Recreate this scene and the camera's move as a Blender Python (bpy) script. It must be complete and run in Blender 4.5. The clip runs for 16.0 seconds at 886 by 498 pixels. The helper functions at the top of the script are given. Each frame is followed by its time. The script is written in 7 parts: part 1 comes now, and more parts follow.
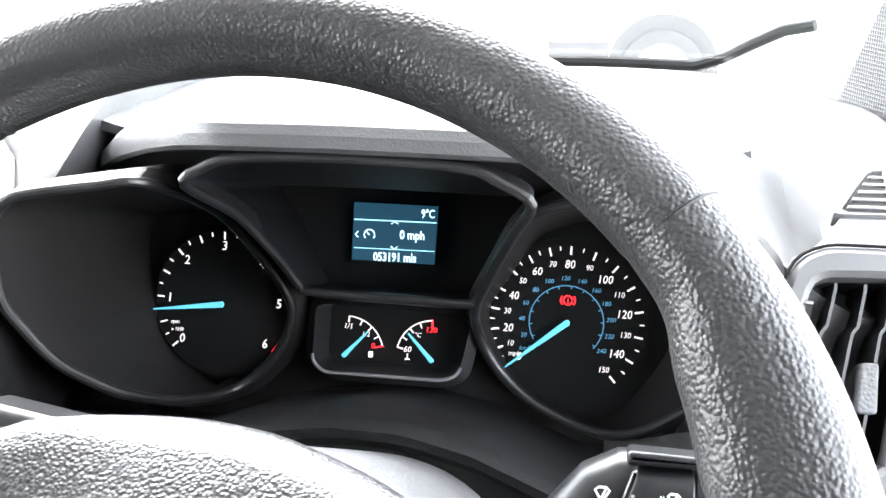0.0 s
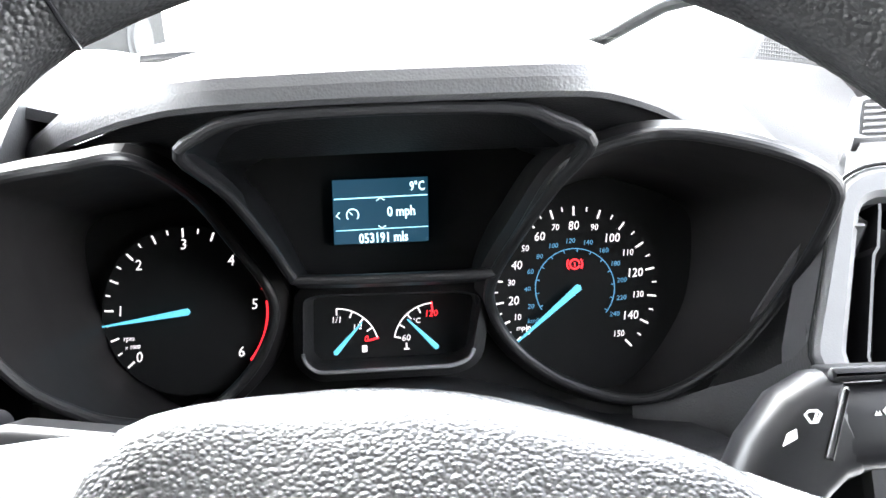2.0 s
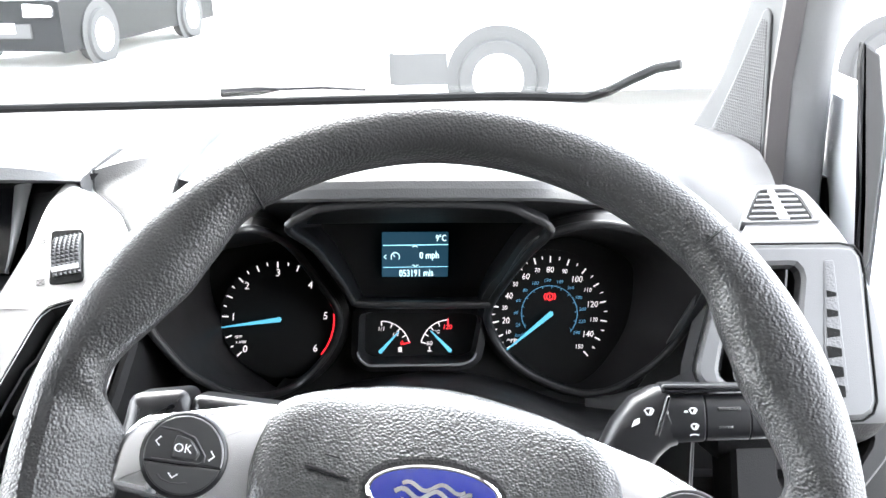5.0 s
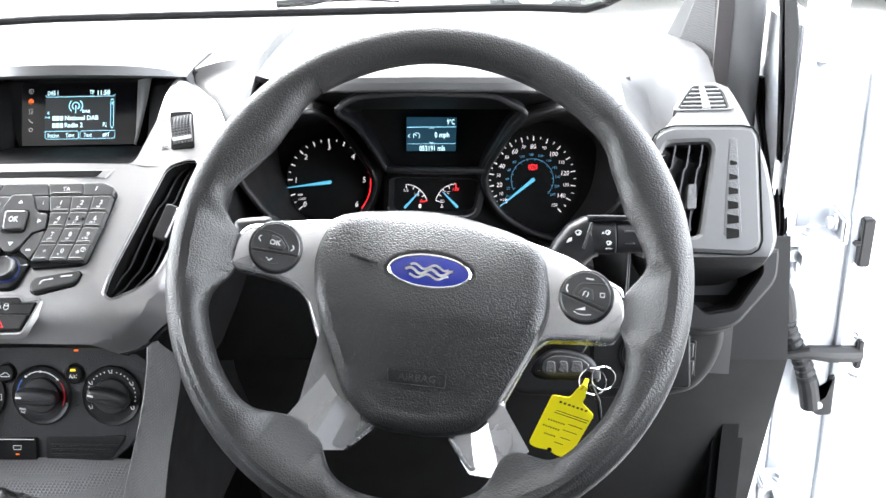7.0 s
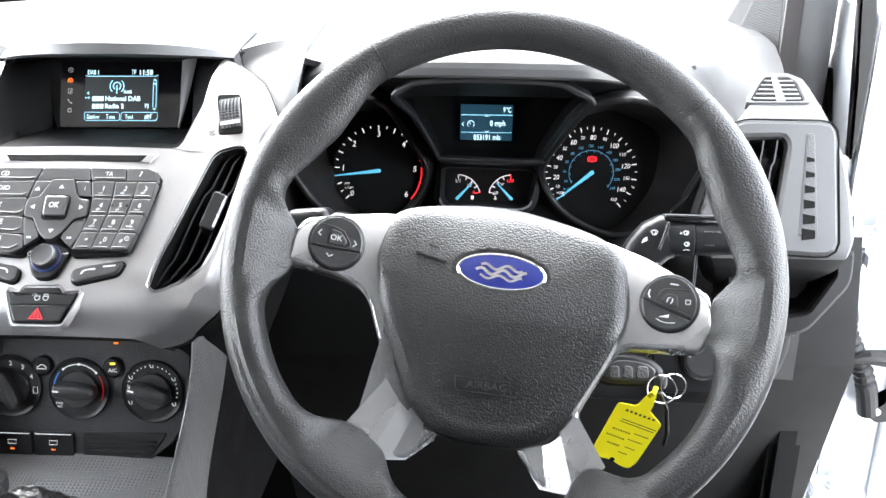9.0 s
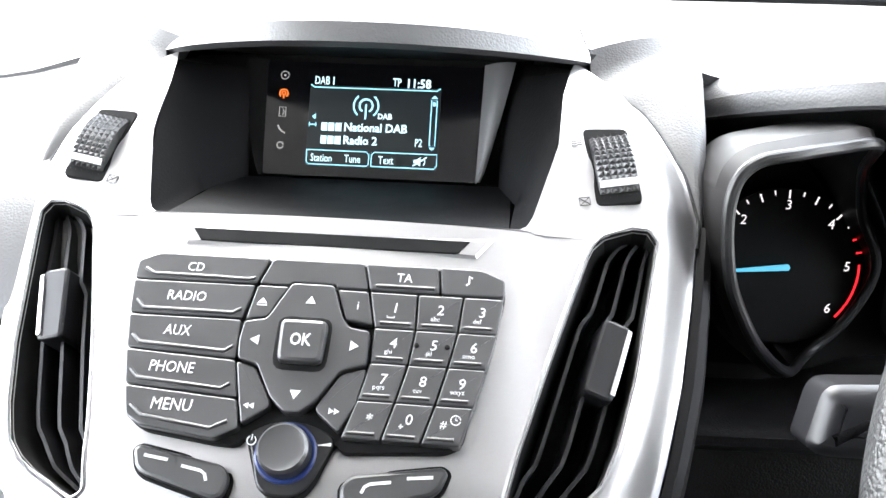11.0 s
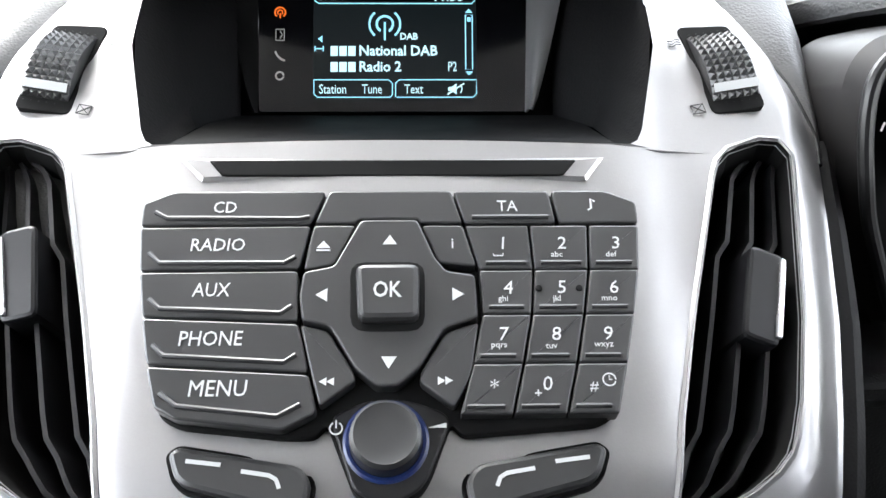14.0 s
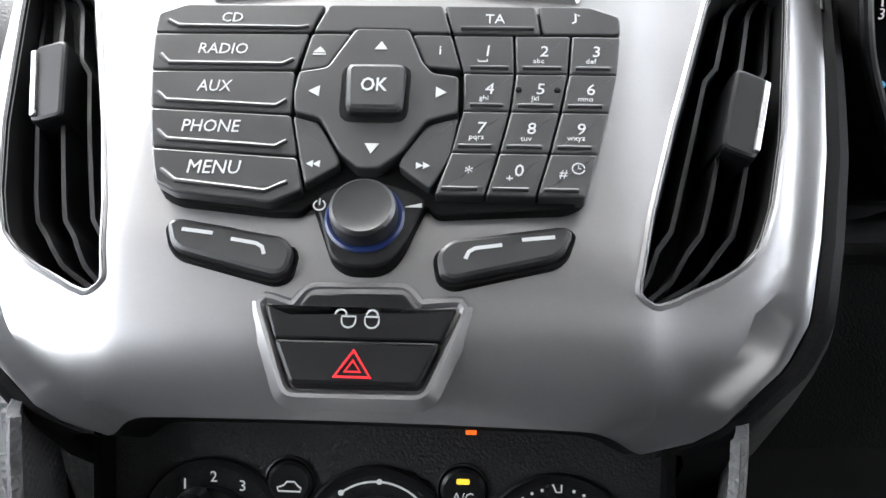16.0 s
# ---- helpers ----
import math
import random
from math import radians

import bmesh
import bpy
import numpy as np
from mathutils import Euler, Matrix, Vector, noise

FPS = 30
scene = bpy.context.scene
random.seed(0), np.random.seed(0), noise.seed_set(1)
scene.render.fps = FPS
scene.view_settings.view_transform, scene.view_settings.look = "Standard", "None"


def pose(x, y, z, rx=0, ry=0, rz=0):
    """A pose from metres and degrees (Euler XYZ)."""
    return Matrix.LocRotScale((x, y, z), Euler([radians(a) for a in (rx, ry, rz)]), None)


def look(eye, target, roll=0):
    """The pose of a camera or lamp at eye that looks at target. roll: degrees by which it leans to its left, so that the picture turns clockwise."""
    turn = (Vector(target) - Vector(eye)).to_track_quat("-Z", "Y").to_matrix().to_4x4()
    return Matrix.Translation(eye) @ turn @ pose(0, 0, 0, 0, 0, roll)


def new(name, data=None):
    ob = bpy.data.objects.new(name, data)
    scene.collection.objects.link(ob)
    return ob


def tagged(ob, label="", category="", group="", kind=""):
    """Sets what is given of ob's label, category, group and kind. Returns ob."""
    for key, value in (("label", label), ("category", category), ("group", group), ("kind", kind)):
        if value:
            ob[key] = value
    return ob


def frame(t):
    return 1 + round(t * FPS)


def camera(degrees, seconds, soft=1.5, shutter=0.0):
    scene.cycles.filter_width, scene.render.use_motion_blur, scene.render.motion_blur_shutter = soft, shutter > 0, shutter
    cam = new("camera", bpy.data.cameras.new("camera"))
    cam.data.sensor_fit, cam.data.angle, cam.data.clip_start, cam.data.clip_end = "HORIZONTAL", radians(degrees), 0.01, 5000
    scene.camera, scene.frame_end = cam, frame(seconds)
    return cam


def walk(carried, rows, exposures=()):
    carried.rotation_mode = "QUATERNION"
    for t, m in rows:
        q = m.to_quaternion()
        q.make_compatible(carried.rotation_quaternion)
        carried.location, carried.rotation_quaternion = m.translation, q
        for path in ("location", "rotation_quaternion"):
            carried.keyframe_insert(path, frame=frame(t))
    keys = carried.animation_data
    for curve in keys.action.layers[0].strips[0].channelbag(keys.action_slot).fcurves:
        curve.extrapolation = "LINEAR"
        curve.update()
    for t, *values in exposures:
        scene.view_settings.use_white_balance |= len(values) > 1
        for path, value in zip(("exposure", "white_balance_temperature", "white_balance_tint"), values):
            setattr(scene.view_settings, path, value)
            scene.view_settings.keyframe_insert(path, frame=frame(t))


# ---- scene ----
cam = camera(49.73, 16.0)
# seconds, place in metres, turn in degrees
PATH = [
    (0.0, 0.4852, 0.1819, 1.3851, 70.707, 1.415, 11.230),
    (0.5, 0.4433, 0.2143, 1.3726, 70.794, 2.044, 3.074),
    (1.0, 0.4180, 0.2198, 1.3510, 71.100, 2.838, -0.232),
    (1.5, 0.3919, 0.2144, 1.3468, 71.624, 3.106, -1.307),
    (2.0, 0.3697, 0.2098, 1.3417, 72.124, 3.131, -1.822),
    (2.5, 0.3616, 0.2005, 1.3494, 71.821, 3.158, -2.267),
    (3.0, 0.3506, 0.1863, 1.3495, 72.130, 3.219, -2.205),
    (3.5, 0.3569, 0.1561, 1.3678, 71.955, 3.124, -2.563),
    (3.7, 0.3580, 0.1422, 1.3768, 71.617, 2.906, -2.561),
    (5.8, 0.4212, -0.1258, 1.4825, 69.710, 2.191, 3.539),
    (6.0, 0.4318, -0.1615, 1.4850, 68.253, 2.522, 3.892),
    (6.5, 0.4404, -0.1942, 1.5044, 65.006, 2.437, 3.837),
    (7.0, 0.4241, -0.2407, 1.5126, 65.239, 2.052, 3.388),
    (7.5, 0.4187, -0.2454, 1.5147, 64.739, 2.032, 3.976),
    (8.0, 0.4144, -0.2536, 1.5146, 64.986, 1.805, 4.021),
    (8.5, 0.4157, -0.2475, 1.5153, 64.737, 1.763, 4.368),
    (9.0, 0.3807, -0.1986, 1.5045, 64.270, 1.298, 4.586),
    (9.5, 0.3219, -0.1373, 1.4874, 64.088, 0.984, 8.945),
    (10.0, 0.2411, -0.0550, 1.4735, 63.665, 0.484, 9.679),
    (10.2, 0.2081, -0.0000, 1.4547, 63.827, 0.211, 9.882),
    (12.3, 0.0116, 0.2419, 1.3618, 69.953, -0.622, -0.425),
    (12.5, 0.0112, 0.2398, 1.3657, 69.925, -0.752, -0.854),
    (13.0, 0.0092, 0.2392, 1.3584, 70.656, -0.693, -1.438),
    (13.5, 0.0071, 0.2327, 1.3449, 70.897, -0.522, -1.685),
    (14.0, 0.0084, 0.2317, 1.3268, 67.420, -0.334, -1.529),
    (14.5, 0.0111, 0.2363, 1.3178, 66.754, -0.202, -1.077),
    (15.0, 0.0191, 0.2202, 1.3122, 67.184, 0.087, 0.355),
    (15.5, 0.0307, 0.2109, 1.3013, 67.709, 0.169, 2.045),
    (16.0, 0.0410, 0.1923, 1.2792, 66.480, 0.132, 3.678),
]
SKY, SUN = 2.9, 2.0
EXPOSURES = [(0.0, 1.05), (3.7, 1.15), (6.0, 0.48), (9.0, 0.56), (10.0, 0.86), (12.5, 0.05), (14.0, -0.15), (16.0, -0.3)]
walk(cam, [(t, pose(x, y, z, rx, ry, rz)) for t, x, y, z, rx, ry, rz in PATH], EXPOSURES)

# ---- light ----
world = bpy.data.worlds.new("sky")
scene.world = world
world.use_nodes = True
wn, wl = world.node_tree.nodes, world.node_tree.links
sky = wn.new("ShaderNodeTexSky")
sky.sky_type, sky.sun_disc = "NISHITA", False
sky.sun_elevation, sky.sun_rotation = radians(54), radians(-34)
soften = wn.new("ShaderNodeHueSaturation")
soften.inputs["Saturation"].default_value = 0.22
wl.new(sky.outputs[0], soften.inputs["Color"])
wl.new(soften.outputs[0], wn["Background"].inputs[0])
wn["Background"].inputs[1].default_value = SKY
sun_data = bpy.data.lights.new("sun", "SUN")
sun_data.energy, sun_data.angle, sun_data.color = SUN, radians(40), (1.0, 0.97, 0.93)
sun = new("sun", sun_data)
sun.matrix_world = look((-4, 6, 10), (0, 0, 0))


# ---- materials ----
def material(name, color, rough=0.5, metal=0.0, grain=0.0, grain_size=0.0015, spread=0.12, cloud=0.05, spec=0.5, coat=0.0, bump_kind="voronoi", clear=0.0, coat_rough=0.03):
    m = bpy.data.materials.new(name)
    m.use_nodes = True
    n, l = m.node_tree.nodes, m.node_tree.links
    b = n["Principled BSDF"]
    b.inputs["Metallic"].default_value = metal
    b.inputs["Specular IOR Level"].default_value = spec
    b.inputs["Coat Weight"].default_value = coat
    b.inputs["Coat Roughness"].default_value = coat_rough
    b.inputs["Transmission Weight"].default_value = clear
    co = n.new("ShaderNodeTexCoord")
    big = n.new("ShaderNodeTexNoise")
    big.inputs["Scale"].default_value, big.inputs["Detail"].default_value = 1.0 / cloud, 5
    l.new(co.outputs["Object"], big.inputs["Vector"])
    fine = n.new("ShaderNodeTexNoise")
    fine.inputs["Scale"].default_value, fine.inputs["Detail"].default_value = 900, 2
    l.new(co.outputs["Object"], fine.inputs["Vector"])
    mix = n.new("ShaderNodeMath")
    mix.operation = "MULTIPLY_ADD"
    mix.inputs[1].default_value = 0.35
    l.new(fine.outputs[0], mix.inputs[0])
    l.new(big.outputs[0], mix.inputs[2])
    ramp = n.new("ShaderNodeMapRange")
    ramp.inputs["From Min"].default_value, ramp.inputs["From Max"].default_value = 0.35, 1.0
    ramp.inputs["To Min"].default_value, ramp.inputs["To Max"].default_value = 1 - spread, 1 + spread
    l.new(mix.outputs[0], ramp.inputs["Value"])
    col = n.new("ShaderNodeVectorMath")
    col.operation = "SCALE"
    col.inputs[0].default_value = color[:3]
    l.new(ramp.outputs[0], col.inputs["Scale"])
    l.new(col.outputs[0], b.inputs["Base Color"])
    rr = n.new("ShaderNodeMapRange")
    rr.inputs["From Min"].default_value, rr.inputs["From Max"].default_value = 0.3, 0.7
    rr.inputs["To Min"].default_value, rr.inputs["To Max"].default_value = max(0.03, rough * 0.86), min(1.0, rough * 1.14)
    l.new(big.outputs[0], rr.inputs["Value"])
    l.new(rr.outputs[0], b.inputs["Roughness"])
    if grain:
        if bump_kind == "voronoi":
            tex = n.new("ShaderNodeTexVoronoi")
            tex.feature = "SMOOTH_F1"
            tex.inputs["Smoothness"].default_value = 0.6
            tex.inputs["Scale"].default_value = 1.0 / grain_size
        elif bump_kind == "check":
            tex = n.new("ShaderNodeTexVoronoi")
            tex.distance = "CHEBYCHEV"
            tex.inputs["Randomness"].default_value = 0.0
            tex.inputs["Scale"].default_value = 1.0 / grain_size
        else:
            tex = n.new("ShaderNodeTexNoise")
            tex.inputs["Scale"].default_value = 1.0 / grain_size
        l.new(co.outputs["Object"], tex.inputs["Vector"])
        bp = n.new("ShaderNodeBump")
        bp.inputs["Strength"].default_value = grain
        bp.invert = bump_kind == "voronoi"
        bp.inputs["Distance"].default_value = grain_size * 0.5
        l.new(tex.outputs[0], bp.inputs["Height"])
        l.new(bp.outputs[0], b.inputs["Normal"])
    return m


def glow(name, color, strength):
    m = bpy.data.materials.new(name)
    m.use_nodes = True
    b = m.node_tree.nodes["Principled BSDF"]
    b.inputs["Base Color"].default_value = (*[c * 0.3 for c in color], 1)
    b.inputs["Emission Color"].default_value = (*color, 1)
    b.inputs["Emission Strength"].default_value = strength
    return m


def glass(name, tint, rough=0.02):
    m = bpy.data.materials.new(name)
    m.use_nodes = True
    n, l = m.node_tree.nodes, m.node_tree.links
    for k in list(n):
        if k.type == "BSDF_PRINCIPLED":
            n.remove(k)
    t, g, x = n.new("ShaderNodeBsdfTransparent"), n.new("ShaderNodeBsdfGlossy"), n.new("ShaderNodeMixShader")
    t.inputs[0].default_value = (*tint, 1)
    g.inputs["Roughness"].default_value = rough
    x.inputs[0].default_value = 0.05
    l.new(t.outputs[0], x.inputs[1])
    l.new(g.outputs[0], x.inputs[2])
    l.new(x.outputs[0], n["Material Output"].inputs[0])
    return m


PAD = material("grained_dash_plastic", (0.056, 0.056, 0.0575), 0.40, grain=0.28, grain_size=0.0012, spec=0.6)
# near black: darkness below and beside the dash is put into this colour
UNDER = material("shaded_dash_plastic", (0.005, 0.005, 0.0055), 0.6, grain=0.15, grain_size=0.0012, spec=0.15)
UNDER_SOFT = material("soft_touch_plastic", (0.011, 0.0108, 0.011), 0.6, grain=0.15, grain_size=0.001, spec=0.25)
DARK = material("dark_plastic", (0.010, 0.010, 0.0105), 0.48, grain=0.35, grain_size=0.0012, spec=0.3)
MID = material("mid_grey_plastic", (0.06, 0.06, 0.062), 0.5, grain=0.45, grain_size=0.0018)
BLACK = material("black_satin", (0.008, 0.008, 0.009), 0.34, spec=0.35)
PODS = material("gauge_pod_plastic", (0.0105, 0.0098, 0.0099), 0.5, spec=0.2)
BEZEL = material("bezel_plastic", (0.009, 0.009, 0.0095), 0.34, spec=0.45)
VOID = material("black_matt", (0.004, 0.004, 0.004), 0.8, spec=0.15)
SILVER = material("silver_paint", (0.38, 0.375, 0.375), 0.37, metal=0.85, grain=0.05, grain_size=0.0006, spread=0.05)
SATIN = material("satin_chrome", (0.68, 0.68, 0.69), 0.26, metal=0.9, spread=0.04)
CHROME = material("chrome", (0.8, 0.8, 0.8), 0.08, metal=1.0, spread=0.03)
KEYCAP = material("key_plastic", (0.024, 0.0243, 0.025), 0.34, spec=0.7, spread=0.08)
LEATHER = material("wheel_grain", (0.015, 0.015, 0.0152), 0.42, grain=0.65, grain_size=0.0013, spec=0.48)
COVER = material("airbag_grain", (0.010, 0.010, 0.0102), 0.38, grain=1.0, grain_size=0.0013, spec=0.45, coat=0.4, coat_rough=0.25)
ENDP = material("end_panel_plastic", (0.066, 0.066, 0.068), 0.42, grain=0.15, grain_size=0.0008, spread=0.05)
PILLAR = material("pillar_plastic", (0.10, 0.10, 0.103), 0.5, grain=0.2, grain_size=0.001)
SAIL = material("sail_panel_plastic", (0.06, 0.061, 0.062), 0.65, grain=0.15, grain_size=0.001, spec=0.25, spread=0.05)
STRIP = material("pillar_strip_plastic", (0.045, 0.041, 0.042), 0.6, grain=0.15, grain_size=0.001, spec=0.25)
# pale grey that carries the light falling on the right-hand cheek
CHEEK = material("lit_satin_cheek", (0.10, 0.10, 0.102), 0.35, spec=0.6)
BOOT = material("boot_rubber", (0.012, 0.012, 0.013), 0.5, spec=0.3)
WHITE = material("white_paint", (0.56, 0.58, 0.605), 0.25, coat=0.6, spread=0.03)
LEGEND = glow("legend_white", (0.85, 0.88, 0.9), 0.55)
TRIM = material("grey_trim", (0.16, 0.16, 0.164), 0.42, metal=0.35, grain=0.1, grain_size=0.0007, spread=0.05)
RUBBER = material("rubber_seal", (0.0075, 0.0070, 0.0068), 0.7, grain=0.1, grain_size=0.0015, spec=0.08)
WEAVE = material("woven_texture_plastic", (0.16, 0.16, 0.162), 0.5, grain=0.9, grain_size=0.0035, bump_kind="check")
# brighter copy of WEAVE: light from the passenger window is put into the colour
LIT_WEAVE = material("lit_woven_plastic", (0.36, 0.36, 0.36), 0.5, grain=0.9, grain_size=0.0035, bump_kind="check")
CYAN = glow("display_cyan", (0.35, 0.80, 1.0), 1.3)
PALE = glow("display_white", (0.62, 0.92, 1.0), 1.3)
PANEL_LCD = glow("lcd_back", (0.012, 0.07, 0.12), 0.45)
RED = glow("warning_red", (1.0, 0.02, 0.03), 1.4)
AMBER = glow("amber_lamp", (1.0, 0.18, 0.02), 1.2)
YELLOW_LAMP = glow("yellow_lamp", (1.0, 0.72, 0.05), 1.3)
DIAL = glow("dial_white", (0.95, 0.88, 0.90), 0.85)
DIALBLUE = glow("dial_blue", (0.10, 0.33, 0.55), 0.6)
NEEDLE = glow("needle_blue", (0.10, 0.45, 0.68), 0.85)
BLUE = material("badge_blue", (0.012, 0.02, 0.16), 0.15, coat=0.8, spread=0.05)
RINGBLUE = material("blue_ring", (0.008, 0.02, 0.09), 0.3)
TAG = material("yellow_tag", (0.75, 0.66, 0.01), 0.4, spread=0.04)
INK = material("tag_ink", (0.06, 0.06, 0.02), 0.6)
ASPHALT = material("concrete_ground", (0.42, 0.41, 0.39), 0.85, grain=0.5, grain_size=0.02, cloud=1.5, spread=0.2)
CARPAINT = material("dark_car_paint", (0.006, 0.0065, 0.007), 0.5, spec=0.06)
TYRE = material("tyre", (0.05, 0.05, 0.05), 0.85, spec=0.2)
GLASS = glass("window_glass", (0.94, 0.96, 0.95))
CARGLASS = material("car_glass", (0.02, 0.025, 0.03), 0.06)
HEADLINER = material("headliner", (0.72, 0.71, 0.69), 0.9, grain=0.3, grain_size=0.003)


# ---- building blocks ----
def smooth(x):
    x = min(max(x, 0.0), 1.0)
    return x * x * (3 - 2 * x)


def lerp_table(table, v):
    xs, ys = [p[0] for p in table], [p[1] for p in table]
    return float(np.interp(v, xs, ys))


def frame_at(origin, tilt, roll=0, yaw=0):
    """x right, y up along a face that leans back by tilt degrees, z out of it."""
    return Matrix.Translation(origin) @ pose(0, 0, 0, 0, 0, yaw) @ pose(0, 0, 0, 90 - tilt, 0, 0) @ pose(0, 0, 0, 0, 0, roll)


def thing(name, m, label, category, group="", kind=""):
    ob = new(name)
    ob.empty_display_size = 0.01
    ob.matrix_world = m
    return tagged(ob, label, category, group, kind)


def part(name, bm, mat, parent=None, label="", flat=False, m=None):
    me = bpy.data.meshes.new(name)
    bm.normal_update()
    bm.to_mesh(me)
    bm.free()
    me.materials.append(mat)
    if not flat:
        for p in me.polygons:
            p.use_smooth = True
        me.set_sharp_from_angle(angle=radians(22))
    ob = new(name, me)
    if parent:
        ob.parent = parent
    if m is not None:
        ob.matrix_basis = m
    if label:
        tagged(ob, label)
    return ob


def solid(name, bm, mat, label, category, kind="", m=None, group="", flat=False):
    return tagged(part(name, bm, mat, None, "", flat, m), label, category, group, kind)


def rounded(points, r=0.002, seg=3):
    """A closed outline with its corners rounded."""
    out, n = [], len(points)
    for i in range(n):
        p, a, b = Vector(points[i]), Vector(points[i - 1]), Vector(points[(i + 1) % n])
        da, db = a - p, b - p
        k = min(r, da.length * 0.45, db.length * 0.45)
        s, e = p + da.normalized() * k, p + db.normalized() * k
        for j in range(seg + 1):
            t = j / seg
            out.append(s * (1 - t) ** 2 + p * 2 * t * (1 - t) + e * t * t)
    return [(v.x, v.y) for v in out]


def inset(points, d):
    n, out = len(points), []
    area = sum(points[i - 1][0] * points[i][1] - points[i][0] * points[i - 1][1] for i in range(n))
    sgn = 1 if area > 0 else -1
    for i in range(n):
        p, a, b = Vector(points[i]), Vector(points[i - 1]), Vector(points[(i + 1) % n])
        e1, e2 = (p - a), (b - p)
        e1 = e1.normalized() if e1.length > 1e-9 else Vector((1, 0))
        e2 = e2.normalized() if e2.length > 1e-9 else e1
        n1, n2 = Vector((-e1.y, e1.x)) * sgn, Vector((-e2.y, e2.x)) * sgn
        nn = n1 + n2
        nn = nn.normalized() if nn.length > 1e-6 else n1
        q = p + nn * (d / max(0.5, nn.dot(n1)))
        out.append((q.x, q.y))
    return out


def stack(rings, cap_low=True, cap_high=True):
    """Closed rings of 3D points, joined one to the next."""
    bm = bmesh.new()
    vs = [[bm.verts.new(p) for p in r] for r in rings]
    n = len(rings[0])
    for a, b in zip(vs, vs[1:]):
        for i in range(n):
            j = (i + 1) % n
            bm.faces.new((a[i], a[j], b[j], b[i]))
    if cap_low:
        bm.faces.new(vs[0][::-1])
    if cap_high:
        bm.faces.new(vs[-1])
    bmesh.ops.recalc_face_normals(bm, faces=bm.faces)
    return bm


def plate(points, z0, z1, r=0.002, edge=0.0008, dome=0.0):
    """A slab with a rounded outline and a soft upper edge."""
    o = rounded(points, r) if r else list(points)
    rings = [[(x, y, z0) for x, y in o], [(x, y, z1 - edge) for x, y in o]]
    rings.append([(x, y, z1 - edge * 0.3) for x, y in inset(o, edge * 0.3)])
    rings.append([(x, y, z1) for x, y in inset(o, edge)])
    return stack(rings)


def box(x0, x1, y0, y1, z0, z1, b=0.002):
    bm = bmesh.new()
    bmesh.ops.create_cube(bm, size=1)
    for v in bm.verts:
        v.co = ((x0 + x1) / 2 + v.co.x * (x1 - x0), (y0 + y1) / 2 + v.co.y * (y1 - y0), (z0 + z1) / 2 + v.co.z * (z1 - z0))
    if b:
        bmesh.ops.bevel(bm, geom=bm.edges[:], offset=b, segments=2, affect="EDGES", clamp_overlap=True)
    return bm


def sheet(f, us, vs, thick=0.0, keep=None):
    """A surface f(u, v) over two lists of steps; thick gives it a back."""
    bm = bmesh.new()
    g = [[bm.verts.new(f(u, v)) for v in vs] for u in us]
    for i in range(len(us) - 1):
        for j in range(len(vs) - 1):
            if keep is None or keep(i, j):
                try:
                    bm.faces.new((g[i][j], g[i + 1][j], g[i + 1][j + 1], g[i][j + 1]))
                except ValueError:
                    pass
    loose = [v for v in bm.verts if not v.link_faces]
    bmesh.ops.delete(bm, geom=loose, context="VERTS")
    bmesh.ops.remove_doubles(bm, verts=bm.verts, dist=1e-5)
    bmesh.ops.recalc_face_normals(bm, faces=bm.faces)
    if thick:
        bmesh.ops.solidify(bm, geom=bm.faces[:], thickness=thick)
    return bm


def lathe(profile, seg=40, a0=0.0, a1=2 * math.pi):
    """Turned about z: profile of (radius, z)."""
    rings = []
    for r, z in profile:
        rings.append([(max(r, 1e-5) * math.cos(2 * math.pi * i / seg), max(r, 1e-5) * math.sin(2 * math.pi * i / seg), z) for i in range(seg)])
    return stack(rings)


def tube(path, radius, seg=10, closed=False):
    """A round rod along points; radius is a number or a function of 0..1."""
    bm, n, rings = bmesh.new(), len(path), []
    pts = [Vector(p) for p in path]
    up = None
    for i, p in enumerate(pts):
        d = (pts[(i + 1) % n] - pts[i - 1]) if closed else (pts[min(i + 1, n - 1)] - pts[max(i - 1, 0)])
        d.normalize()
        if up is None:
            up = Vector((0, 0, 1)) if abs(d.z) < 0.9 else Vector((1, 0, 0))
        s = d.cross(up).normalized()
        up = s.cross(d).normalized()
        r = radius(i / max(1, n - 1)) if callable(radius) else radius
        rings.append([bm.verts.new(p + (s * math.cos(a) + up * math.sin(a)) * r) for a in [2 * math.pi * k / seg for k in range(seg)]])
    for i in range(n if closed else n - 1):
        a, b = rings[i], rings[(i + 1) % n]
        for k in range(seg):
            bm.faces.new((a[k], a[(k + 1) % seg], b[(k + 1) % seg], b[k]))
    if not closed:
        bm.faces.new(rings[0][::-1])
        bm.faces.new(rings[-1])
    bmesh.ops.recalc_face_normals(bm, faces=bm.faces)
    return bm


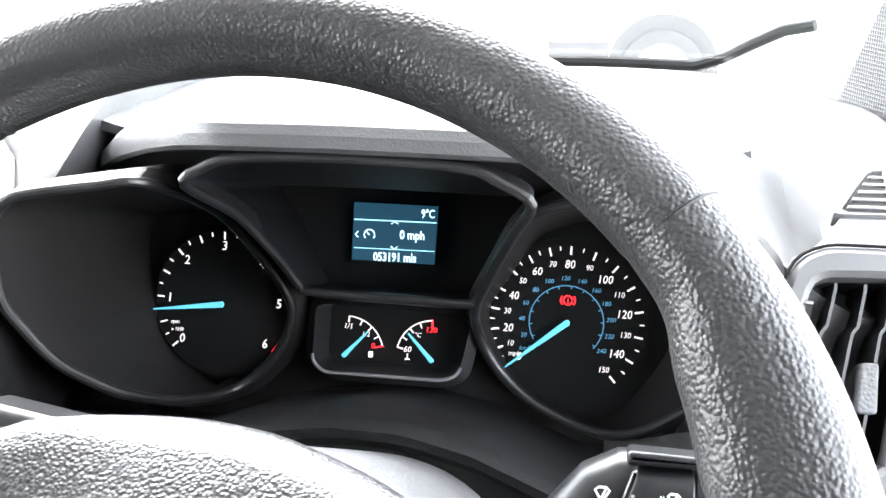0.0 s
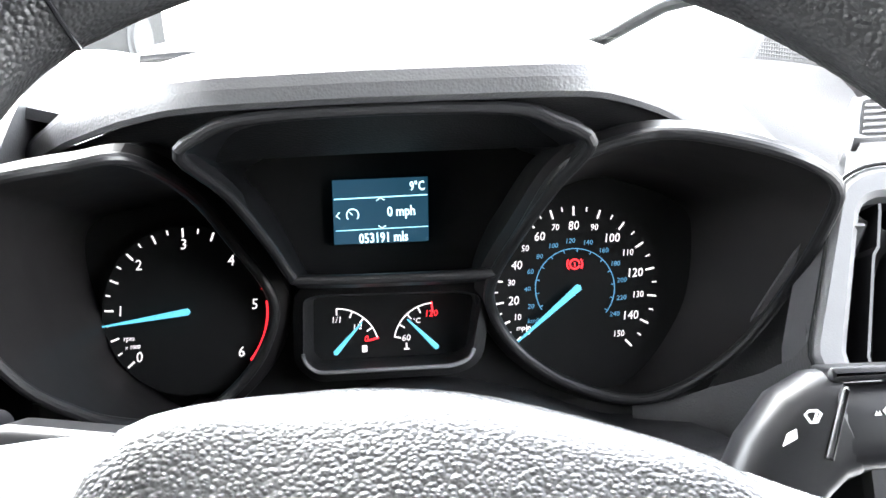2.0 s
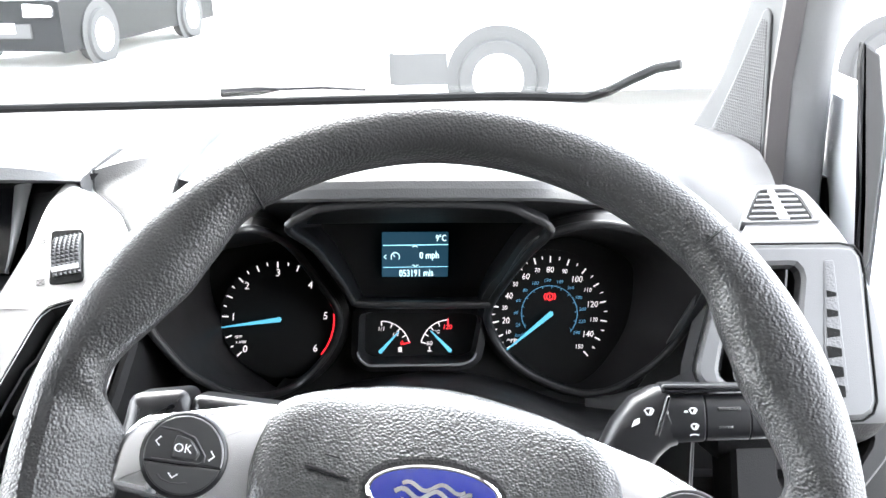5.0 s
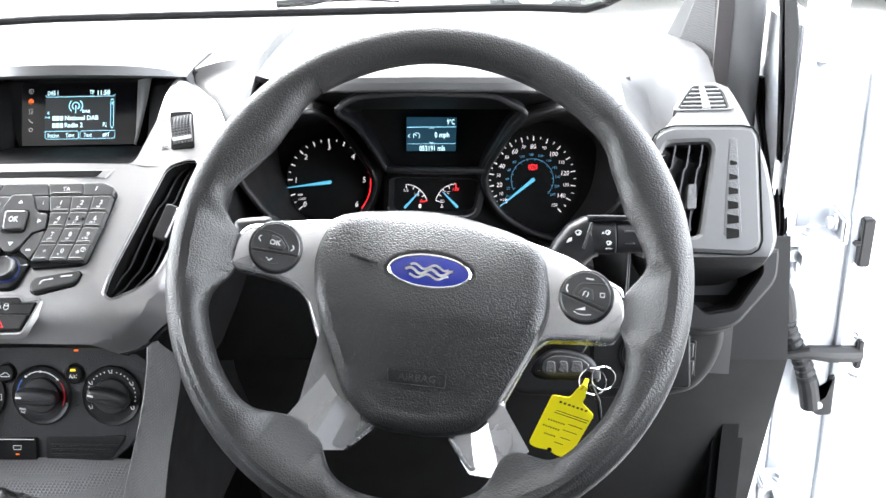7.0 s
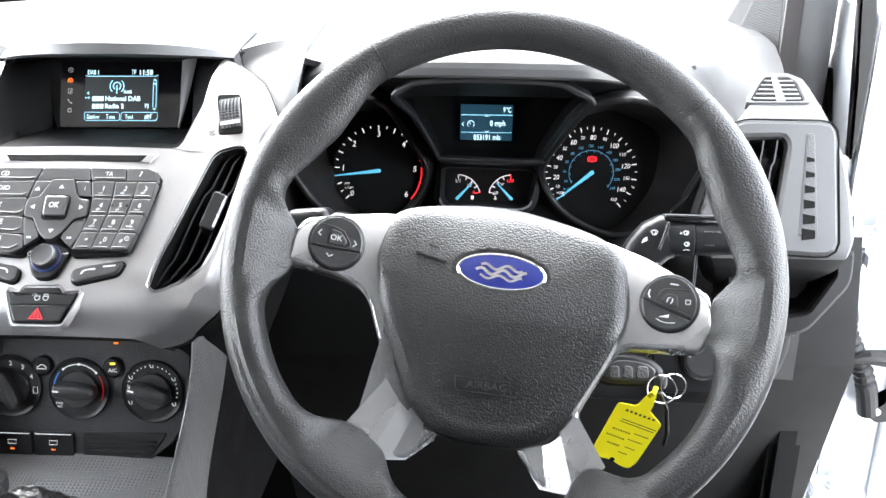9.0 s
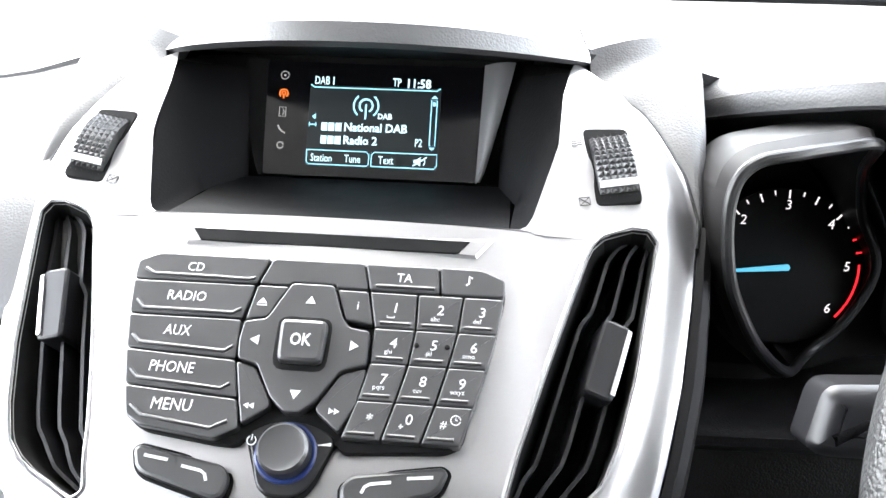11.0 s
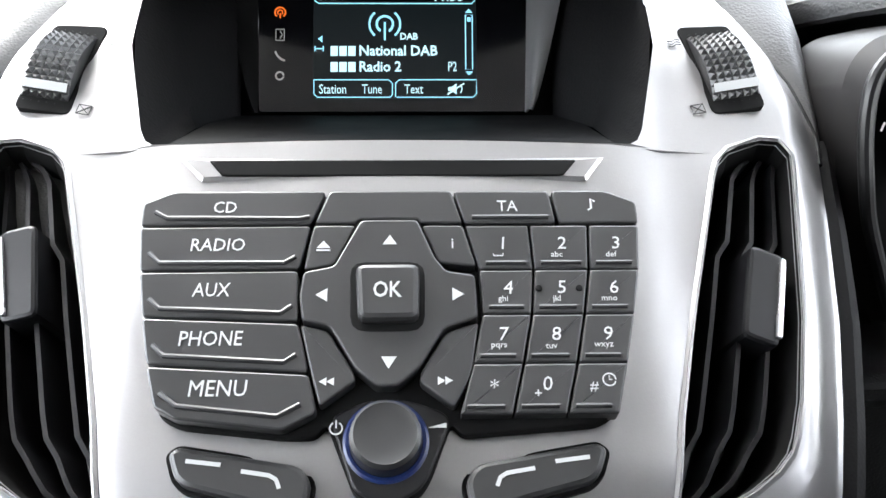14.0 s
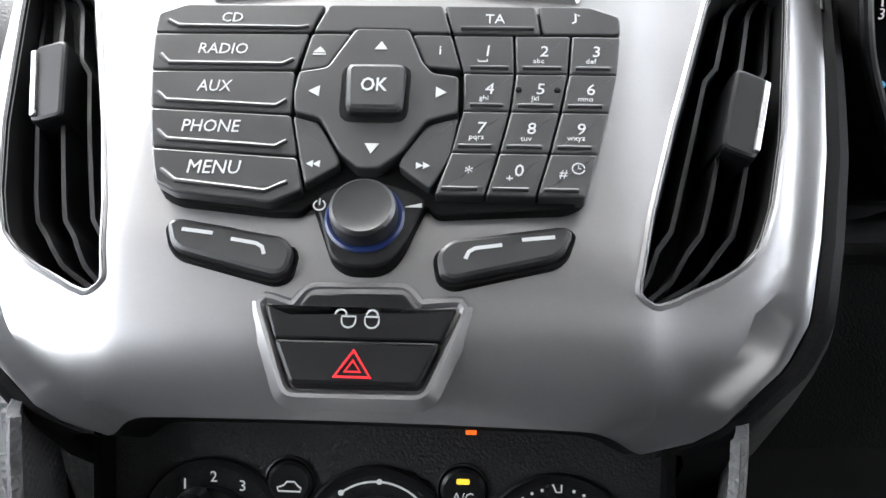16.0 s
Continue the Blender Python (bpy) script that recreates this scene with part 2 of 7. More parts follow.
def stroke(points, width, z0=0.0, z1=0.0003, closed=False):
    """A flat line of some width on a face."""
    pts = [Vector(p) for p in points]
    n = len(pts)
    bm = bmesh.new()
    low, high = [], []
    for i, p in enumerate(pts):
        d = (pts[(i + 1) % n] - pts[i - 1]) if closed else (pts[min(i + 1, n - 1)] - pts[max(i - 1, 0)])
        d = d.normalized() if d.length > 1e-9 else Vector((1, 0))
        s = Vector((-d.y, d.x)) * width / 2
        row = [(p.x + s.x, p.y + s.y), (p.x - s.x, p.y - s.y)]
        low.append([bm.verts.new((*q, z0)) for q in row])
        high.append([bm.verts.new((*q, z1)) for q in row])
    for i in range(n if closed else n - 1):
        j = (i + 1) % n
        bm.faces.new((high[i][0], high[i][1], high[j][1], high[j][0]))
        bm.faces.new((low[i][0], low[j][0], high[j][0], high[i][0]))
        bm.faces.new((low[i][1], high[i][1], high[j][1], low[j][1]))
    bmesh.ops.recalc_face_normals(bm, faces=bm.faces)
    return bm


def arc(cx, cy, r, a0, a1, n=16):
    return [(cx + r * math.cos(radians(a0 + (a1 - a0) * i / n)), cy + r * math.sin(radians(a0 + (a1 - a0) * i / n))) for i in range(n + 1)]


def join(*bms):
    out = bmesh.new()
    for b in bms:
        me = bpy.data.meshes.new("piece")
        b.to_mesh(me)
        b.free()
        out.from_mesh(me)
        bpy.data.meshes.remove(me)
    return out


def letters(name, text, size, x, y, z, mat, parent, slant=0.0, align="CENTER", squeeze=1.0, turn=0.0, spread=1.0, bold=0.0, width=0.0):
    c = bpy.data.curves.new(name, "FONT")
    c.body, c.size, c.shear, c.align_x, c.align_y = text, size, slant, align, "CENTER"
    c.extrude, c.resolution_u, c.space_character, c.offset = 0.0001, 2, spread, bold
    tmp = bpy.data.objects.new(name, c)
    scene.collection.objects.link(tmp)
    me = bpy.data.meshes.new_from_object(tmp.evaluated_get(bpy.context.evaluated_depsgraph_get()))
    bpy.data.objects.remove(tmp)
    bpy.data.curves.remove(c)
    me.transform(Matrix.Diagonal((squeeze, 1, 1, 1)))
    if width and len(me.vertices):
        xs = [v.co.x for v in me.vertices]
        me.transform(Matrix.Diagonal((width / (max(xs) - min(xs)), 1, 1, 1)))
    if align == "CENTER" and len(me.vertices):
        xs, ys = [v.co.x for v in me.vertices], [v.co.y for v in me.vertices]
        me.transform(Matrix.Translation((-(min(xs) + max(xs)) / 2, -(min(ys) + max(ys)) / 2, 0)))
    me.materials.clear()
    me.materials.append(mat)
    ob = new(name, me)
    ob.parent = parent
    ob.matrix_basis = pose(x, y, z, 0, 0, turn)
    return ob


def mm(text):
    """Points in millimetres, as text."""
    return [tuple(float(v) / 1000 for v in p.split(",")) for p in text.split()]


def steps(a, b, n):
    return [a + (b - a) * i / n for i in range(n + 1)]

# ---- the place ----
GROUND = -0.05

# ground, one sheet to the horizon
solid("ground", sheet(lambda u, v: (u, v, GROUND), steps(-400, 400, 8), steps(-400, 400, 8)), ASPHALT, "pale weathered concrete yard", "ground", "structure", flat=True)


def dash_top(x, t):
    """Dash top: t runs from the front roll to the windscreen."""
    r, t = min(0.0, t), max(0.0, t)
    front = 0.70 - 0.055 * smooth((x - 0.492) / 0.03)
    y = front + (1.30 - front) * t - 0.22 * smooth((abs(x - 0.05) - 0.35) / 0.6) * t
    z = 1.256 - 0.040 * t + 0.010 * math.sin(math.pi * t) - 0.012 * smooth((abs(x) - 0.5) / 0.3)
    z += 0.020 * smooth((0.245 - abs(x)) / 0.10) * smooth((1 - t) / 0.75)
    z -= 0.060 * smooth((x - 0.535) / 0.06) * (1 - smooth((t - 0.12) / 0.3))
    z -= 0.016 * smooth((x - 0.490) / 0.03) * (1 - smooth((x - 0.555) / 0.03)) * max(0.0, 1 - t / 0.13)
    r *= 0.02 * smooth((x - 0.50) / 0.02) + 0.98 * smooth((x - 0.552) / 0.02)
    return (x, y - 0.008 * smooth(-r * 5), z + 0.5 * r - 2.5 * r * r)


dashboard = thing("dashboard", Matrix.Identity(4), "grey grained plastic van dashboard below the windscreen", "dashboard")
part("top_pad", sheet(dash_top, steps(-0.78, 0.655, 74), [-0.22, -0.12, -0.06, -0.03, -0.015, 0, 0.02, 0.04, 0.1] + steps(0.15, 1.0, 14), 0.006), PAD, dashboard)


def passenger_face(x, t):
    table_y = [(0, 0.70), (0.04, 0.69), (0.08, 0.676), (0.2, 0.635), (0.5, 0.570), (0.62, 0.558), (0.7, 0.560), (1, 0.61)]
    table_z = [(0, 1.262), (0.04, 1.260), (0.08, 1.255), (0.2, 1.228), (0.5, 1.135), (0.62, 1.085), (0.7, 1.04), (1, 0.74)]
    y = lerp_table(table_y, t) - 0.062 * smooth((x + 0.40) / 0.24) * smooth(t / 0.3)
    top = dash_top(x, 0.02)
    k = 1 - smooth(t / 0.16)
    return (x, y + (top[1] + 0.004 - 0.70) * (1 - smooth(t / 0.06)), lerp_table(table_z, t) + (top[2] - 0.001 - 1.262) * k)


part("passenger_face", sheet(passenger_face, steps(-0.78, -0.10, 30), [0, 0.015, 0.03, 0.045, 0.06, 0.08, 0.10, 0.13, 0.16, 0.2] + steps(0.25, 0.60, 14), 0.004), PAD, dashboard)


def woven_band(x, t):
    x0, y, z = passenger_face(x, 0.60 + (0.10 + 0.07 * smooth((x + 0.34) / 0.2)) * t)
    return (x, y - 0.006 - 0.008 * math.sin(math.pi * t), z)


part("woven_band", sheet(woven_band, steps(-0.78, -0.10, 30), steps(0, 1, 12), 0.004), LIT_WEAVE, dashboard, "light grey woven-texture band, window light put into its colour")
# lower part of the same face, with its shade put into the colour
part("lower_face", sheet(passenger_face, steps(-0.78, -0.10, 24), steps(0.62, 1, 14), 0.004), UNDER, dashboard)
part("glovebox_lid", sheet(lambda x, t: (x, passenger_face(x, 0.80 + 0.18 * t)[1] - 0.006, passenger_face(x, 0.80 + 0.18 * t)[2]), steps(-0.7, -0.22, 12), steps(0, 1, 8), 0.004), DARK, dashboard)
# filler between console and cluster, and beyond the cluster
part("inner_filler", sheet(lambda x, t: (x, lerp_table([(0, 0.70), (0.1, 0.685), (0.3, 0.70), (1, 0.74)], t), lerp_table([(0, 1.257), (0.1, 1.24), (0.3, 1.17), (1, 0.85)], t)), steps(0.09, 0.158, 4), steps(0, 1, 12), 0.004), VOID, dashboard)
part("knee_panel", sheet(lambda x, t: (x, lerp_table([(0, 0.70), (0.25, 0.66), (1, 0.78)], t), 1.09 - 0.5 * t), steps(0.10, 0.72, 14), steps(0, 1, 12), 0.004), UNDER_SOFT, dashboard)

# instrument hood
HOOD_Y = [(0.160, 0.705), (0.179, 0.683), (0.200, 0.660), (0.235, 0.628), (0.262, 0.609), (0.285, 0.602), (0.345, 0.600), (0.425, 0.600), (0.445, 0.604), (0.460, 0.618), (0.480, 0.645), (0.507, 0.685), (0.524, 0.705)]
HOOD_Z = [(0.160, 1.240), (0.179, 1.249), (0.200, 1.259), (0.235, 1.272), (0.262, 1.279), (0.285, 1.281), (0.345, 1.281), (0.425, 1.279), (0.445, 1.277), (0.460, 1.271), (0.480, 1.261), (0.507, 1.244), (0.524, 1.235)]


def hood(x, t):
    y0 = sum(lerp_table(HOOD_Y, x + d) for d in (-0.006, -0.003, 0, 0.003, 0.006)) / 5
    z0 = sum(lerp_table(HOOD_Z, x + d) for d in (-0.006, -0.003, 0, 0.003, 0.006)) / 5
    prof_y = [(0, 0.012), (0.06, 0.003), (0.12, 0), (0.2, 0.0005), (0.28, 0.003), (0.36, 0.009), (0.45, 0.022), (0.6, 0.07), (1, 0.26)]
    prof_z = [(0, -0.002), (0.06, -0.001), (0.12, 0.002), (0.2, 0.008), (0.28, 0.0125), (0.36, 0.0155), (0.45, 0.0175), (0.6, 0.018), (1, -0.02)]
    k = smooth((x - 0.155) / 0.05) * smooth((0.528 - x) / 0.05)
    return (x, y0 + lerp_table(prof_y, t), z0 + lerp_table(prof_z, t) * (0.75 + 0.25 * k))


instrument_hood = thing("instrument_hood", Matrix.Identity(4), "grained grey plastic hood over the gauges", "dashboard hood")
part("shell", sheet(hood, steps(0.160, 0.524, 72), [0, 0.03, 0.06, 0.09, 0.12, 0.16, 0.2, 0.24, 0.28, 0.32, 0.36, 0.4, 0.45, 0.52, 0.6, 0.8, 1.0]), PAD, instrument_hood)
part("under_panel", sheet(lambda x, t: (x, hood(x, 0)[1] - 0.002 + 0.05 * t, hood(x, 0)[2] - 0.032 * t), steps(0.162, 0.522, 48), steps(0, 1, 4)), DARK, instrument_hood)
for x0, x1 in ((0.160, 0.128), (0.522, 0.556)):
    part("side_skirt", sheet(lambda u, v, x0=x0, x1=x1: (x0 + (x1 - x0) * u, hood(x0, 0.1)[1] + 0.05 * u + 0.03 * v, hood(x0, 0.1)[2] + 0.010 * v - 0.020 * u * (1 - v) - 0.004 * u), steps(0, 1, 6), steps(-0.8, 1, 6), 0.002), DARK, instrument_hood, "dark grained side of the hood")

# ---- windscreen ----
def base_y(x):
    return 1.30 - 0.22 * smooth((abs(x - 0.05) - 0.35) / 0.6)


solid("windscreen", sheet(lambda x, t: (x, base_y(x) + 0.02 - 0.55 * t, 1.214 + 0.62 * t), steps(-0.72, 0.70, 30), steps(0, 1, 8)), GLASS, "clear curved windscreen glass", "windscreen", "structure").visible_shadow = False
solid("windscreen_seal", tube([(x, base_y(x) + 0.012, 1.220 + 0.05 * smooth((abs(x - 0.0) - 0.54) / 0.12)) for x in steps(-0.68, 0.66, 48)], 0.0065, 8), VOID, "black rubber strip along the windscreen base", "seal", "structure")

# ---- ends, roof and rear, closing the cab ----
solid("roof", box(-0.85, 0.85, -1.2, 0.78, 1.83, 1.87, 0.01), HEADLINER, "pale grey cloth headliner", "roof", "structure")
solid("bulkhead", box(-0.85, 0.85, -1.24, -1.2, 0.3, 1.86, 0.005), MID, "plain grey bulkhead behind the seats", "wall", "structure")
solid("floor", box(-0.85, 0.80, -1.2, 1.1, 0.36, 0.40, 0.005), DARK, "black rubber cab floor", "floor", "structure")
solid("firewall", box(-0.85, 0.80, 1.0, 1.04, 0.36, 1.19, 0.005), VOID, "black firewall behind the pedals", "wall", "structure")
solid("passenger_door", box(-0.86, -0.80, -0.4, 1.1, 0.4, 1.22, 0.02), MID, "grey trimmed passenger door", "door", "structure")

# ---- centre console ----
KF = frame_at((0, 0.4945, 1.200), 52)
EDGE = [(-0.098, 0.088), (-0.095, 0.102), (-0.090, 0.113), (-0.072, 0.133), (-0.057, 0.142), (-0.025, 0.150), (0.010, 0.157), (0.050, 0.162), (0.093, 0.166), (0.120, 0.160), (0.145, 0.149), (0.160, 0.141), (0.175, 0.126), (0.187, 0.1135), (0.202, 0.1120)]
VIN = [(-0.063, 0.0880), (-0.0618, 0.0853), (-0.060, 0.0840), (-0.034, 0.0890), (0.0036, 0.0987), (0.046, 0.1106), (0.062, 0.1150), (0.068, 0.1190), (0.072, 0.1255), (0.075, 0.1340)]
VOUT = [(-0.063, 0.0895), (-0.0605, 0.0950), (-0.058, 0.0990), (-0.051, 0.1130), (-0.041, 0.1222), (-0.025, 0.1279), (0.0034, 0.1345), (0.0576, 0.1425), (0.070, 0.1440), (0.0735, 0.1425), (0.075, 0.1400)]
HOUSE = [(0.066, 0.0790), (0.0672, 0.0835), (0.0695, 0.0865), (0.075, 0.0890), (0.117, 0.0990), (0.150, 0.1000), (0.170, 0.1030), (0.187, 0.1075), (0.202, 0.1105)]


def fascia_height(a, b):
    """How far the silver panel lies behind the key tops."""
    a = abs(a)
    e = lerp_table(EDGE, b)
    h = -0.0075 - 0.5 * a * a - 0.004 * smooth((a - 0.078) / 0.022)
    h -= 0.018 * smooth((a - (e - 0.022)) / 0.022) ** 1.6
    h -= 0.005 * smooth((-0.045 - b) / 0.03)
    h -= 24.0 * max(0.0, -0.069 - b) ** 2
    h -= 2.4 * max(0.0, min(b, 0.187) - 0.10) ** 2 - 0.35 * max(0.0, b - 0.187)
    return h


def fascia(u, b):
    """u 0..5: middle, key edge, vent's inner edge, vent's outer edge, panel edge."""
    e = lerp_table(EDGE, b)
    i, o = lerp_table(VIN, b), lerp_table(VOUT, b)
    inner = 0.0 if b <= 0.066 else lerp_table(HOUSE, b)
    i, o = min(max(i, inner + 0.004), e - 0.012), min(o, e - 0.006)
    i = min(i, o - 0.0002)
    stops = [inner, inner + (i - inner) * 0.75, i, o, e - 0.004, e]
    k = min(int(u), 4)
    a = stops[k] + (stops[k + 1] - stops[k]) * (u - k)
    return a, b


US = steps(0, 1, 8)[:-1] + steps(1, 2, 4)[:-1] + steps(2, 3, 4)[:-1] + steps(3, 4, 6)[:-1] + steps(4, 5, 3)
BS = sorted(set([round(v, 4) for v in steps(-0.098, 0.202, 74)] + [-0.063, 0.075, 0.066, -0.0605, 0.0735, 0.0720, 0.0700, -0.0620, 0.0672, 0.0682, 0.0695]))


def fascia_side(sign):
    def f(u, b):
        a, b = fascia(u, b)
        return (sign * a, b, fascia_height(a, b))

    def keep(i, j):
        mid_b = (BS[j] + BS[j + 1]) / 2
        return not (2 <= (US[i] + US[i + 1]) / 2 <= 3 and -0.063 < mid_b < 0.075)
    return sheet(f, US, BS, 0.0, keep)


console = thing("centre_console_fascia", KF, "curved silver painted centre console panel", "console panel")
panel = join(fascia_side(1), fascia_side(-1))
bmesh.ops.remove_doubles(panel, verts=panel.verts, dist=2e-5)
bmesh.ops.recalc_face_normals(panel, faces=panel.faces)
part("silver_panel", panel, SILVER, console)
# lip where the panel turns under; its shade is painted near black
part("under_lip", sheet(lambda a, t: (a, -0.098 + 0.010 * t, fascia_height(a, -0.098) - 0.034 * t - 0.0005), steps(-0.087, 0.087, 30), [0, 0.1, 0.25, 0.5, 0.75, 1.0]), UNDER, console, "turned-under lip with shade in its near-black colour")
# padded border that rolls away from the panel into the dashboard, its shade painted near black
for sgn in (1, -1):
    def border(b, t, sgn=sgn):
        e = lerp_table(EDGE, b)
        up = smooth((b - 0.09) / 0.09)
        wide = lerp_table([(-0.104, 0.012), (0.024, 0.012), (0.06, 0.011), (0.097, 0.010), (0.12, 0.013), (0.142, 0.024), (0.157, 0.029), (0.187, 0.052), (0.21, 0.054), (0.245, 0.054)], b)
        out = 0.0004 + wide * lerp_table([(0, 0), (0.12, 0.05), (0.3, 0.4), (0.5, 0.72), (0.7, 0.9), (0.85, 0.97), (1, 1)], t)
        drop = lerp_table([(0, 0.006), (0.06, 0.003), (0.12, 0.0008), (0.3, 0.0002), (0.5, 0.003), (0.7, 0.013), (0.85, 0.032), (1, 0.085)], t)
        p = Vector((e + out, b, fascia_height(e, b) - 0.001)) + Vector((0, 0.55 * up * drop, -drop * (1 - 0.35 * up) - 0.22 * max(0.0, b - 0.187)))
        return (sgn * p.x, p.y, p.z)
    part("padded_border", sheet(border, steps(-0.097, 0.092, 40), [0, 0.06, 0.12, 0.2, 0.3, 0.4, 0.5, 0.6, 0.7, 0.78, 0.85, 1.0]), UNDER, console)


# padded cheeks that carry the panel's sides up into the dash top
CREASE = [(0.0, 0.1672, 0.575, 1.200), (0.25, 0.1705, 0.606, 1.228), (0.5, 0.1725, 0.641, 1.2535), (0.75, 0.1730, 0.676, 1.2735), (1.0, 0.1715, 0.712, 1.288), (1.5, 0.166, 0.82, 1.288), (2.0, 0.16, 0.95, 1.272)]
for sgn in (1, -1):
    def cheek(u, v, sgn=sgn):
        b = 0.066 + 0.136 * min(u, 1.0)
        e = lerp_table(EDGE, b)
        p = KF @ Vector((e + 0.0006, b, fascia_height(e, b) - 0.0012))
        back = max(0.0, u - 1.0)
        p += Vector((-0.012 * back, 0.26 * back, -0.008 * back))
        q = Vector([lerp_table([(r[0], r[k]) for r in CREASE], u) for k in (1, 2, 3)])
        w = min(max(v, 0.0), 1.0)
        m = p.lerp(q, w) + Vector((0, -0.2, 1.0)) * (0.0035 * math.sin(math.pi * w) * smooth(u / 0.4))
        if v > 1:
            m += Vector((-0.010 * (v - 1), 0.01 * (v - 1), -0.030 * (v - 1) - 0.012 * (v - 1) ** 2))
        if v < 0:
            m += Vector((-0.001 * v, 0.003, 0.004)) * v * 2
        return (sgn * m.x, m.y, m.z)
    part("padded_cheek", sheet(cheek, steps(0, 1, 26) + steps(1.06, 2, 12), [-1, -0.4, 0, 0.08, 0.2, 0.35, 0.5, 0.65, 0.8, 0.92, 1.0, 1.08, 1.25, 1.5, 2.0]), PAD, console, "grained padded cheek beside the silver panel", m=KF.inverted())
    part("edge_piping", tube([Vector(cheek(u, 0.0)) + Vector((0, -0.0002, 0.0004)) for u in steps(0.1, 1.0, 30)], 0.0011, 8), DARK, console, "dark seam along the silver panel", m=KF.inverted())


def vent_outline(n=24):
    bs = [-0.0630, -0.0626, -0.0620, -0.0612, -0.0602] + steps(-0.059, 0.0748, n)
    return [(lerp_table(VIN, b), b) for b in bs] + [(lerp_table(VOUT, b), b) for b in bs[::-1]]


def console_vent(sgn):
    v = thing("air_vent", KF, "tall black slatted air vent in the silver console", "air vent", "console air vents")
    o = [(sgn * a, b) for a, b in vent_outline()]
    rings = [[(x, y, fascia_height(x, y) + 0.0006) for x, y in inset(o, -0.0012)], [(x, y, fascia_height(x, y) - 0.0004) for x, y in o], [(x, y, -0.030) for x, y in inset(o, 0.0015)], [(x, y, -0.062) for x, y in inset(o, 0.003)]]
    part("duct", stack(rings, False, True), VOID, v)
    part("lip", stack([[(x, y, fascia_height(x, y) + 0.0002) for x, y in inset(o, -0.0022)], [(x, y, fascia_height(x, y) + 0.0010) for x, y in inset(o, -0.0010)], [(x, y, fascia_height(x, y) - 0.002) for x, y in inset(o, 0.0004)]], False, False), SILVER, v)
    for k in (0.22, 0.5, 0.78):
        def slat(t, w, k=k):
            b = -0.060 + 0.132 * t
            a = lerp_table(VIN, b) * (1 - k) + lerp_table(VOUT, b) * k
            bend = 0.003 * (smooth((t - 0.68) / 0.04) - smooth((0.2 - t) / 0.05))
            return (sgn * (a + bend - 0.004 * w), b, fascia_height(a, b) - 0.007 - 0.026 * w - 0.006 * abs(t - 0.5))
        part("slat", sheet(slat, steps(0, 1, 40), steps(0, 1, 3), 0.0016), BLACK, v)
    sl = part("slider", plate(mm("-7,-17 6,-18 7,17 -6,18"), -0.020, 0.002, 0.003, 0.0015), BLACK, v)
    bm_m = pose(sgn * 0.1235, 0.012 if sgn > 0 else 0.022, fascia_height(0.122, 0.012) - 0.003, 0, sgn * 12, -12 * sgn)
    sl.matrix_basis = bm_m
    part("slider_trim", plate(mm("4,-15 6,-15 6.8,15 4.8,15") if sgn > 0 else mm("-6,-15 -4,-15 -4.6,15 -6.6,15"), 0.001, 0.0032, 0.0005, 0.0003), SATIN, sl, "bright metal strip")
    return v


console_vent(1)
console_vent(-1)


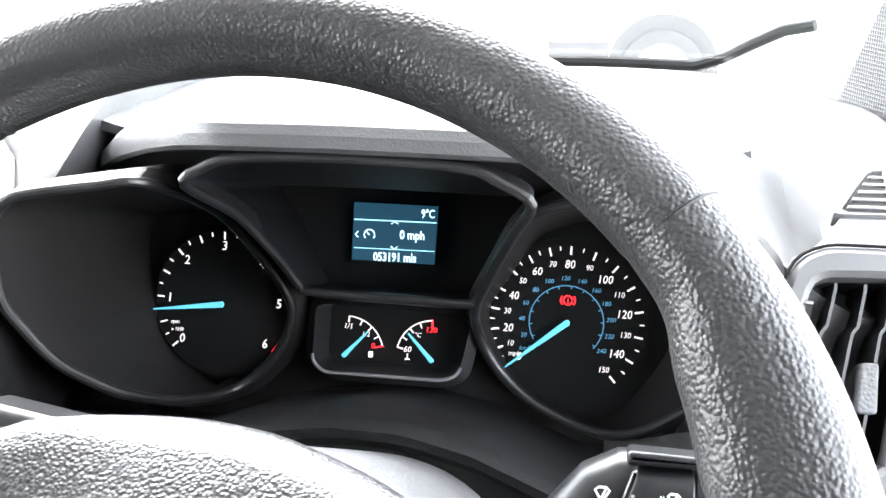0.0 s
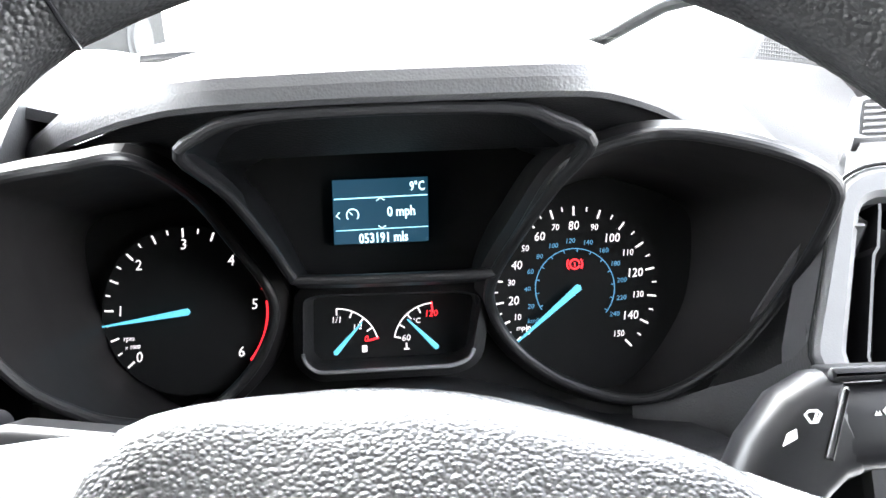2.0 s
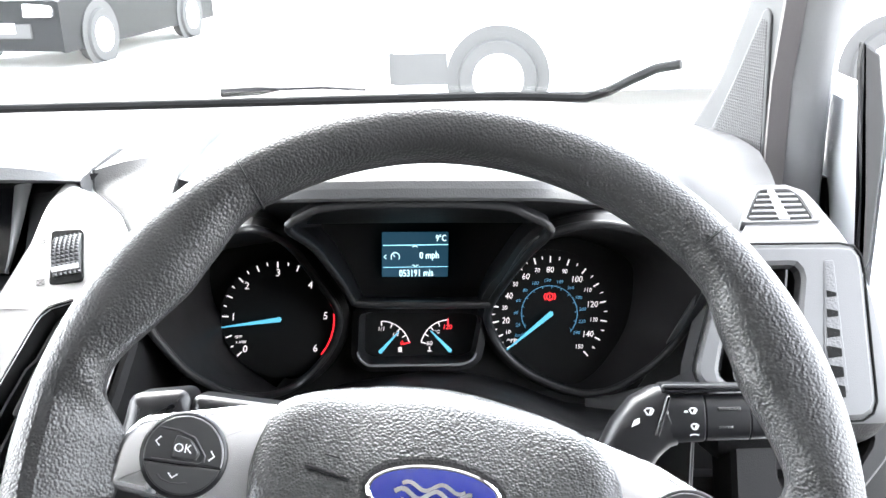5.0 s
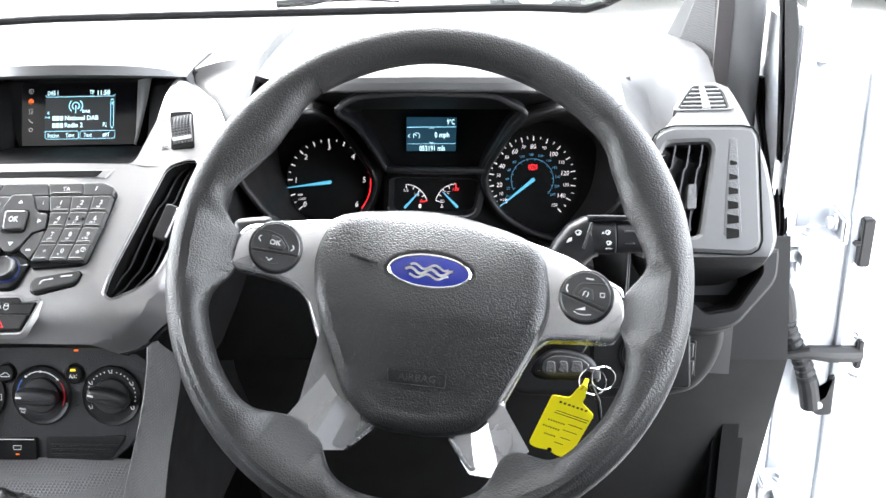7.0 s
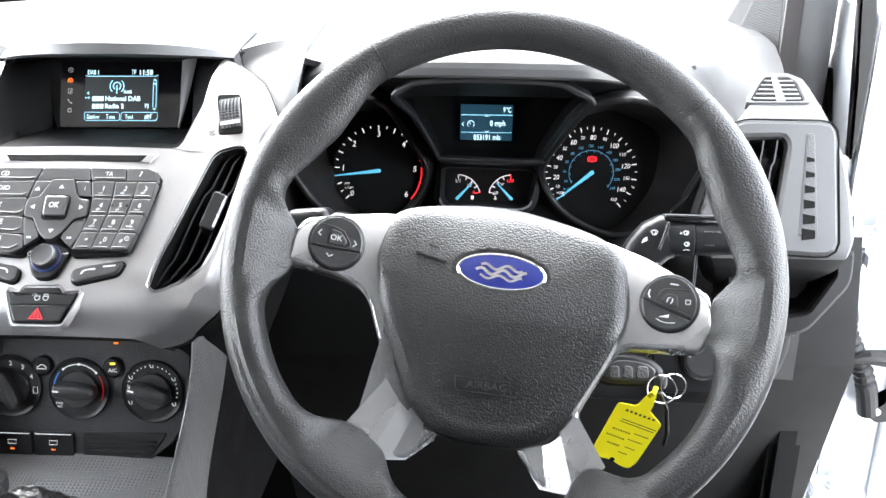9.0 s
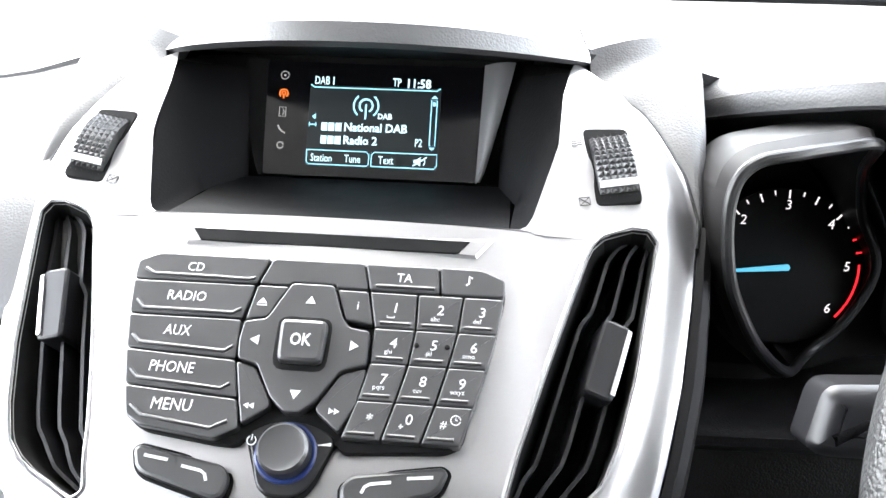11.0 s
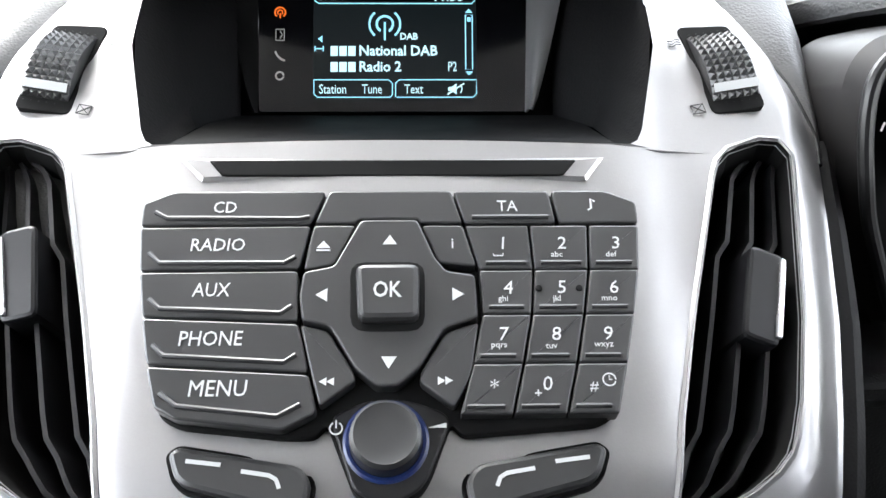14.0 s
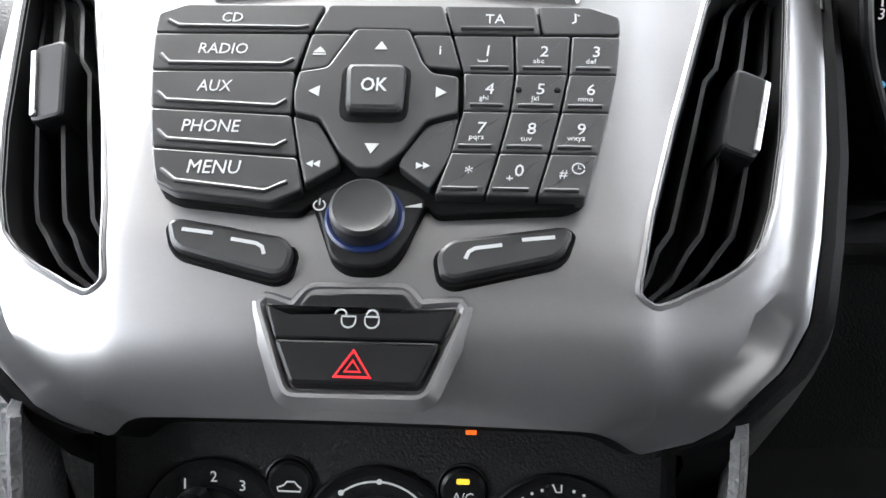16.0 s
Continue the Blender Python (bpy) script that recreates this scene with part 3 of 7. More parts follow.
def thumbwheel(sgn):
    w = thing("vent_thumbwheel", KF @ pose(sgn * 0.1245, 0.108, fascia_height(0.1245, 0.108) - 0.004, 0, 0, 11 * sgn), "black knurled vent thumbwheel with a white mark", "thumbwheel", "vent thumbwheels")
    part("slot", plate([(sgn * x, y) for x, y in mm("-11.5,-21 9.6,-21.5 9.6,19 -11,22")], -0.004, 0.0052, 0.003, 0.0004), VOID, w)
    r = 0.0250
    bm = bmesh.new()
    n, m = 22, 6
    g = []
    for i in range(n + 1):
        ang = radians(-70 + 140 * i / n)
        row = []
        for j in range(m + 1):
            x = -0.0090 + 0.018 * j / m
            rr = r
            row.append(bm.verts.new((x, rr * math.sin(ang), rr * math.cos(ang) - 0.0145)))
        g.append(row)
    for i in range(n):
        for j in range(m):
            q = [g[i][j], g[i][j + 1], g[i + 1][j + 1], g[i + 1][j]]
            mid = sum((v.co for v in q), Vector()) / 4
            out = Vector((0, mid.y, mid.z + 0.0145)).normalized() * 0.0013
            c = bm.verts.new(mid + out)
            for k in range(4):
                bm.faces.new((q[k], q[(k + 1) % 4], c))
    for j in (0, m):
        c = bm.verts.new((g[0][j].co.x, 0, -0.0145))
        for i in range(n):
            bm.faces.new((c, g[i][j], g[i + 1][j]))
    bmesh.ops.recalc_face_normals(bm, faces=bm.faces)
    part("knurled_wheel", bm, KEYCAP, w, flat=True)
    part("mark", sheet(lambda x, t: (x, (r + 0.0019) * math.sin(radians(-31 + 7 * t)), (r + 0.0019) * math.cos(radians(-31 + 7 * t)) - 0.0145), steps(-0.0086, 0.0086, 2), steps(0, 1, 2), 0.0004), LEGEND, w, "white painted mark")
    z = fascia_height(0.115, 0.09)
    mark = part("closed_symbol", stroke(mm("-2.4,-2.0 2.4,-2.0 2.4,2.0 -2.4,2.0"), 0.0003, 0, 0.0003, True), KEYCAP, w, m=pose(-sgn * 0.0165, -0.0185, 0.0062))
    for a, b in ((1, 1), (1, -1)):
        part("cross_line", stroke([(-0.0024 * a, -0.0020 * b), (0.0024 * a, 0.0020 * b)], 0.0003, 0, 0.0003), KEYCAP, mark)
    flow = part("open_symbol", stroke([(x, 0.0004 * math.sin(x * 1500)) for x in steps(-0.0024, 0.0024, 10)], 0.0003, 0, 0.0003), KEYCAP, w, m=pose(-sgn * 0.0150, 0.0135, 0.0062))
    for d in (0.0012, -0.0012):
        part("flow_line", stroke([(x, d + 0.0004 * math.sin(x * 1500)) for x in steps(-0.0024, 0.0024, 10)], 0.0003, 0, 0.0003), KEYCAP, flow)
    return w


thumbwheel(1)
thumbwheel(-1)

# CD slot
slot = thing("cd_slot", KF, "slim dark disc slot in a silver surround", "disc slot")
zs = -0.0072
outer, inner = mm("-73,60 73,60 66,50 -64,50"), mm("-62,57.5 63,57.5 58,51.2 -57,51.2")
part("surround", stack([[(x, y, zs + 0.0002 - 0.5 * x * x) for x, y in outer], [(x, y, zs + 0.0012 - 0.5 * x * x) for x, y in inset(outer, 0.0012)], [(x, y, zs - 0.0004) for x, y in inner]], False, False), SILVER, slot)
part("mouth", plate(inner, zs - 0.004, zs + 0.0001, 0.001, 0.0004), VOID, slot)

# ---- radio keys ----
radio = thing("radio_key_panel", KF, "black radio key panel with white legends", "radio controls")
part("backing", plate(mm("-80,36 -70,41 -20,41 20,41 70,41 80,36 79,26 67,-34 61,-37.5 21,-41 18,-37 12,-53 9,-57.5 4,-60 -5,-60 -10,-57 -18,-37 -21,-41 -30,-41 -61,-37 -68,-33 -79,26"), -0.012, -0.0042, 0.004, 0.0006), VOID, radio)


def key(name, pts, top=0.0, r=0.0022, text="", tx=0.0, ty=0.0, size=0.0062, slant=0.0, ridge=None, mat=KEYCAP, sub="", squeeze=1.0, width=0.0):
    ps = mm(pts) if isinstance(pts, str) else pts
    k = part(name, plate(inset(ps, 0.00010), -0.006, top, r * 0.7, 0.0007), mat, radio)
    if text:
        letters("legend", text, size * (0.9 if len(text) > 1 else 0.95), tx / 1000, ty / 1000, top + 0.00012, LEGEND, k, slant, squeeze=squeeze, width=width / 1000)
    if sub:
        letters("legend", sub, size * 0.42, tx / 1000 - 0.0018, ty / 1000 - size * 0.62, top + 0.00012, LEGEND, k)
    if ridge:
        part("ridge", tube([(x, y, top - 0.0001) for x, y in mm(ridge)], 0.0009, 8), mat, k)
    return k


key("radio_key", "-79.5,36 -70,40.5 -21,40.5 -25.2,27.8 -79.3,27.4", text="CD", tx=-53.0, ty=34.2, size=0.0066, width=7.2, slant=0.03, ridge="-75,32.5 -71,30.2 -29,29.8 -26,30.6")
key("radio_key", "-79.3,27.0 -25.2,27.4 -28.3,11.6 -77.4,11.3", text="RADIO", tx=-54, ty=20.4, size=0.0071, width=16.8, slant=0.06, ridge="-75,17.6 -71.5,14 -33,13.8 -29.6,16")
key("radio_key", "-77.3,10.9 -28.4,11.2 -27.4,-6.4 -74.6,-4.2", text="AUX", tx=-54.5, ty=4.6, size=0.0074, width=11.4, slant=0.06, ridge="-73,1.6 -69.5,-1.6 -33,-3.4 -29.8,-1")
key("radio_key", "-74.6,-4.6 -27.4,-6.8 -23.4,-22.8 -71.2,-19.8", text="PHONE", tx=-53.0, ty=-11.6, size=0.0076, width=18.8, slant=0.06, ridge="-70,-13.6 -66.5,-17 -31,-19.4 -27.6,-17")
key("radio_key", "-71.2,-20.2 -23.4,-23.2 -20.5,-35 -30,-40.2 -61,-36.6 -67.5,-33", text="MENU", tx=-49.4, ty=-27.4, size=0.0080, width=16.8, slant=0.06, ridge="-66,-28.6 -61,-32.6 -32,-36 -25.5,-32.5")
key("centre_key", "-20,40.5 19.5,40.5 23,28 9.5,28 8.7,29.4 -10,29.4 -11,28 -24.4,28")
key("eject_key", "-24.6,27.5 -10.8,27.5 -17.6,13 -27,11.2", text="")
key("info_key", "23,27.4 9.6,27.4 15,13.6 27,12.2", text="i", tx=19.5, ty=20.5, size=0.0056)
key("skip_back_key", "-27,-7.0 -18.4,-9.2 -10.6,-22 -9.6,-25.5 -20,-33.4 -23,-23")
key("skip_forward_key", "27,-6.6 16.8,-9.9 9.4,-22.4 8.6,-25.8 19,-34 24.4,-23")
cross = key("arrow_pad", "-9.6,28.8 8.6,28.8 14,15 17.5,10.3 26.2,9 26.8,-5.8 16.4,-9.3 9,-21.8 2.6,-27.6 -3.8,-27.6 -10.2,-21.8 -18,-8.4 -26.4,-6.4 -27.6,1.9 -26.8,10.3 -17.6,12.2", top=0.0012)
for pts in ("-2.4,19.6 2.0,19.6 -0.2,23", "-2.4,-18.4 2.2,-18.4 -0.2,-22.2", "-22.6,2 -19,4.2 -19,-0.2", "22.6,2 19,4.2 19,-0.2"):
    part("arrow", plate(mm(pts), 0.0012, 0.0015, 0, 0.0001), LEGEND, cross)
ok = part("ok_surround", plate(mm("-12.6,13.4 10.8,13.4 10.6,-10.4 -11.8,-10.4"), 0.0010, 0.0014, 0.005, 0.0004), VOID, radio)
okk = part("ok_key", plate(mm("-10.6,11 9.2,11 8.8,-7.8 -9.4,-7.8"), 0.0012, 0.0052, 0.003, 0.0018), KEYCAP, radio)
letters("legend", "OK", 0.0074, -0.0006, 0.0018, 0.0054, LEGEND, okk, width=0.0086, bold=0.0001)
for sgn, cx, cy in ((-1, -18.2, -25.6), (1, 16.4, -25.6)):
    ks = [((cx + sgn * d - sgn * 1.1), (cx + sgn * d + sgn * 1.1)) for d in (-1.1, 1.1)]
    for a, b in ks:
        part("skip_arrow", plate([(a / 1000, (cy - 1.3) / 1000), (b / 1000, cy / 1000), (a / 1000, (cy + 1.3) / 1000)], 0.0001, 0.0003, 0, 0.0001), LEGEND, radio)
part("eject_mark", plate(mm("-23.2,19 -18.8,19 -21,21.6"), 0.0001, 0.0003, 0, 0.0001), LEGEND, radio)
part("eject_mark", stroke(mm("-23.2,18.2 -18.8,18.2"), 0.0005, 0.0001, 0.0003), LEGEND, radio)
# number keys: left and right borders of the three columns at each line
LINES = [27.2, 11.1, -4.2, -20.2, -36.0]
COLS = [[23.4, 27.4, 27.8, 24.6, 20.2], [44.0, 44.6, 43.2, 39.8, 35.9], [63.0, 61.9, 59.2, 55.7, 51.6], [79.6, 77.9, 74.8, 71.0, 66.8]]
NUM = [("1", "", "2", "abc", "3", "def"), ("4", "ghi", "5", "jkl", "6", "mno"), ("7", "pqrs", "8", "tuv", "9", "wxyz"), ("*", "", "0", "", "#", "")]
for i in range(4):
    for j in range(3):
        tl, tr, br, bl = COLS[j][i], COLS[j + 1][i], COLS[j + 1][i + 1], COLS[j][i + 1]
        low = LINES[i + 1]
        pts = [(tl / 1000 + 0.0002, LINES[i] / 1000), (tr / 1000 - 0.0002, LINES[i] / 1000), (br / 1000 - 0.0002, low / 1000), (bl / 1000 + 0.0002, low / 1000)]
        cx, cy = (tl + tr + br + bl) / 4, (LINES[i] + low) / 2
        k = key("number_key", pts, text=NUM[i][2 * j], tx=cx + (0.6 if NUM[i][2 * j] != "#" else -1.4), ty=cy + (1.4 if NUM[i][2 * j] != "#" else 0.2), size=0.0066 if NUM[i][2 * j] != "#" else 0.0046, slant=0.1, sub=NUM[i][2 * j + 1], r=0.0012)
        part("ridge", tube([((bl + 2.4) / 1000, (low + 2.4) / 1000, -0.0001), ((br - 2.4) / 1000, (low + 2.4) / 1000, -0.0001)], 0.0008, 8), KEYCAP, k)
        if NUM[i][2 * j] == "1":
            part("legend", stroke([((cx + d) / 1000, (cy + e) / 1000) for d, e in ((-2.6, -2.4), (-2.6, -3.2), (0.4, -3.2), (0.4, -2.4))], 0.0004, 0.0001, 0.0003), LEGEND, k)
        if NUM[i][2 * j] == "0":
            part("legend", stroke([((cx - 3.4) / 1000, (cy - 1.6) / 1000), ((cx - 1.4) / 1000, (cy - 1.6) / 1000)], 0.0004, 0.0001, 0.0003), LEGEND, k)
            part("legend", stroke([((cx - 2.4) / 1000, (cy - 0.6) / 1000), ((cx - 2.4) / 1000, (cy - 2.6) / 1000)], 0.0004, 0.0001, 0.0003), LEGEND, k)
        if NUM[i][2 * j] == "#":
            part("legend", stroke(arc((cx + 3.2) / 1000, (cy + 2.4) / 1000, 0.0019, 0, 345, 18), 0.0004, 0.0001, 0.0003), LEGEND, k)
            part("legend", stroke([((cx + 3.2) / 1000, (cy + 3.6) / 1000), ((cx + 3.2) / 1000, (cy + 2.4) / 1000), ((cx + 4.1) / 1000, (cy + 2.4) / 1000)], 0.0003, 0.0001, 0.0003), LEGEND, k)
        if NUM[i][2 * j] == "5":
            for dx in (-6.5, 6.0):
                part("dimple", lathe([(0.0011, 0), (0.0009, 0.0006), (0, 0.0008)], 12), VOID, k, m=pose((cx + dx) / 1000, (cy + 1) / 1000, 0))
key("announce_key", "20,40.4 51.2,40.4 53,27.8 23.4,27.8", text="TA", tx=37.5, ty=34.4, size=0.0064, width=6.6, ridge="26,30.2 50.5,30.2")
key("sound_key", "51.8,40.4 69.6,40.4 79.6,36 79.5,27.8 53.6,27.8")
part("note_mark", stroke(mm("63.4,32.6 64.6,33.4 64.6,36.8 66,35.8"), 0.0007, 0.0001, 0.0003), LEGEND, radio)
# volume knob
well = part("knob_well", plate(mm("-17.5,-35 -9,-31 -3,-29.6 3,-29.6 9,-31 18.5,-35 11.5,-53 8.6,-57 4,-59.5 -5,-59.5 -10,-56.5"), -0.006, -0.0036, 0.004, 0.0008), BLACK, radio)
kn = part("volume_knob", lathe([(0.0104, -0.006), (0.0104, 0.0005), (0.0101, 0.0026), (0.0090, 0.0038), (0.0084, 0.0036), (0.005, 0.0032), (0, 0.0031)], 48), KEYCAP, radio, m=pose(-0.0008, -0.0425, 0))
part("blue_ring", lathe([(0.0124, -0.006), (0.0124, -0.0034), (0.0116, -0.0028), (0.0106, -0.0030), (0.0106, -0.006)], 48), RINGBLUE, kn, "dark blue translucent ring")
part("power_mark", stroke([(-0.0152 + x, -0.0386 + y) for x, y in arc(0, 0, 0.0018, 120, 420, 14)], 0.0004, -0.0034, -0.0031), LEGEND, radio)
part("power_mark", stroke(mm("-15.2,-36.2 -15.2,-38.6"), 0.0004, -0.0034, -0.0031), LEGEND, radio)
part("volume_mark", plate(mm("11.4,-38.6 16.6,-38.6 16.6,-37.2"), -0.0036, -0.0031, 0, 0.0001), LEGEND, radio)


def call_key(sgn):
    c = thing("call_key", KF, "black rocker call key with white bars", "call key", "call keys")
    z = -0.0085
    o = [(sgn * x, y) for x, y in mm("-63.5,-44.6 -60.7,-42.3 -25,-48.2 -21.2,-53.4 -22.8,-61 -27,-62.8 -57.8,-54.8 -61,-51.8")]
    part("bezel", plate(inset(o, -0.0009), z - 0.006, z + 0.0002, 0.003, 0.0004), VOID, c)
    part("rocker", plate(inset(o, 0.0004), z - 0.004, z + 0.0034, 0.0035, 0.0016), KEYCAP, c)
    part("bar", stroke([(sgn * x, y) for x, y in mm("-57.5,-47.2 -47.5,-48.4")], 0.0012, z + 0.0034, z + 0.0037), LEGEND, c, "white bar")
    part("bar", stroke([(sgn * x, y) for x, y in mm("-41.6,-50.3 -33.6,-51.6 -31.6,-52.8 -30.6,-55.4")], 0.0012, z + 0.0034, z + 0.0037), LEGEND, c, "white bar")


call_key(-1)
call_key(1)

# lock and hazard switches
HF = frame_at((0, 0.4382, 1.1401), 46)
sw = thing("hazard_switch_block", HF, "black switch block with lock and red hazard symbols", "switch block")
ho = rounded(mm("-30,13 -20.5,10 -16,16.5 12.6,17 17,11.6 29.4,13 18.6,-13 -19.6,-13.4"), 0.002)
part("collar", stack([[(x, y, z) for x, y in inset(ho, d)] for d, z in ((-0.0058, -0.0036), (-0.0042, -0.0012), (-0.0028, 0.0003), (-0.0016, 0.0004), (-0.0005, -0.0008), (0.0, -0.0030))], False, False), SILVER, sw, "raised silver collar")
lk = part("lock_switch", plate(mm("-29.4,12.4 -20.4,9.2 -15.8,15.8 12.5,16.3 16.9,10.8 28.6,12.2 24.4,1.6 -25.6,1.4"), -0.004, 0.0012, 0.0012, 0.0008), BLACK, sw)
hz = part("hazard_switch", plate(mm("-25.4,0.9 24.2,1.1 18.4,-12.2 -19.3,-12.6"), -0.004, 0.0022, 0.0016, 0.0012), BLACK, sw)
for k, tri in enumerate((mm("-6.4,-10.2 4.2,-10.2 -1.1,-2.2"), mm("-3.4,-8.6 1.2,-8.6 -1.1,-5.2"))):
    part("warning_triangle", stroke(tri, 0.0011 if k == 0 else 0.0008, 0.0022, 0.0025, True), RED, hz, "red triangle")
for dx, opened in ((-3.6, True), (3.4, False)):
    part("padlock_body", stroke([(dx / 1000 + x, 0.0072 + y) for x, y in arc(0, 0, 0.0021, 180, 360, 8)] + [((dx + 2.1) / 1000, 0.0086), ((dx - 2.1) / 1000, 0.0086)], 0.0005, 0.0012, 0.0015, True), LEGEND, lk)
    part("padlock_shackle", stroke([((dx + (-2.4 if opened else 0)) / 1000 + x, 0.0090 + y) for x, y in arc(0, 0, 0.0017, 0, 180, 8)], 0.0005, 0.0012, 0.0015), LEGEND, lk)

# ---- radio display in its hooded housing ----
SF = frame_at((0, 0.659, 1.2495), 28)


def screen_hood(x, t):
    k = min(abs(x), 0.113) / 0.111
    y0, z0 = 0.5874 + 0.066 * k * k, 1.305 - 0.020 * k * k
    prof_y = [(0, 0.022), (0.1, 0.006), (0.2, 0), (0.35, 0.006), (0.5, 0.030), (0.7, 0.10), (1, 0.30)]
    prof_z = [(0, -0.005), (0.1, -0.003), (0.2, 0.001), (0.35, 0.009), (0.5, 0.013), (0.7, 0.006), (1, -0.052)]
    out = max(0.0, abs(x) - 0.113)
    flat = 1 - 0.75 * k ** 5
    w = min(abs(x), 0.113) * (1 if x > 0 else -1)
    lift = lerp_table(prof_z, t)
    return (w * (1 - 0.18 * max(0, t - 0.4)) + (out if x > 0 else -out), y0 + lerp_table(prof_y, t), z0 + (lift * flat if lift > 0 else lift) - out * 14)


display = thing("display_unit", Matrix.Identity(4), "dark hooded radio display showing a digital station", "display")
part("hood", sheet(screen_hood, [-0.1145] + steps(-0.113, 0.113, 36) + [0.1145], [0, 0.05, 0.1, 0.15, 0.2, 0.25, 0.3, 0.35, 0.42, 0.5, 0.6, 0.7, 0.85, 1.0]), PAD, display)


def kp(a, b, dz=0.0):
    return KF @ Vector((a, b, fascia_height(a, b) + dz))


def sp(x, y, z=0.0):
    return SF @ Vector((x, y, z))


def patch(p00, p10, p01, p11, nu=8, nv=8):
    """A ruled patch; each corner is a point, its edges may be bowed lists."""
    def f(u, v):
        return (p00 * (1 - u) + p10 * u) * (1 - v) + (p01 * (1 - u) + p11 * u) * v
    return f


top_l, top_r = Vector(screen_hood(-0.113, 0)), Vector(screen_hood(0.113, 0))
walls = []
for s in (-1, 1):
    fr = [kp(s * lerp_table(HOUSE, b), b, -0.001) for b in [0.066, 0.0672, 0.0695, 0.075, 0.10, 0.125, 0.15, 0.17, 0.187]]
    bk = [sp(s * 0.0685, y, 0.0) for y in steps(-0.034, 0.034, 8)]
    mdl = [a * 0.45 + b * 0.55 + Vector((s * 0.006, 0, 0)) for a, b in zip(fr, bk)]
    bm = bmesh.new()
    rows = [[bm.verts.new(p) for p in r] for r in (fr, mdl, bk)]
    for a, b in zip(rows, rows[1:]):
        for i in range(8):
            bm.faces.new((a[i], a[i + 1], b[i + 1], b[i]))
    walls.append(bm)
fl_f = [kp(a, 0.0662, -0.0006) for a in steps(-0.0790, 0.0790, 12)]
fl_m = [Vector((a * 0.97, 0.610, 1.2245)) for a in steps(-0.0790, 0.0790, 12)]
fl_b = [sp(x, -0.034) for x in steps(-0.0685, 0.0685, 12)]
bm = bmesh.new()
rows = [[bm.verts.new(p) for p in r] for r in (fl_f, fl_m, fl_b)]
for a, b in zip(rows, rows[1:]):
    for i in range(12):
        bm.faces.new((a[i], a[i + 1], b[i + 1], b[i]))
walls.append(bm)
tp_f = [Vector(screen_hood(x, 0)) for x in steps(-0.113, 0.113, 12)]
tp_b = [sp(x, 0.034) for x in steps(-0.0685, 0.0685, 12)]
bm = bmesh.new()
tp_m = [f * 0.45 + b * 0.55 + Vector((0.006 * f.x / 0.113, 0, 0.001)) for f, b in zip(tp_f, tp_b)]
rows = [[bm.verts.new(p) for p in r] for r in ([p + Vector((0.004 * p.x / 0.113, 0.004, 0.004)) for p in tp_f], tp_f, tp_m, tp_b)]
for a, b in zip(rows, rows[1:]):
    for i in range(12):
        bm.faces.new((a[i], a[i + 1], b[i + 1], b[i]))
walls.append(bm)
shell = join(*walls)
bmesh.ops.recalc_face_normals(shell, faces=shell.faces)
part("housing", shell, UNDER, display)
part("back_plate", plate(mm("-84,42 84,42 78,-42 -78,-42"), -0.008, -0.0045, 0.004, 0.0005), VOID, display, m=SF)
# satin cheeks beside the glass: the tapering lit one painted pale, the unlit one black
part("side_cheek", sheet(lambda u, v: sp(0.0585 - 0.0015 * v + (0.0150 * (1 - v) ** 0.8 + 0.0012) * u, 0.031 - 0.064 * v, 0.001 + 0.008 * u * (1 - 0.35 * v) + 0.003 * math.sin(math.pi * u)), steps(0, 1, 8), steps(0, 1, 12), 0.001), CHEEK, display, "satin cheek beside the glass, its light painted in pale grey")
part("side_cheek", sheet(lambda u, v: sp(-0.0615 + 0.0005 * v - (0.0150 * (1 - v) ** 0.8 + 0.0012) * u, 0.031 - 0.064 * v, 0.001 + 0.002 * u), steps(0, 1, 8), steps(0, 1, 12), 0.001), VOID, display)
part("glass", plate(mm("-62,30 58.5,30 57,-33 -61,-33"), -0.004, 0.001, 0.002, 0.0005), material("display_glass", (0.003, 0.003, 0.004), 0.12, spec=0.5, spread=0.02), display, m=SF)
face = part("picture", plate(mm("-37,17.5 35,17.5 35,-27 -37,-27"), 0.0, 0.0011, 0.001, 0.0001), glow("lcd_black", (0.0, 0.005, 0.008), 0.2), display, m=SF)
Z = 0.0013


def on_screen(name, bm, mat=CYAN):
    return part(name, bm, mat, face)


letters("text", "DAB 1", 0.0064, -0.0348, 0.0200 - 0.0002, Z, PALE, face, align="LEFT", squeeze=0.66)
letters("text", "TP", 0.0064, 0.0083, 0.0200, Z, PALE, face, align="LEFT", squeeze=0.66)
letters("text", "11:58", 0.0068, 0.0155, 0.0196, Z, PALE, face, align="LEFT", squeeze=0.92, bold=0.0001)
on_screen("rule", stroke(mm("-36.6,17.6 -34.8,16.2 33,16.2 34.6,17.8"), 0.0005, Z, Z + 0.0002))
on_screen("aerial_icon", stroke(arc(-0.0055, 0.0068, 0.0036, -60, 240, 18), 0.0010, Z, Z + 0.0002))
on_screen("aerial_icon", stroke(arc(-0.0055, 0.0068, 0.0068, -50, 50, 10), 0.0009, Z, Z + 0.0002))
on_screen("aerial_icon", stroke(arc(-0.0055, 0.0068, 0.0068, 130, 230, 10), 0.0009, Z, Z + 0.0002))
on_screen("aerial_icon", stroke(mm("-5.5,7.6 -5.5,-0.6"), 0.0009, Z, Z + 0.0002))
letters("text", "DAB", 0.0042, 0.0052, 0.0013, Z, PALE, face, squeeze=0.95, bold=0.0001)
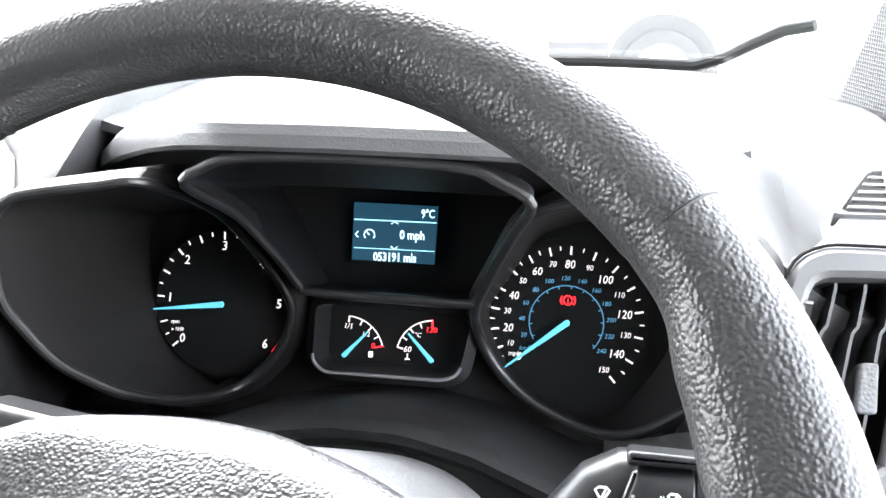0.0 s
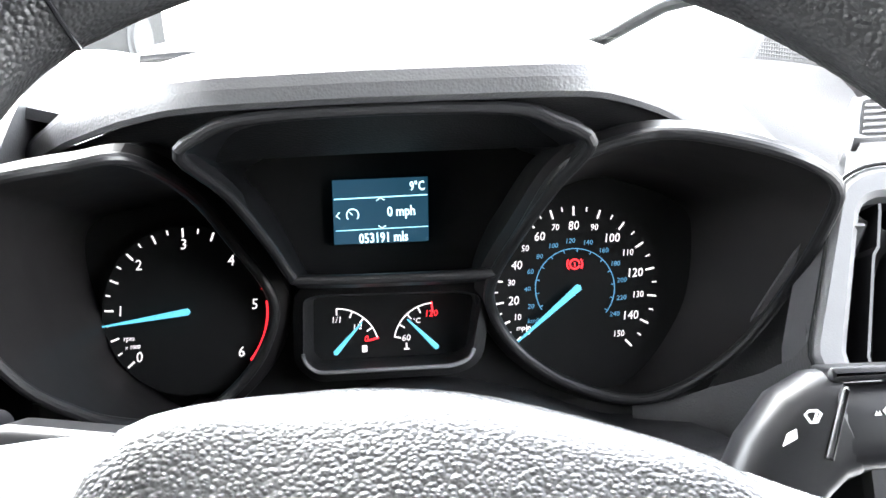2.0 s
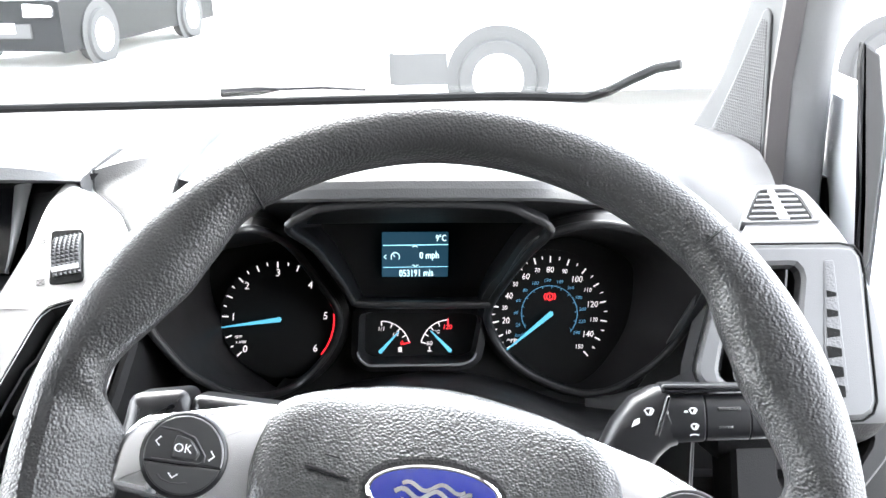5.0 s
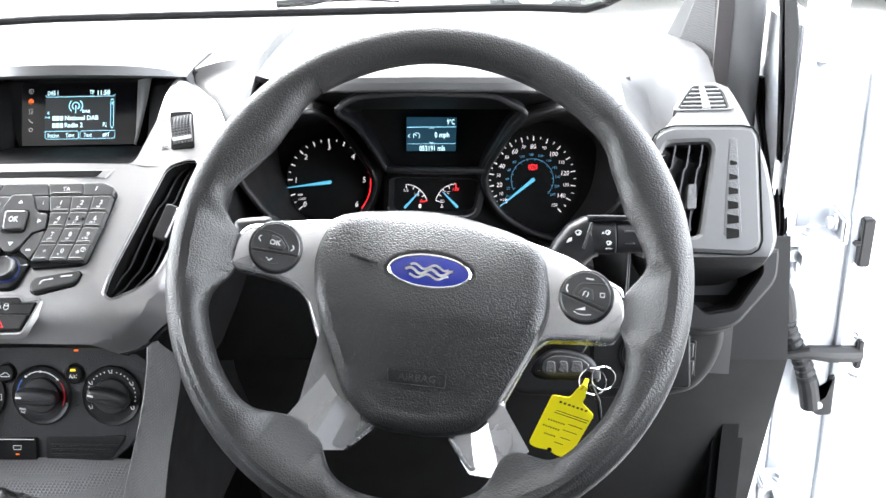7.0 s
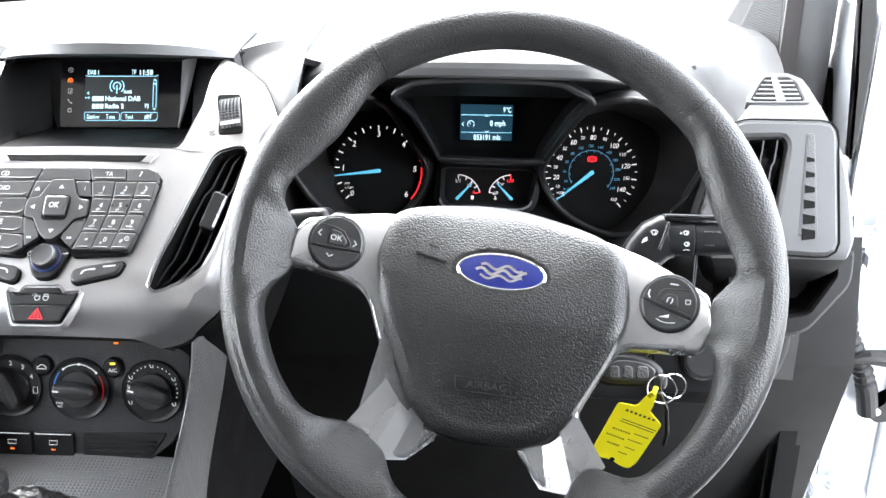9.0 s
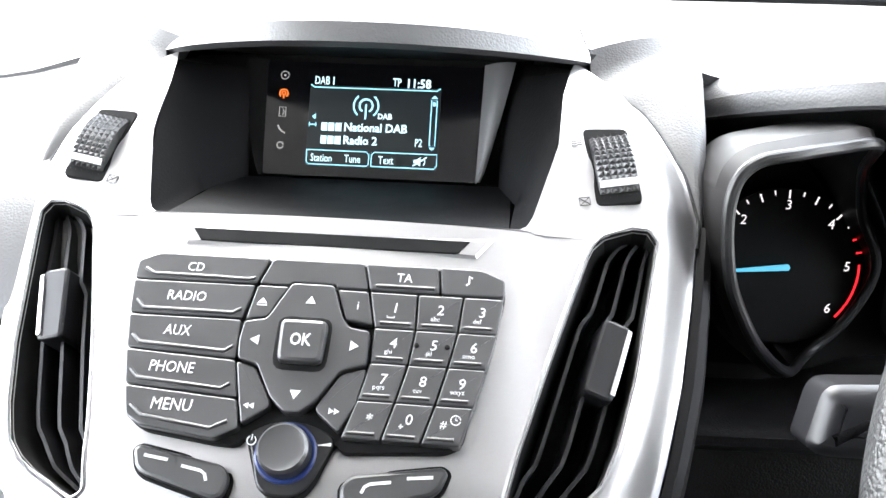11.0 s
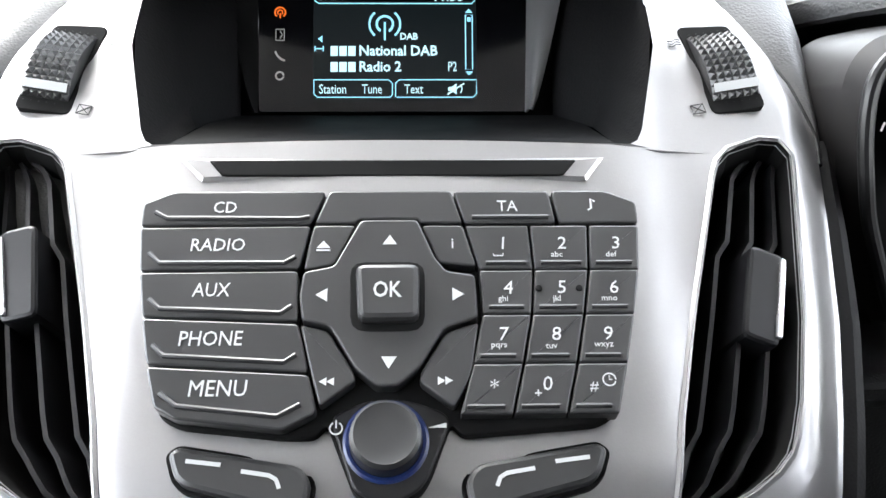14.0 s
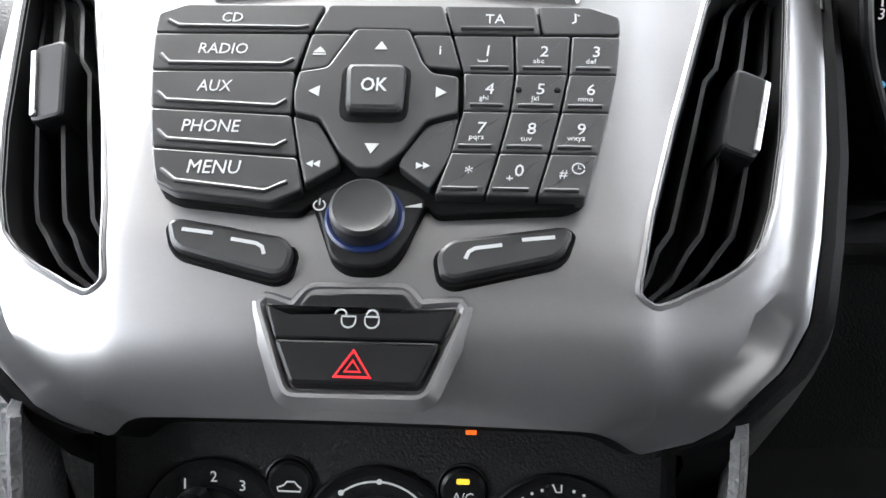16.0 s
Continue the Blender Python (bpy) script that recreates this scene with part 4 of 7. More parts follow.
letters("text", "National DAB", 0.0064, -0.0170, -0.0054, Z, PALE, face, align="LEFT", squeeze=0.95, bold=0.00012)
letters("text", "Radio 2", 0.0064, -0.0170, -0.0126, Z, PALE, face, align="LEFT", squeeze=0.95, bold=0.00012)
for yy in (-5.4, -12.6):
    for k in range(3):
        on_screen("station_block", plate(mm(f"{-29.4 + 3.9 * k},{yy - 2.2} {-26.2 + 3.9 * k},{yy - 2.2} {-26.2 + 3.9 * k},{yy + 2.2} {-29.4 + 3.9 * k},{yy + 2.2}"), Z, Z + 0.0002, 0, 0.0001), PALE)
letters("text", "P2", 0.0062, 0.0222, -0.0126, Z, PALE, face, align="LEFT", squeeze=0.66)
on_screen("scroll_bar", stroke(mm("30.2,11 33.2,11 33.2,-13.6 30.2,-13.6"), 0.0005, Z, Z + 0.0002, True))
on_screen("scroll_bar", plate(mm("31,8 32.5,8 32.5,10 31,10"), Z, Z + 0.0002, 0, 0.0001))
on_screen("scroll_arrow", plate(mm("30,12 33.4,12 31.7,13.8"), Z, Z + 0.0002, 0, 0.0001))
on_screen("scroll_arrow", plate(mm("30,-14.6 33.4,-14.6 31.7,-16.4"), Z, Z + 0.0002, 0, 0.0001))
on_screen("signal_icon", plate(mm("-33,1.6 -33,-1.6 -35,0"), Z, Z + 0.0002, 0, 0.0001))
on_screen("signal_icon", stroke(mm("-36.2,-3.2 -36.2,-5.6 -36.2,-4.4 -32.6,-4.4 -32.6,-3.2 -32.6,-5.6"), 0.0005, Z, Z + 0.0002))
on_screen("tab_line", stroke(mm("-36.6,-18.2 -36.6,-24.6 -35.2,-26.2 -3.2,-26.2 -2.2,-25 -2.2,-20 -3.8,-18.4 -36.6,-18.4"), 0.00045, Z, Z + 0.0002))
on_screen("tab_line", stroke(mm("-0.4,-26.2 33.4,-26.2 34.8,-24.6 34.8,-18.4 0.8,-18.4 -0.8,-20 -0.8,-26.2"), 0.00045, Z, Z + 0.0002))
for word, x in (("Station", -28.4), ("Tune", -11.2), ("Text", 7.2)):
    letters("text", word, 0.0060, x / 1000, -0.0225, Z, PALE, face, squeeze=0.72)
on_screen("mute_icon", plate(mm("22.4,-23.4 24,-23.4 26,-25 26,-20 24,-21.6 22.4,-21.6"), Z, Z + 0.0002, 0, 0.0001), PALE)
on_screen("mute_icon", stroke(mm("22,-25 29.4,-20"), 0.0006, Z, Z + 0.0002), PALE)
on_screen("mute_icon", stroke(arc(0.0258, -0.0225, 0.0026, -45, 45, 6), 0.0005, Z, Z + 0.0002), PALE)
ICON = glow("icon_grey", (0.5, 0.5, 0.48), 0.55)
ix = -51.6
part("disc_icon", stroke(arc(ix / 1000, 0.0222, 0.0022, 0, 345, 20), 0.0004, Z, Z + 0.0002), ICON, face)
part("disc_icon", lathe([(0.0006, 0), (0.0006, 0.0002), (0, 0.0002)], 10), ICON, face, m=pose(ix / 1000, 0.0222, Z))
part("radio_icon", stroke(arc(ix / 1000, 0.0120, 0.0023, -50, 230, 20), 0.0006, Z, Z + 0.0002), AMBER, face, "lit orange radio icon")
part("radio_icon", stroke(arc(ix / 1000, 0.0120, 0.0011, -50, 230, 12), 0.0005, Z, Z + 0.0002), AMBER, face, "lit orange radio icon")
part("radio_icon", stroke([(ix / 1000, 0.0118), (ix / 1000, 0.0094)], 0.0006, Z, Z + 0.0002), AMBER, face, "lit orange radio icon")
part("aux_icon", stroke(mm("-53.4,4.4 -49.8,4.4 -49.8,-0.6 -53.4,-0.6"), 0.0004, Z, Z + 0.0002, True), ICON, face)
part("aux_icon", stroke(mm("-51.6,3.6 -50.6,1.9 -51.6,0.2"), 0.0004, Z, Z + 0.0002), ICON, face)
part("phone_icon", stroke(mm("-53.6,-5.6 -52.8,-7.4 -51.2,-9 -49.4,-9.8"), 0.0009, Z, Z + 0.0002), ICON, face)
part("gear_icon", stroke(arc(ix / 1000, -0.0166, 0.0017, 0, 345, 18), 0.0007, Z, Z + 0.0002), ICON, face)

# ---- instrument cluster ----
DF = frame_at((0.345, 0.70, 1.157), 15)
cluster = thing("instrument_cluster", DF, "lit gauge cluster with tachometer, speedometer and trip display", "gauges")
part("dial_face", plate(mm("-195,95 190,95 190,-72 -195,-72"), -0.018, -0.0135, 0.01, 0.001), VOID, cluster)


def smooth_loop(pts, n=6):
    """A closed curve through points."""
    out, m = [], len(pts)
    P = [Vector(p) for p in pts]
    for i in range(m):
        p0, p1, p2, p3 = P[i - 1], P[i], P[(i + 1) % m], P[(i + 2) % m]
        for k in range(n):
            t = k / n
            out.append(0.5 * ((2 * p1) + (p2 - p0) * t + (2 * p0 - 5 * p1 + 4 * p2 - p3) * t * t + (3 * p1 - p0 - 3 * p2 + p3) * t ** 3))
    return out


def mm3(text):
    return [Vector([float(v) / 1000 for v in p.split(",")]) for p in text.split()]


POD = mm3("100,70,99 127,75,110 154,70,118 183,60,120 202,48,110 206,30,87 199,-8,44 177,-36,33 149,-56,21 124,-61,10 91,-49,6 67,-29,5 55,-5,13 57,13,33 70,36,60 84,60,87")
POD_L = mm3("-100,77,116 -122,75,128 -141,72,138 -158,68,141 -167,58,142 -169,40,141 -166,17,138 -160,2,130 -149,-17,118 -138,-30,102 -127,-40,85 -112,-50,50 -95,-50,12 -73,-30,5 -61,-5,8 -63,13,15 -76,36,27 -88,62,60")
for sgn in (1, -1):
    rim = smooth_loop(POD if sgn > 0 else POD_L)
    hub = Vector((0.1045 if sgn > 0 else -0.1100, -0.0015, 0))
    floor = []
    for p in rim:
        d = p - hub
        out = d.x * sgn > 0
        wide = 1.0 + (0.22 * smooth(-d.y / 0.02) if out and sgn < 0 else 0.0)
        floor.append(Vector((hub.x + d.x * wide * ((0.66 if sgn > 0 else 0.96) if out else 0.93), hub.y + d.y * wide * (0.80 if d.y > 0 else 0.97), -0.0125)))
    mid = [r * 0.72 + f * 0.28 for r, f in zip(rim, floor)]
    outer = [p + (p - hub - Vector((0, 0, p.z))).normalized() * 0.007 + Vector((0, 0, -0.012)) for p in rim]
    skirt = [p + (p - hub - Vector((0, 0, p.z))).normalized() * 0.004 + Vector((0, 0, -0.055)) for p in outer]
    pod = part("gauge_pod", stack([floor, mid, rim, outer, skirt], False, False), PODS, cluster)
    part("pod_rim", tube([p + Vector((0, 0, 0.0003)) for p in rim], 0.0030, 12, True), BEZEL, pod, "smooth dark rim")
WIN = mm3("-77.8,76.7,118 -68.2,84.9,120 -54.5,89.6,121 -25.3,91.5,121 20.5,91,121 63.9,88.3,121 80.3,82,122 95,72.5,121 83.5,56.3,92 71.3,37.9,65 58.6,17.2,38 51.2,13.4,35 6.9,13.7,33 -40.2,15.4,34 -46.8,19,36 -54.2,35.5,50 -66.6,60.6,80")
wrim = smooth_loop(WIN, 4)
wfloor = [Vector((p.x * 0.97, 0.010 + (p.y - 0.010) * 0.94, -0.0125)) for p in wrim]
wm = part("display_frame", stack([wfloor, wrim, [p + Vector((0, 0.006 if p.y > 0.05 else -0.005, -0.012)) for p in wrim]], False, False), BLACK, cluster)
part("pod_rim", tube(wrim, 0.0028, 12, True), BEZEL, wm, "smooth dark rim")
MINI = mm("-45,4 -36,5.5 40,3 51,0 44,-33 34,-37 -40,-36.5 -47,-30")
mo = rounded(MINI, 0.005)
mini = part("small_gauge_frame", stack([[(x, y, -0.0125) for x, y in inset(mo, 0.003)], [(x, y, 0.010) for x, y in mo], [(x, y, 0.004) for x, y in inset(mo, -0.006)]], False, False), DARK, cluster)
part("pod_rim", tube([(x, y, 0.0105) for x, y in mo if y < -0.02], 0.0012, 6), TRIM, mini, "thin bright lower rim")

lcd = part("trip_display", plate(mm("-26.5,66 25.5,65 24,30 -27.5,31"), -0.0005, 0.0006, 0.0006, 0.0002), PANEL_LCD, cluster, "lit blue trip display", m=pose(0, 0, -0.006) @ Matrix.Scale(1.01, 4))
TZ = 0.0008
letters("text", "9\u00b0C", 0.0072, 0.0195, 0.0605, TZ, PALE, lcd, squeeze=0.72, bold=0.0001)
letters("text", "0 mph", 0.0076, 0.0100, 0.0465, TZ, PALE, lcd, squeeze=0.80, bold=0.00012)
letters("text", "053191 mls", 0.0074, -0.0005, 0.0335, TZ, PALE, lcd, squeeze=0.78, bold=0.00012)
part("line", stroke(mm("-26,55.6 24.8,55.2"), 0.0006, TZ, TZ + 0.0002), CYAN, lcd)
part("line", stroke(mm("-26,38.4 24.2,38"), 0.0004, TZ, TZ + 0.0002), CYAN, lcd)
part("chevron", stroke(mm("-3,53.6 -0.8,55 1.4,53.6"), 0.0005, TZ, TZ + 0.0002), PALE, lcd)
part("chevron", stroke(mm("-3,40 -0.8,38.6 1.4,40"), 0.0005, TZ, TZ + 0.0002), PALE, lcd)
part("chevron", stroke(mm("-23.4,48.4 -25.4,46.6 -23.4,44.8"), 0.0006, TZ, TZ + 0.0002), PALE, lcd)
part("cruise_icon", stroke(arc(-0.0165, 0.0465, 0.0033, -40, 220, 16), 0.0006, TZ, TZ + 0.0002), PALE, lcd)
part("cruise_icon", stroke(mm("-16.5,46.5 -18.2,48.4"), 0.0006, TZ, TZ + 0.0002), PALE, lcd)


def polar(cx, cy, r, deg):
    return (cx + r * math.cos(radians(deg)), cy + r * math.sin(radians(deg)))


def ticks(cx, cy, angles, r0, r1, w, mat, parent, label=""):
    for a in angles:
        part("tick_mark", stroke([polar(cx, cy, r0, a), polar(cx, cy, r1, a)], w, 0.0003, 0.0006), mat, parent, label)


def needle(name, cx, cy, tip_len, deg, tail, w, parent):
    d = Vector((math.cos(radians(deg)), math.sin(radians(deg))))
    s = Vector((-d.y, d.x))
    c = Vector((cx, cy))
    pts = [c + d * tip_len + s * 0.0004, c + s * w - d * tail * 0.6, c - d * tail, c - s * w - d * tail * 0.6, c + d * tip_len - s * 0.0004]
    return part(name, plate([(p.x, p.y) for p in pts][::-1], 0.006, 0.0076, 0.0006, 0.0006), NEEDLE, parent, "pale blue pointer")


TX, TY = -0.1100, -0.0015
tach = part("tachometer", lathe([(0.047, -0.001), (0.047, 0.0002), (0.0, 0.0003)], 48), VOID, cluster, m=pose(TX + 0.0006, TY + 0.0018, -0.001) @ Matrix.Scale(0.995, 4))
ta = [220 - 43.5 * i / 4 for i in range(25)]
ticks(0, 0, ta[:18:2], 0.0405, 0.0455, 0.0010, DIAL, tach)
ticks(0, 0, ta[1:18:2], 0.0428, 0.0455, 0.0008, DIAL, tach)
ticks(0, 0, ta[18:20], 0.0422, 0.0455, 0.0009, RED, tach, "red tick")
part("red_band", stroke(arc(0, 0, 0.0436, 4, -42, 16), 0.0011, 0.0003, 0.0006), RED, tach, "red arc")
for i in range(7):
    letters("numeral", str(i), 0.0082, *polar(0, 0, 0.0368, 220 - 43.5 * i), 0.0004, DIAL, tach, slant=0.12, squeeze=0.95)
letters("text", "rpm", 0.0036, -0.0332, -0.0140, 0.0004, DIAL, tach, slant=0.2)
letters("text", "x 1000", 0.0030, -0.0316, -0.0180, 0.0004, DIAL, tach, slant=0.2)
needle("needle", 0, 0, 0.0455, 186.5, 0.003, 0.0019, tach)

GX, GY = 0.1045, -0.0015
speedo = part("speedometer", lathe([(0.050, -0.001), (0.050, 0.0002), (0.0, 0.0003)], 48), VOID, cluster, m=pose(GX, GY, -0.0125) @ Matrix.Scale(1.02, 4))
SPD = [(0, 219), (20, 188), (40, 155), (60, 121), (80, 88), (100, 50), (120, 11), (140, -29), (150, -49)]
ang = lambda v: lerp_table(SPD, v)
ticks(0, 0, [ang(v) for v in range(0, 151, 10)], 0.0400, 0.0450, 0.0010, DIAL, speedo)
ticks(0, 0, [ang(v) for v in range(5, 150, 10)], 0.0425, 0.0450, 0.0007, DIAL, speedo)
for v in range(0, 151, 10):
    letters("numeral", str(v), 0.0068 if v % 20 == 0 else 0.0048, *polar(0, 0, 0.0345 if v % 20 == 0 else 0.0352, ang(v)), 0.0004, DIAL, speedo, slant=0.15, squeeze=0.9)
part("inner_ring", stroke(arc(0, 0, 0.0218, 210, -42, 40), 0.0005, 0.0003, 0.0006), DIALBLUE, speedo)
ticks(0, 0, steps(205, -38, 12), 0.0200, 0.0218, 0.0005, DIALBLUE, speedo)
for i in range(12):
    letters("numeral", str(20 + 20 * i), 0.0037, *polar(0, 0, 0.0262, 199 - 21.4 * i), 0.0004, DIALBLUE, speedo, slant=0.15)
letters("text", "km/h", 0.0036, -0.0235, -0.0165, 0.0004, DIALBLUE, speedo, slant=0.15)
letters("text", "mph", 0.0040, -0.0300, -0.0205, 0.0004, DIAL, speedo, slant=0.15)
needle("needle", 0, 0, 0.0450, 218.5, 0.003, 0.0019, speedo)
lamp = part("brake_lamp", stroke(arc(0.0006, 0.0132, 0.0026, 0, 345, 20), 0.0009, 0.0003, 0.0007), RED, speedo, "lit red brake warning lamp")
part("brake_lamp_bar", stroke(mm("0.6,14.2 0.6,11.8"), 0.0007, 0.0003, 0.0007), RED, lamp)
for s in (-1, 1):
    part("brake_lamp_bar", stroke(arc(0.0006, 0.0132, 0.0042, -38 + (180 if s < 0 else 0), 38 + (180 if s < 0 else 0), 8), 0.0008, 0.0003, 0.0007), RED, lamp)
fuel = part("fuel_gauge", stroke(arc(-0.0300, -0.0275, 0.0232, 88, 14, 14), 0.0007, 0.0003, 0.0006), DIAL, cluster, m=pose(0, 0, -0.008))
ticks(-0.0300, -0.0275, (88, 66, 48, 30), 0.0195, 0.0232, 0.0008, DIAL, fuel)
ticks(-0.0300, -0.0275, (14, ), 0.0180, 0.0240, 0.0010, RED, fuel, "red tick")
letters("numeral", "1/1", 0.0048, -0.0295, -0.0105, 0.0004, DIAL, fuel, slant=0.15)
letters("numeral", "1/2", 0.0042, -0.0180, -0.0150, 0.0004, DIAL, fuel, slant=0.15)
letters("numeral", "0", 0.0050, -0.0135, -0.0220, 0.0004, RED, fuel, slant=0.15)
part("pump_icon", plate(mm("-16.4,-29.4 -13.6,-29.4 -13.6,-25.6 -16.4,-25.6"), 0.0003, 0.0006, 0.0003, 0.0001), DIAL, fuel)
needle("needle", -0.0300, -0.0275, 0.0215, 46, 0.002, 0.0015, fuel)
heat = part("temperature_gauge", stroke(arc(0.0245, -0.0275, 0.0232, 92, 166, 14), 0.0007, 0.0003, 0.0006), DIAL, cluster, m=pose(0, 0, -0.008))
ticks(0.0245, -0.0275, (166, 148, 130, 112), 0.0195, 0.0232, 0.0008, DIAL, heat)
ticks(0.0245, -0.0275, (92, ), 0.0180, 0.0240, 0.0010, RED, heat, "red tick")
letters("numeral", "60", 0.0050, 0.0085, -0.0228, 0.0004, DIAL, heat, slant=0.15)
letters("numeral", "120", 0.0050, 0.0235, -0.0100, 0.0004, RED, heat, slant=0.15)
letters("text", "\u00b0C", 0.0040, 0.0150, -0.0135, 0.0004, DIAL, heat, slant=0.15)
part("coolant_icon", stroke(mm("8.4,-25.6 8.4,-29 10,-29 6.8,-29"), 0.0008, 0.0003, 0.0006), DIAL, heat)
needle("needle", 0.0245, -0.0275, 0.0215, 133, 0.002, 0.0015, heat)

# dark panels round the cluster and the column cowl below it
surround = thing("cluster_surround", DF, "black grained plastic surround below the gauges", "dashboard trim")


def shelf(x, t):
    """Ledge below the gauges: a rolled front edge with a shallow dip beside the column."""
    edge = lerp_table([(-0.24, -0.066), (-0.11, -0.062), (-0.06, -0.044), (0.0, -0.036), (0.035, -0.037), (0.07, -0.045), (0.115, -0.063), (0.16, -0.066), (0.24, -0.066)], x)
    z = lerp_table([(0, -0.01), (0.55, 0.085), (0.7, 0.108), (0.8, 0.116), (0.9, 0.114), (1, 0.104)], t)
    return (x, edge - 0.010 + 0.010 * smooth(t / 0.6) - 0.07 * max(0, t - 0.68) ** 1.3, z)


part("shelf", sheet(shelf, steps(-0.24, 0.158, 50), steps(0, 1, 20), 0.003), DARK, surround)
part("lower_face", sheet(lambda x, t: (x, shelf(x, 1)[1] - 0.09 * t, 0.104 - 0.02 * t), steps(-0.24, 0.158, 40), steps(0, 1, 4), 0.003), DARK, surround)


def side_panel(u, t):
    """Grained panel below and beside the right gauge, with a rolled outer edge."""
    x = 0.130 + 0.062 * u
    top = lerp_table([(0.130, -0.066), (0.149, -0.063), (0.177, -0.046), (0.186, -0.032), (0.192, -0.010)], x)
    return (x + 0.006 * t * u, -0.125 + (top + 0.125) * t, 0.004 + 0.030 * u + 0.072 * u ** 4 - 0.016 * smooth((u - 0.93) / 0.07) ** 2)


part("side_panel", sheet(side_panel, steps(0, 0.8, 6) + steps(0.84, 1, 8), steps(0, 1, 10), 0.003), PAD, surround)
part("side_panel", sheet(lambda x, y: (-x, y, 0.012 - 0.25 * (x - 0.16) - 0.02 * smooth((0.19 - x) / 0.03)), steps(0.150, 0.235, 6), steps(-0.16, -0.045, 8), 0.004), DARK, surround)



def side_filler(u, z):
    """Grained strip between the right gauge and the end panel."""
    x0 = lerp_table([(1.07, 0.497), (1.09, 0.506), (1.1432, 0.5325), (1.2116, 0.5516)], z)
    y0 = lerp_table([(1.07, 0.672), (1.1432, 0.666), (1.2116, 0.632)], z)
    return DF.inverted() @ Vector((x0 + (0.572 - x0) * u, y0 - 0.006 * u, z))


part("side_panel", sheet(side_filler, steps(0, 1, 8), steps(1.07, 1.205, 12), 0.002), PAD, surround)

# ---- steering wheel ----
WF = frame_at((0.3654, 0.3631, 1.2173), 38, -7)
wheel = thing("steering_wheel", WF, "black grained steering wheel with satin silver spokes", "steering wheel")
# inner radius of the grip round the wheel, in degrees and millimetres: thumb swells above the spokes, roots that flow into them
GRIP = [(0, 140), (3, 144), (5, 152), (8, 155.5), (14, 151.5), (24, 145.5), (36, 150), (41, 156), (47, 156.5), (65, 157), (98, 158), (128, 157.5), (132, 156), (138, 149.5), (147, 144.5), (156, 148.5), (163, 155.5), (167, 156.5), (171, 152), (174, 141), (187, 140), (190, 150), (196, 158), (213, 158.5), (222, 157), (227, 152), (231, 142), (236, 136), (246, 138), (250, 148), (254, 155), (260, 158.5), (285, 158.5), (292, 155), (296, 146), (299, 138), (305, 140), (308, 152), (312, 158.5), (327, 158.5), (336, 156), (342, 152), (347, 146), (350, 140), (360, 140)]
bm = bmesh.new()
rings, N, M = [], 288, 30
for i in range(N):
    a = 2 * math.pi * i / N
    deg = math.degrees(a) % 360
    r_in = sum(lerp_table(GRIP, (deg + d) % 360) for d in (-2, -1, 0, 1, 2)) / 5000
    root = sum(smooth((w - abs((deg - c + 180) % 360 - 180)) / 7) for c, w in ((180.5, 13), (357, 12), (239, 13), (302, 11)))
    seam = sum(max(0.0, 1 - abs((deg - c + 180) % 360 - 180) / 0.9) for c in (127, 47))
    crease = smooth((deg - 190) / 20) * smooth((350 - deg) / 20)
    row = []
    for k in range(M):
        p = 2 * math.pi * k / M
        c, sn = math.cos(p), math.sin(p)
        flat = 0.85 if c < 0 else 1.0
        r = 0.1715 + (c * 0.0148 if c > 0 else -abs(c) ** flat * (0.1715 - r_in))
        dz = sn * 0.0155
        if c < 0:
            dz = dz * (1 - 0.45 * root * abs(c)) - 0.0105 * root * smooth(abs(c) * 1.15)
        if sn > 0:
            dz -= 0.0016 * crease * max(0.0, 1 - abs(c - 0.34) / 0.2)
        dz *= 1 - 0.06 * seam
        r -= 0.0008 * seam * c
        row.append(bm.verts.new((r * math.cos(a), r * math.sin(a), dz)))
    rings.append(row)
for i in range(N):
    for k in range(M):
        bm.faces.new((rings[i][k], rings[(i + 1) % N][k], rings[(i + 1) % N][(k + 1) % M], rings[i][(k + 1) % M]))
bmesh.ops.recalc_face_normals(bm, faces=bm.faces)
rim = part("rim", bm, LEATHER, wheel)
for c in (127, 47):
    part("seam", tube([(math.cos(radians(c)) * (0.1715 + (0.0146 if math.cos(p) > 0 else 0.0143) * math.cos(p)), math.sin(radians(c)) * (0.1715 + (0.0146 if math.cos(p) > 0 else 0.0143) * math.cos(p)), 0.0151 * math.sin(p)) for p in steps(0, 2 * math.pi, 28)[:-1]], 0.0006, 6, True), BLACK, rim)


def soft_slab(points, z0, z1, r, edge):
    o = rounded(points, r, 5)
    rings = [[(x, y, z0) for x, y in inset(o, edge * 0.6)], [(x, y, z0 + edge * 0.5) for x, y in o]]
    for k in range(1, 6):
        ang = radians(18 * k)
        rings.append([(x, y, z1 - edge + edge * math.sin(ang)) for x, y in inset(o, edge * (1 - math.cos(ang)))])
    return stack(rings)


LSP = mm("-143.6,-11.7 -141.6,14.1 -136.2,22.6 -90.5,34.4 -66,37.6 -67.5,-33.9 -59.4,-64.1 -43.6,-90.6 -25.5,-108.5 -46,-130.4 -70.3,-133.5 -87.9,-111.4 -65.5,-78.5 -85.7,-29.2 -94.4,-20.3 -109.9,-15.7")
RSP = mm("144.8,-18.6 139.6,6.2 101.5,26.5 67,37.4 67,-38 63.9,-64.3 49.5,-94.8 26.5,-112.2 46.3,-135.6 69.1,-136.1 86.5,-114.5 64.9,-84.7 82.3,-44.3 90.4,-36.4 112.5,-34.8 137.5,-33.9")


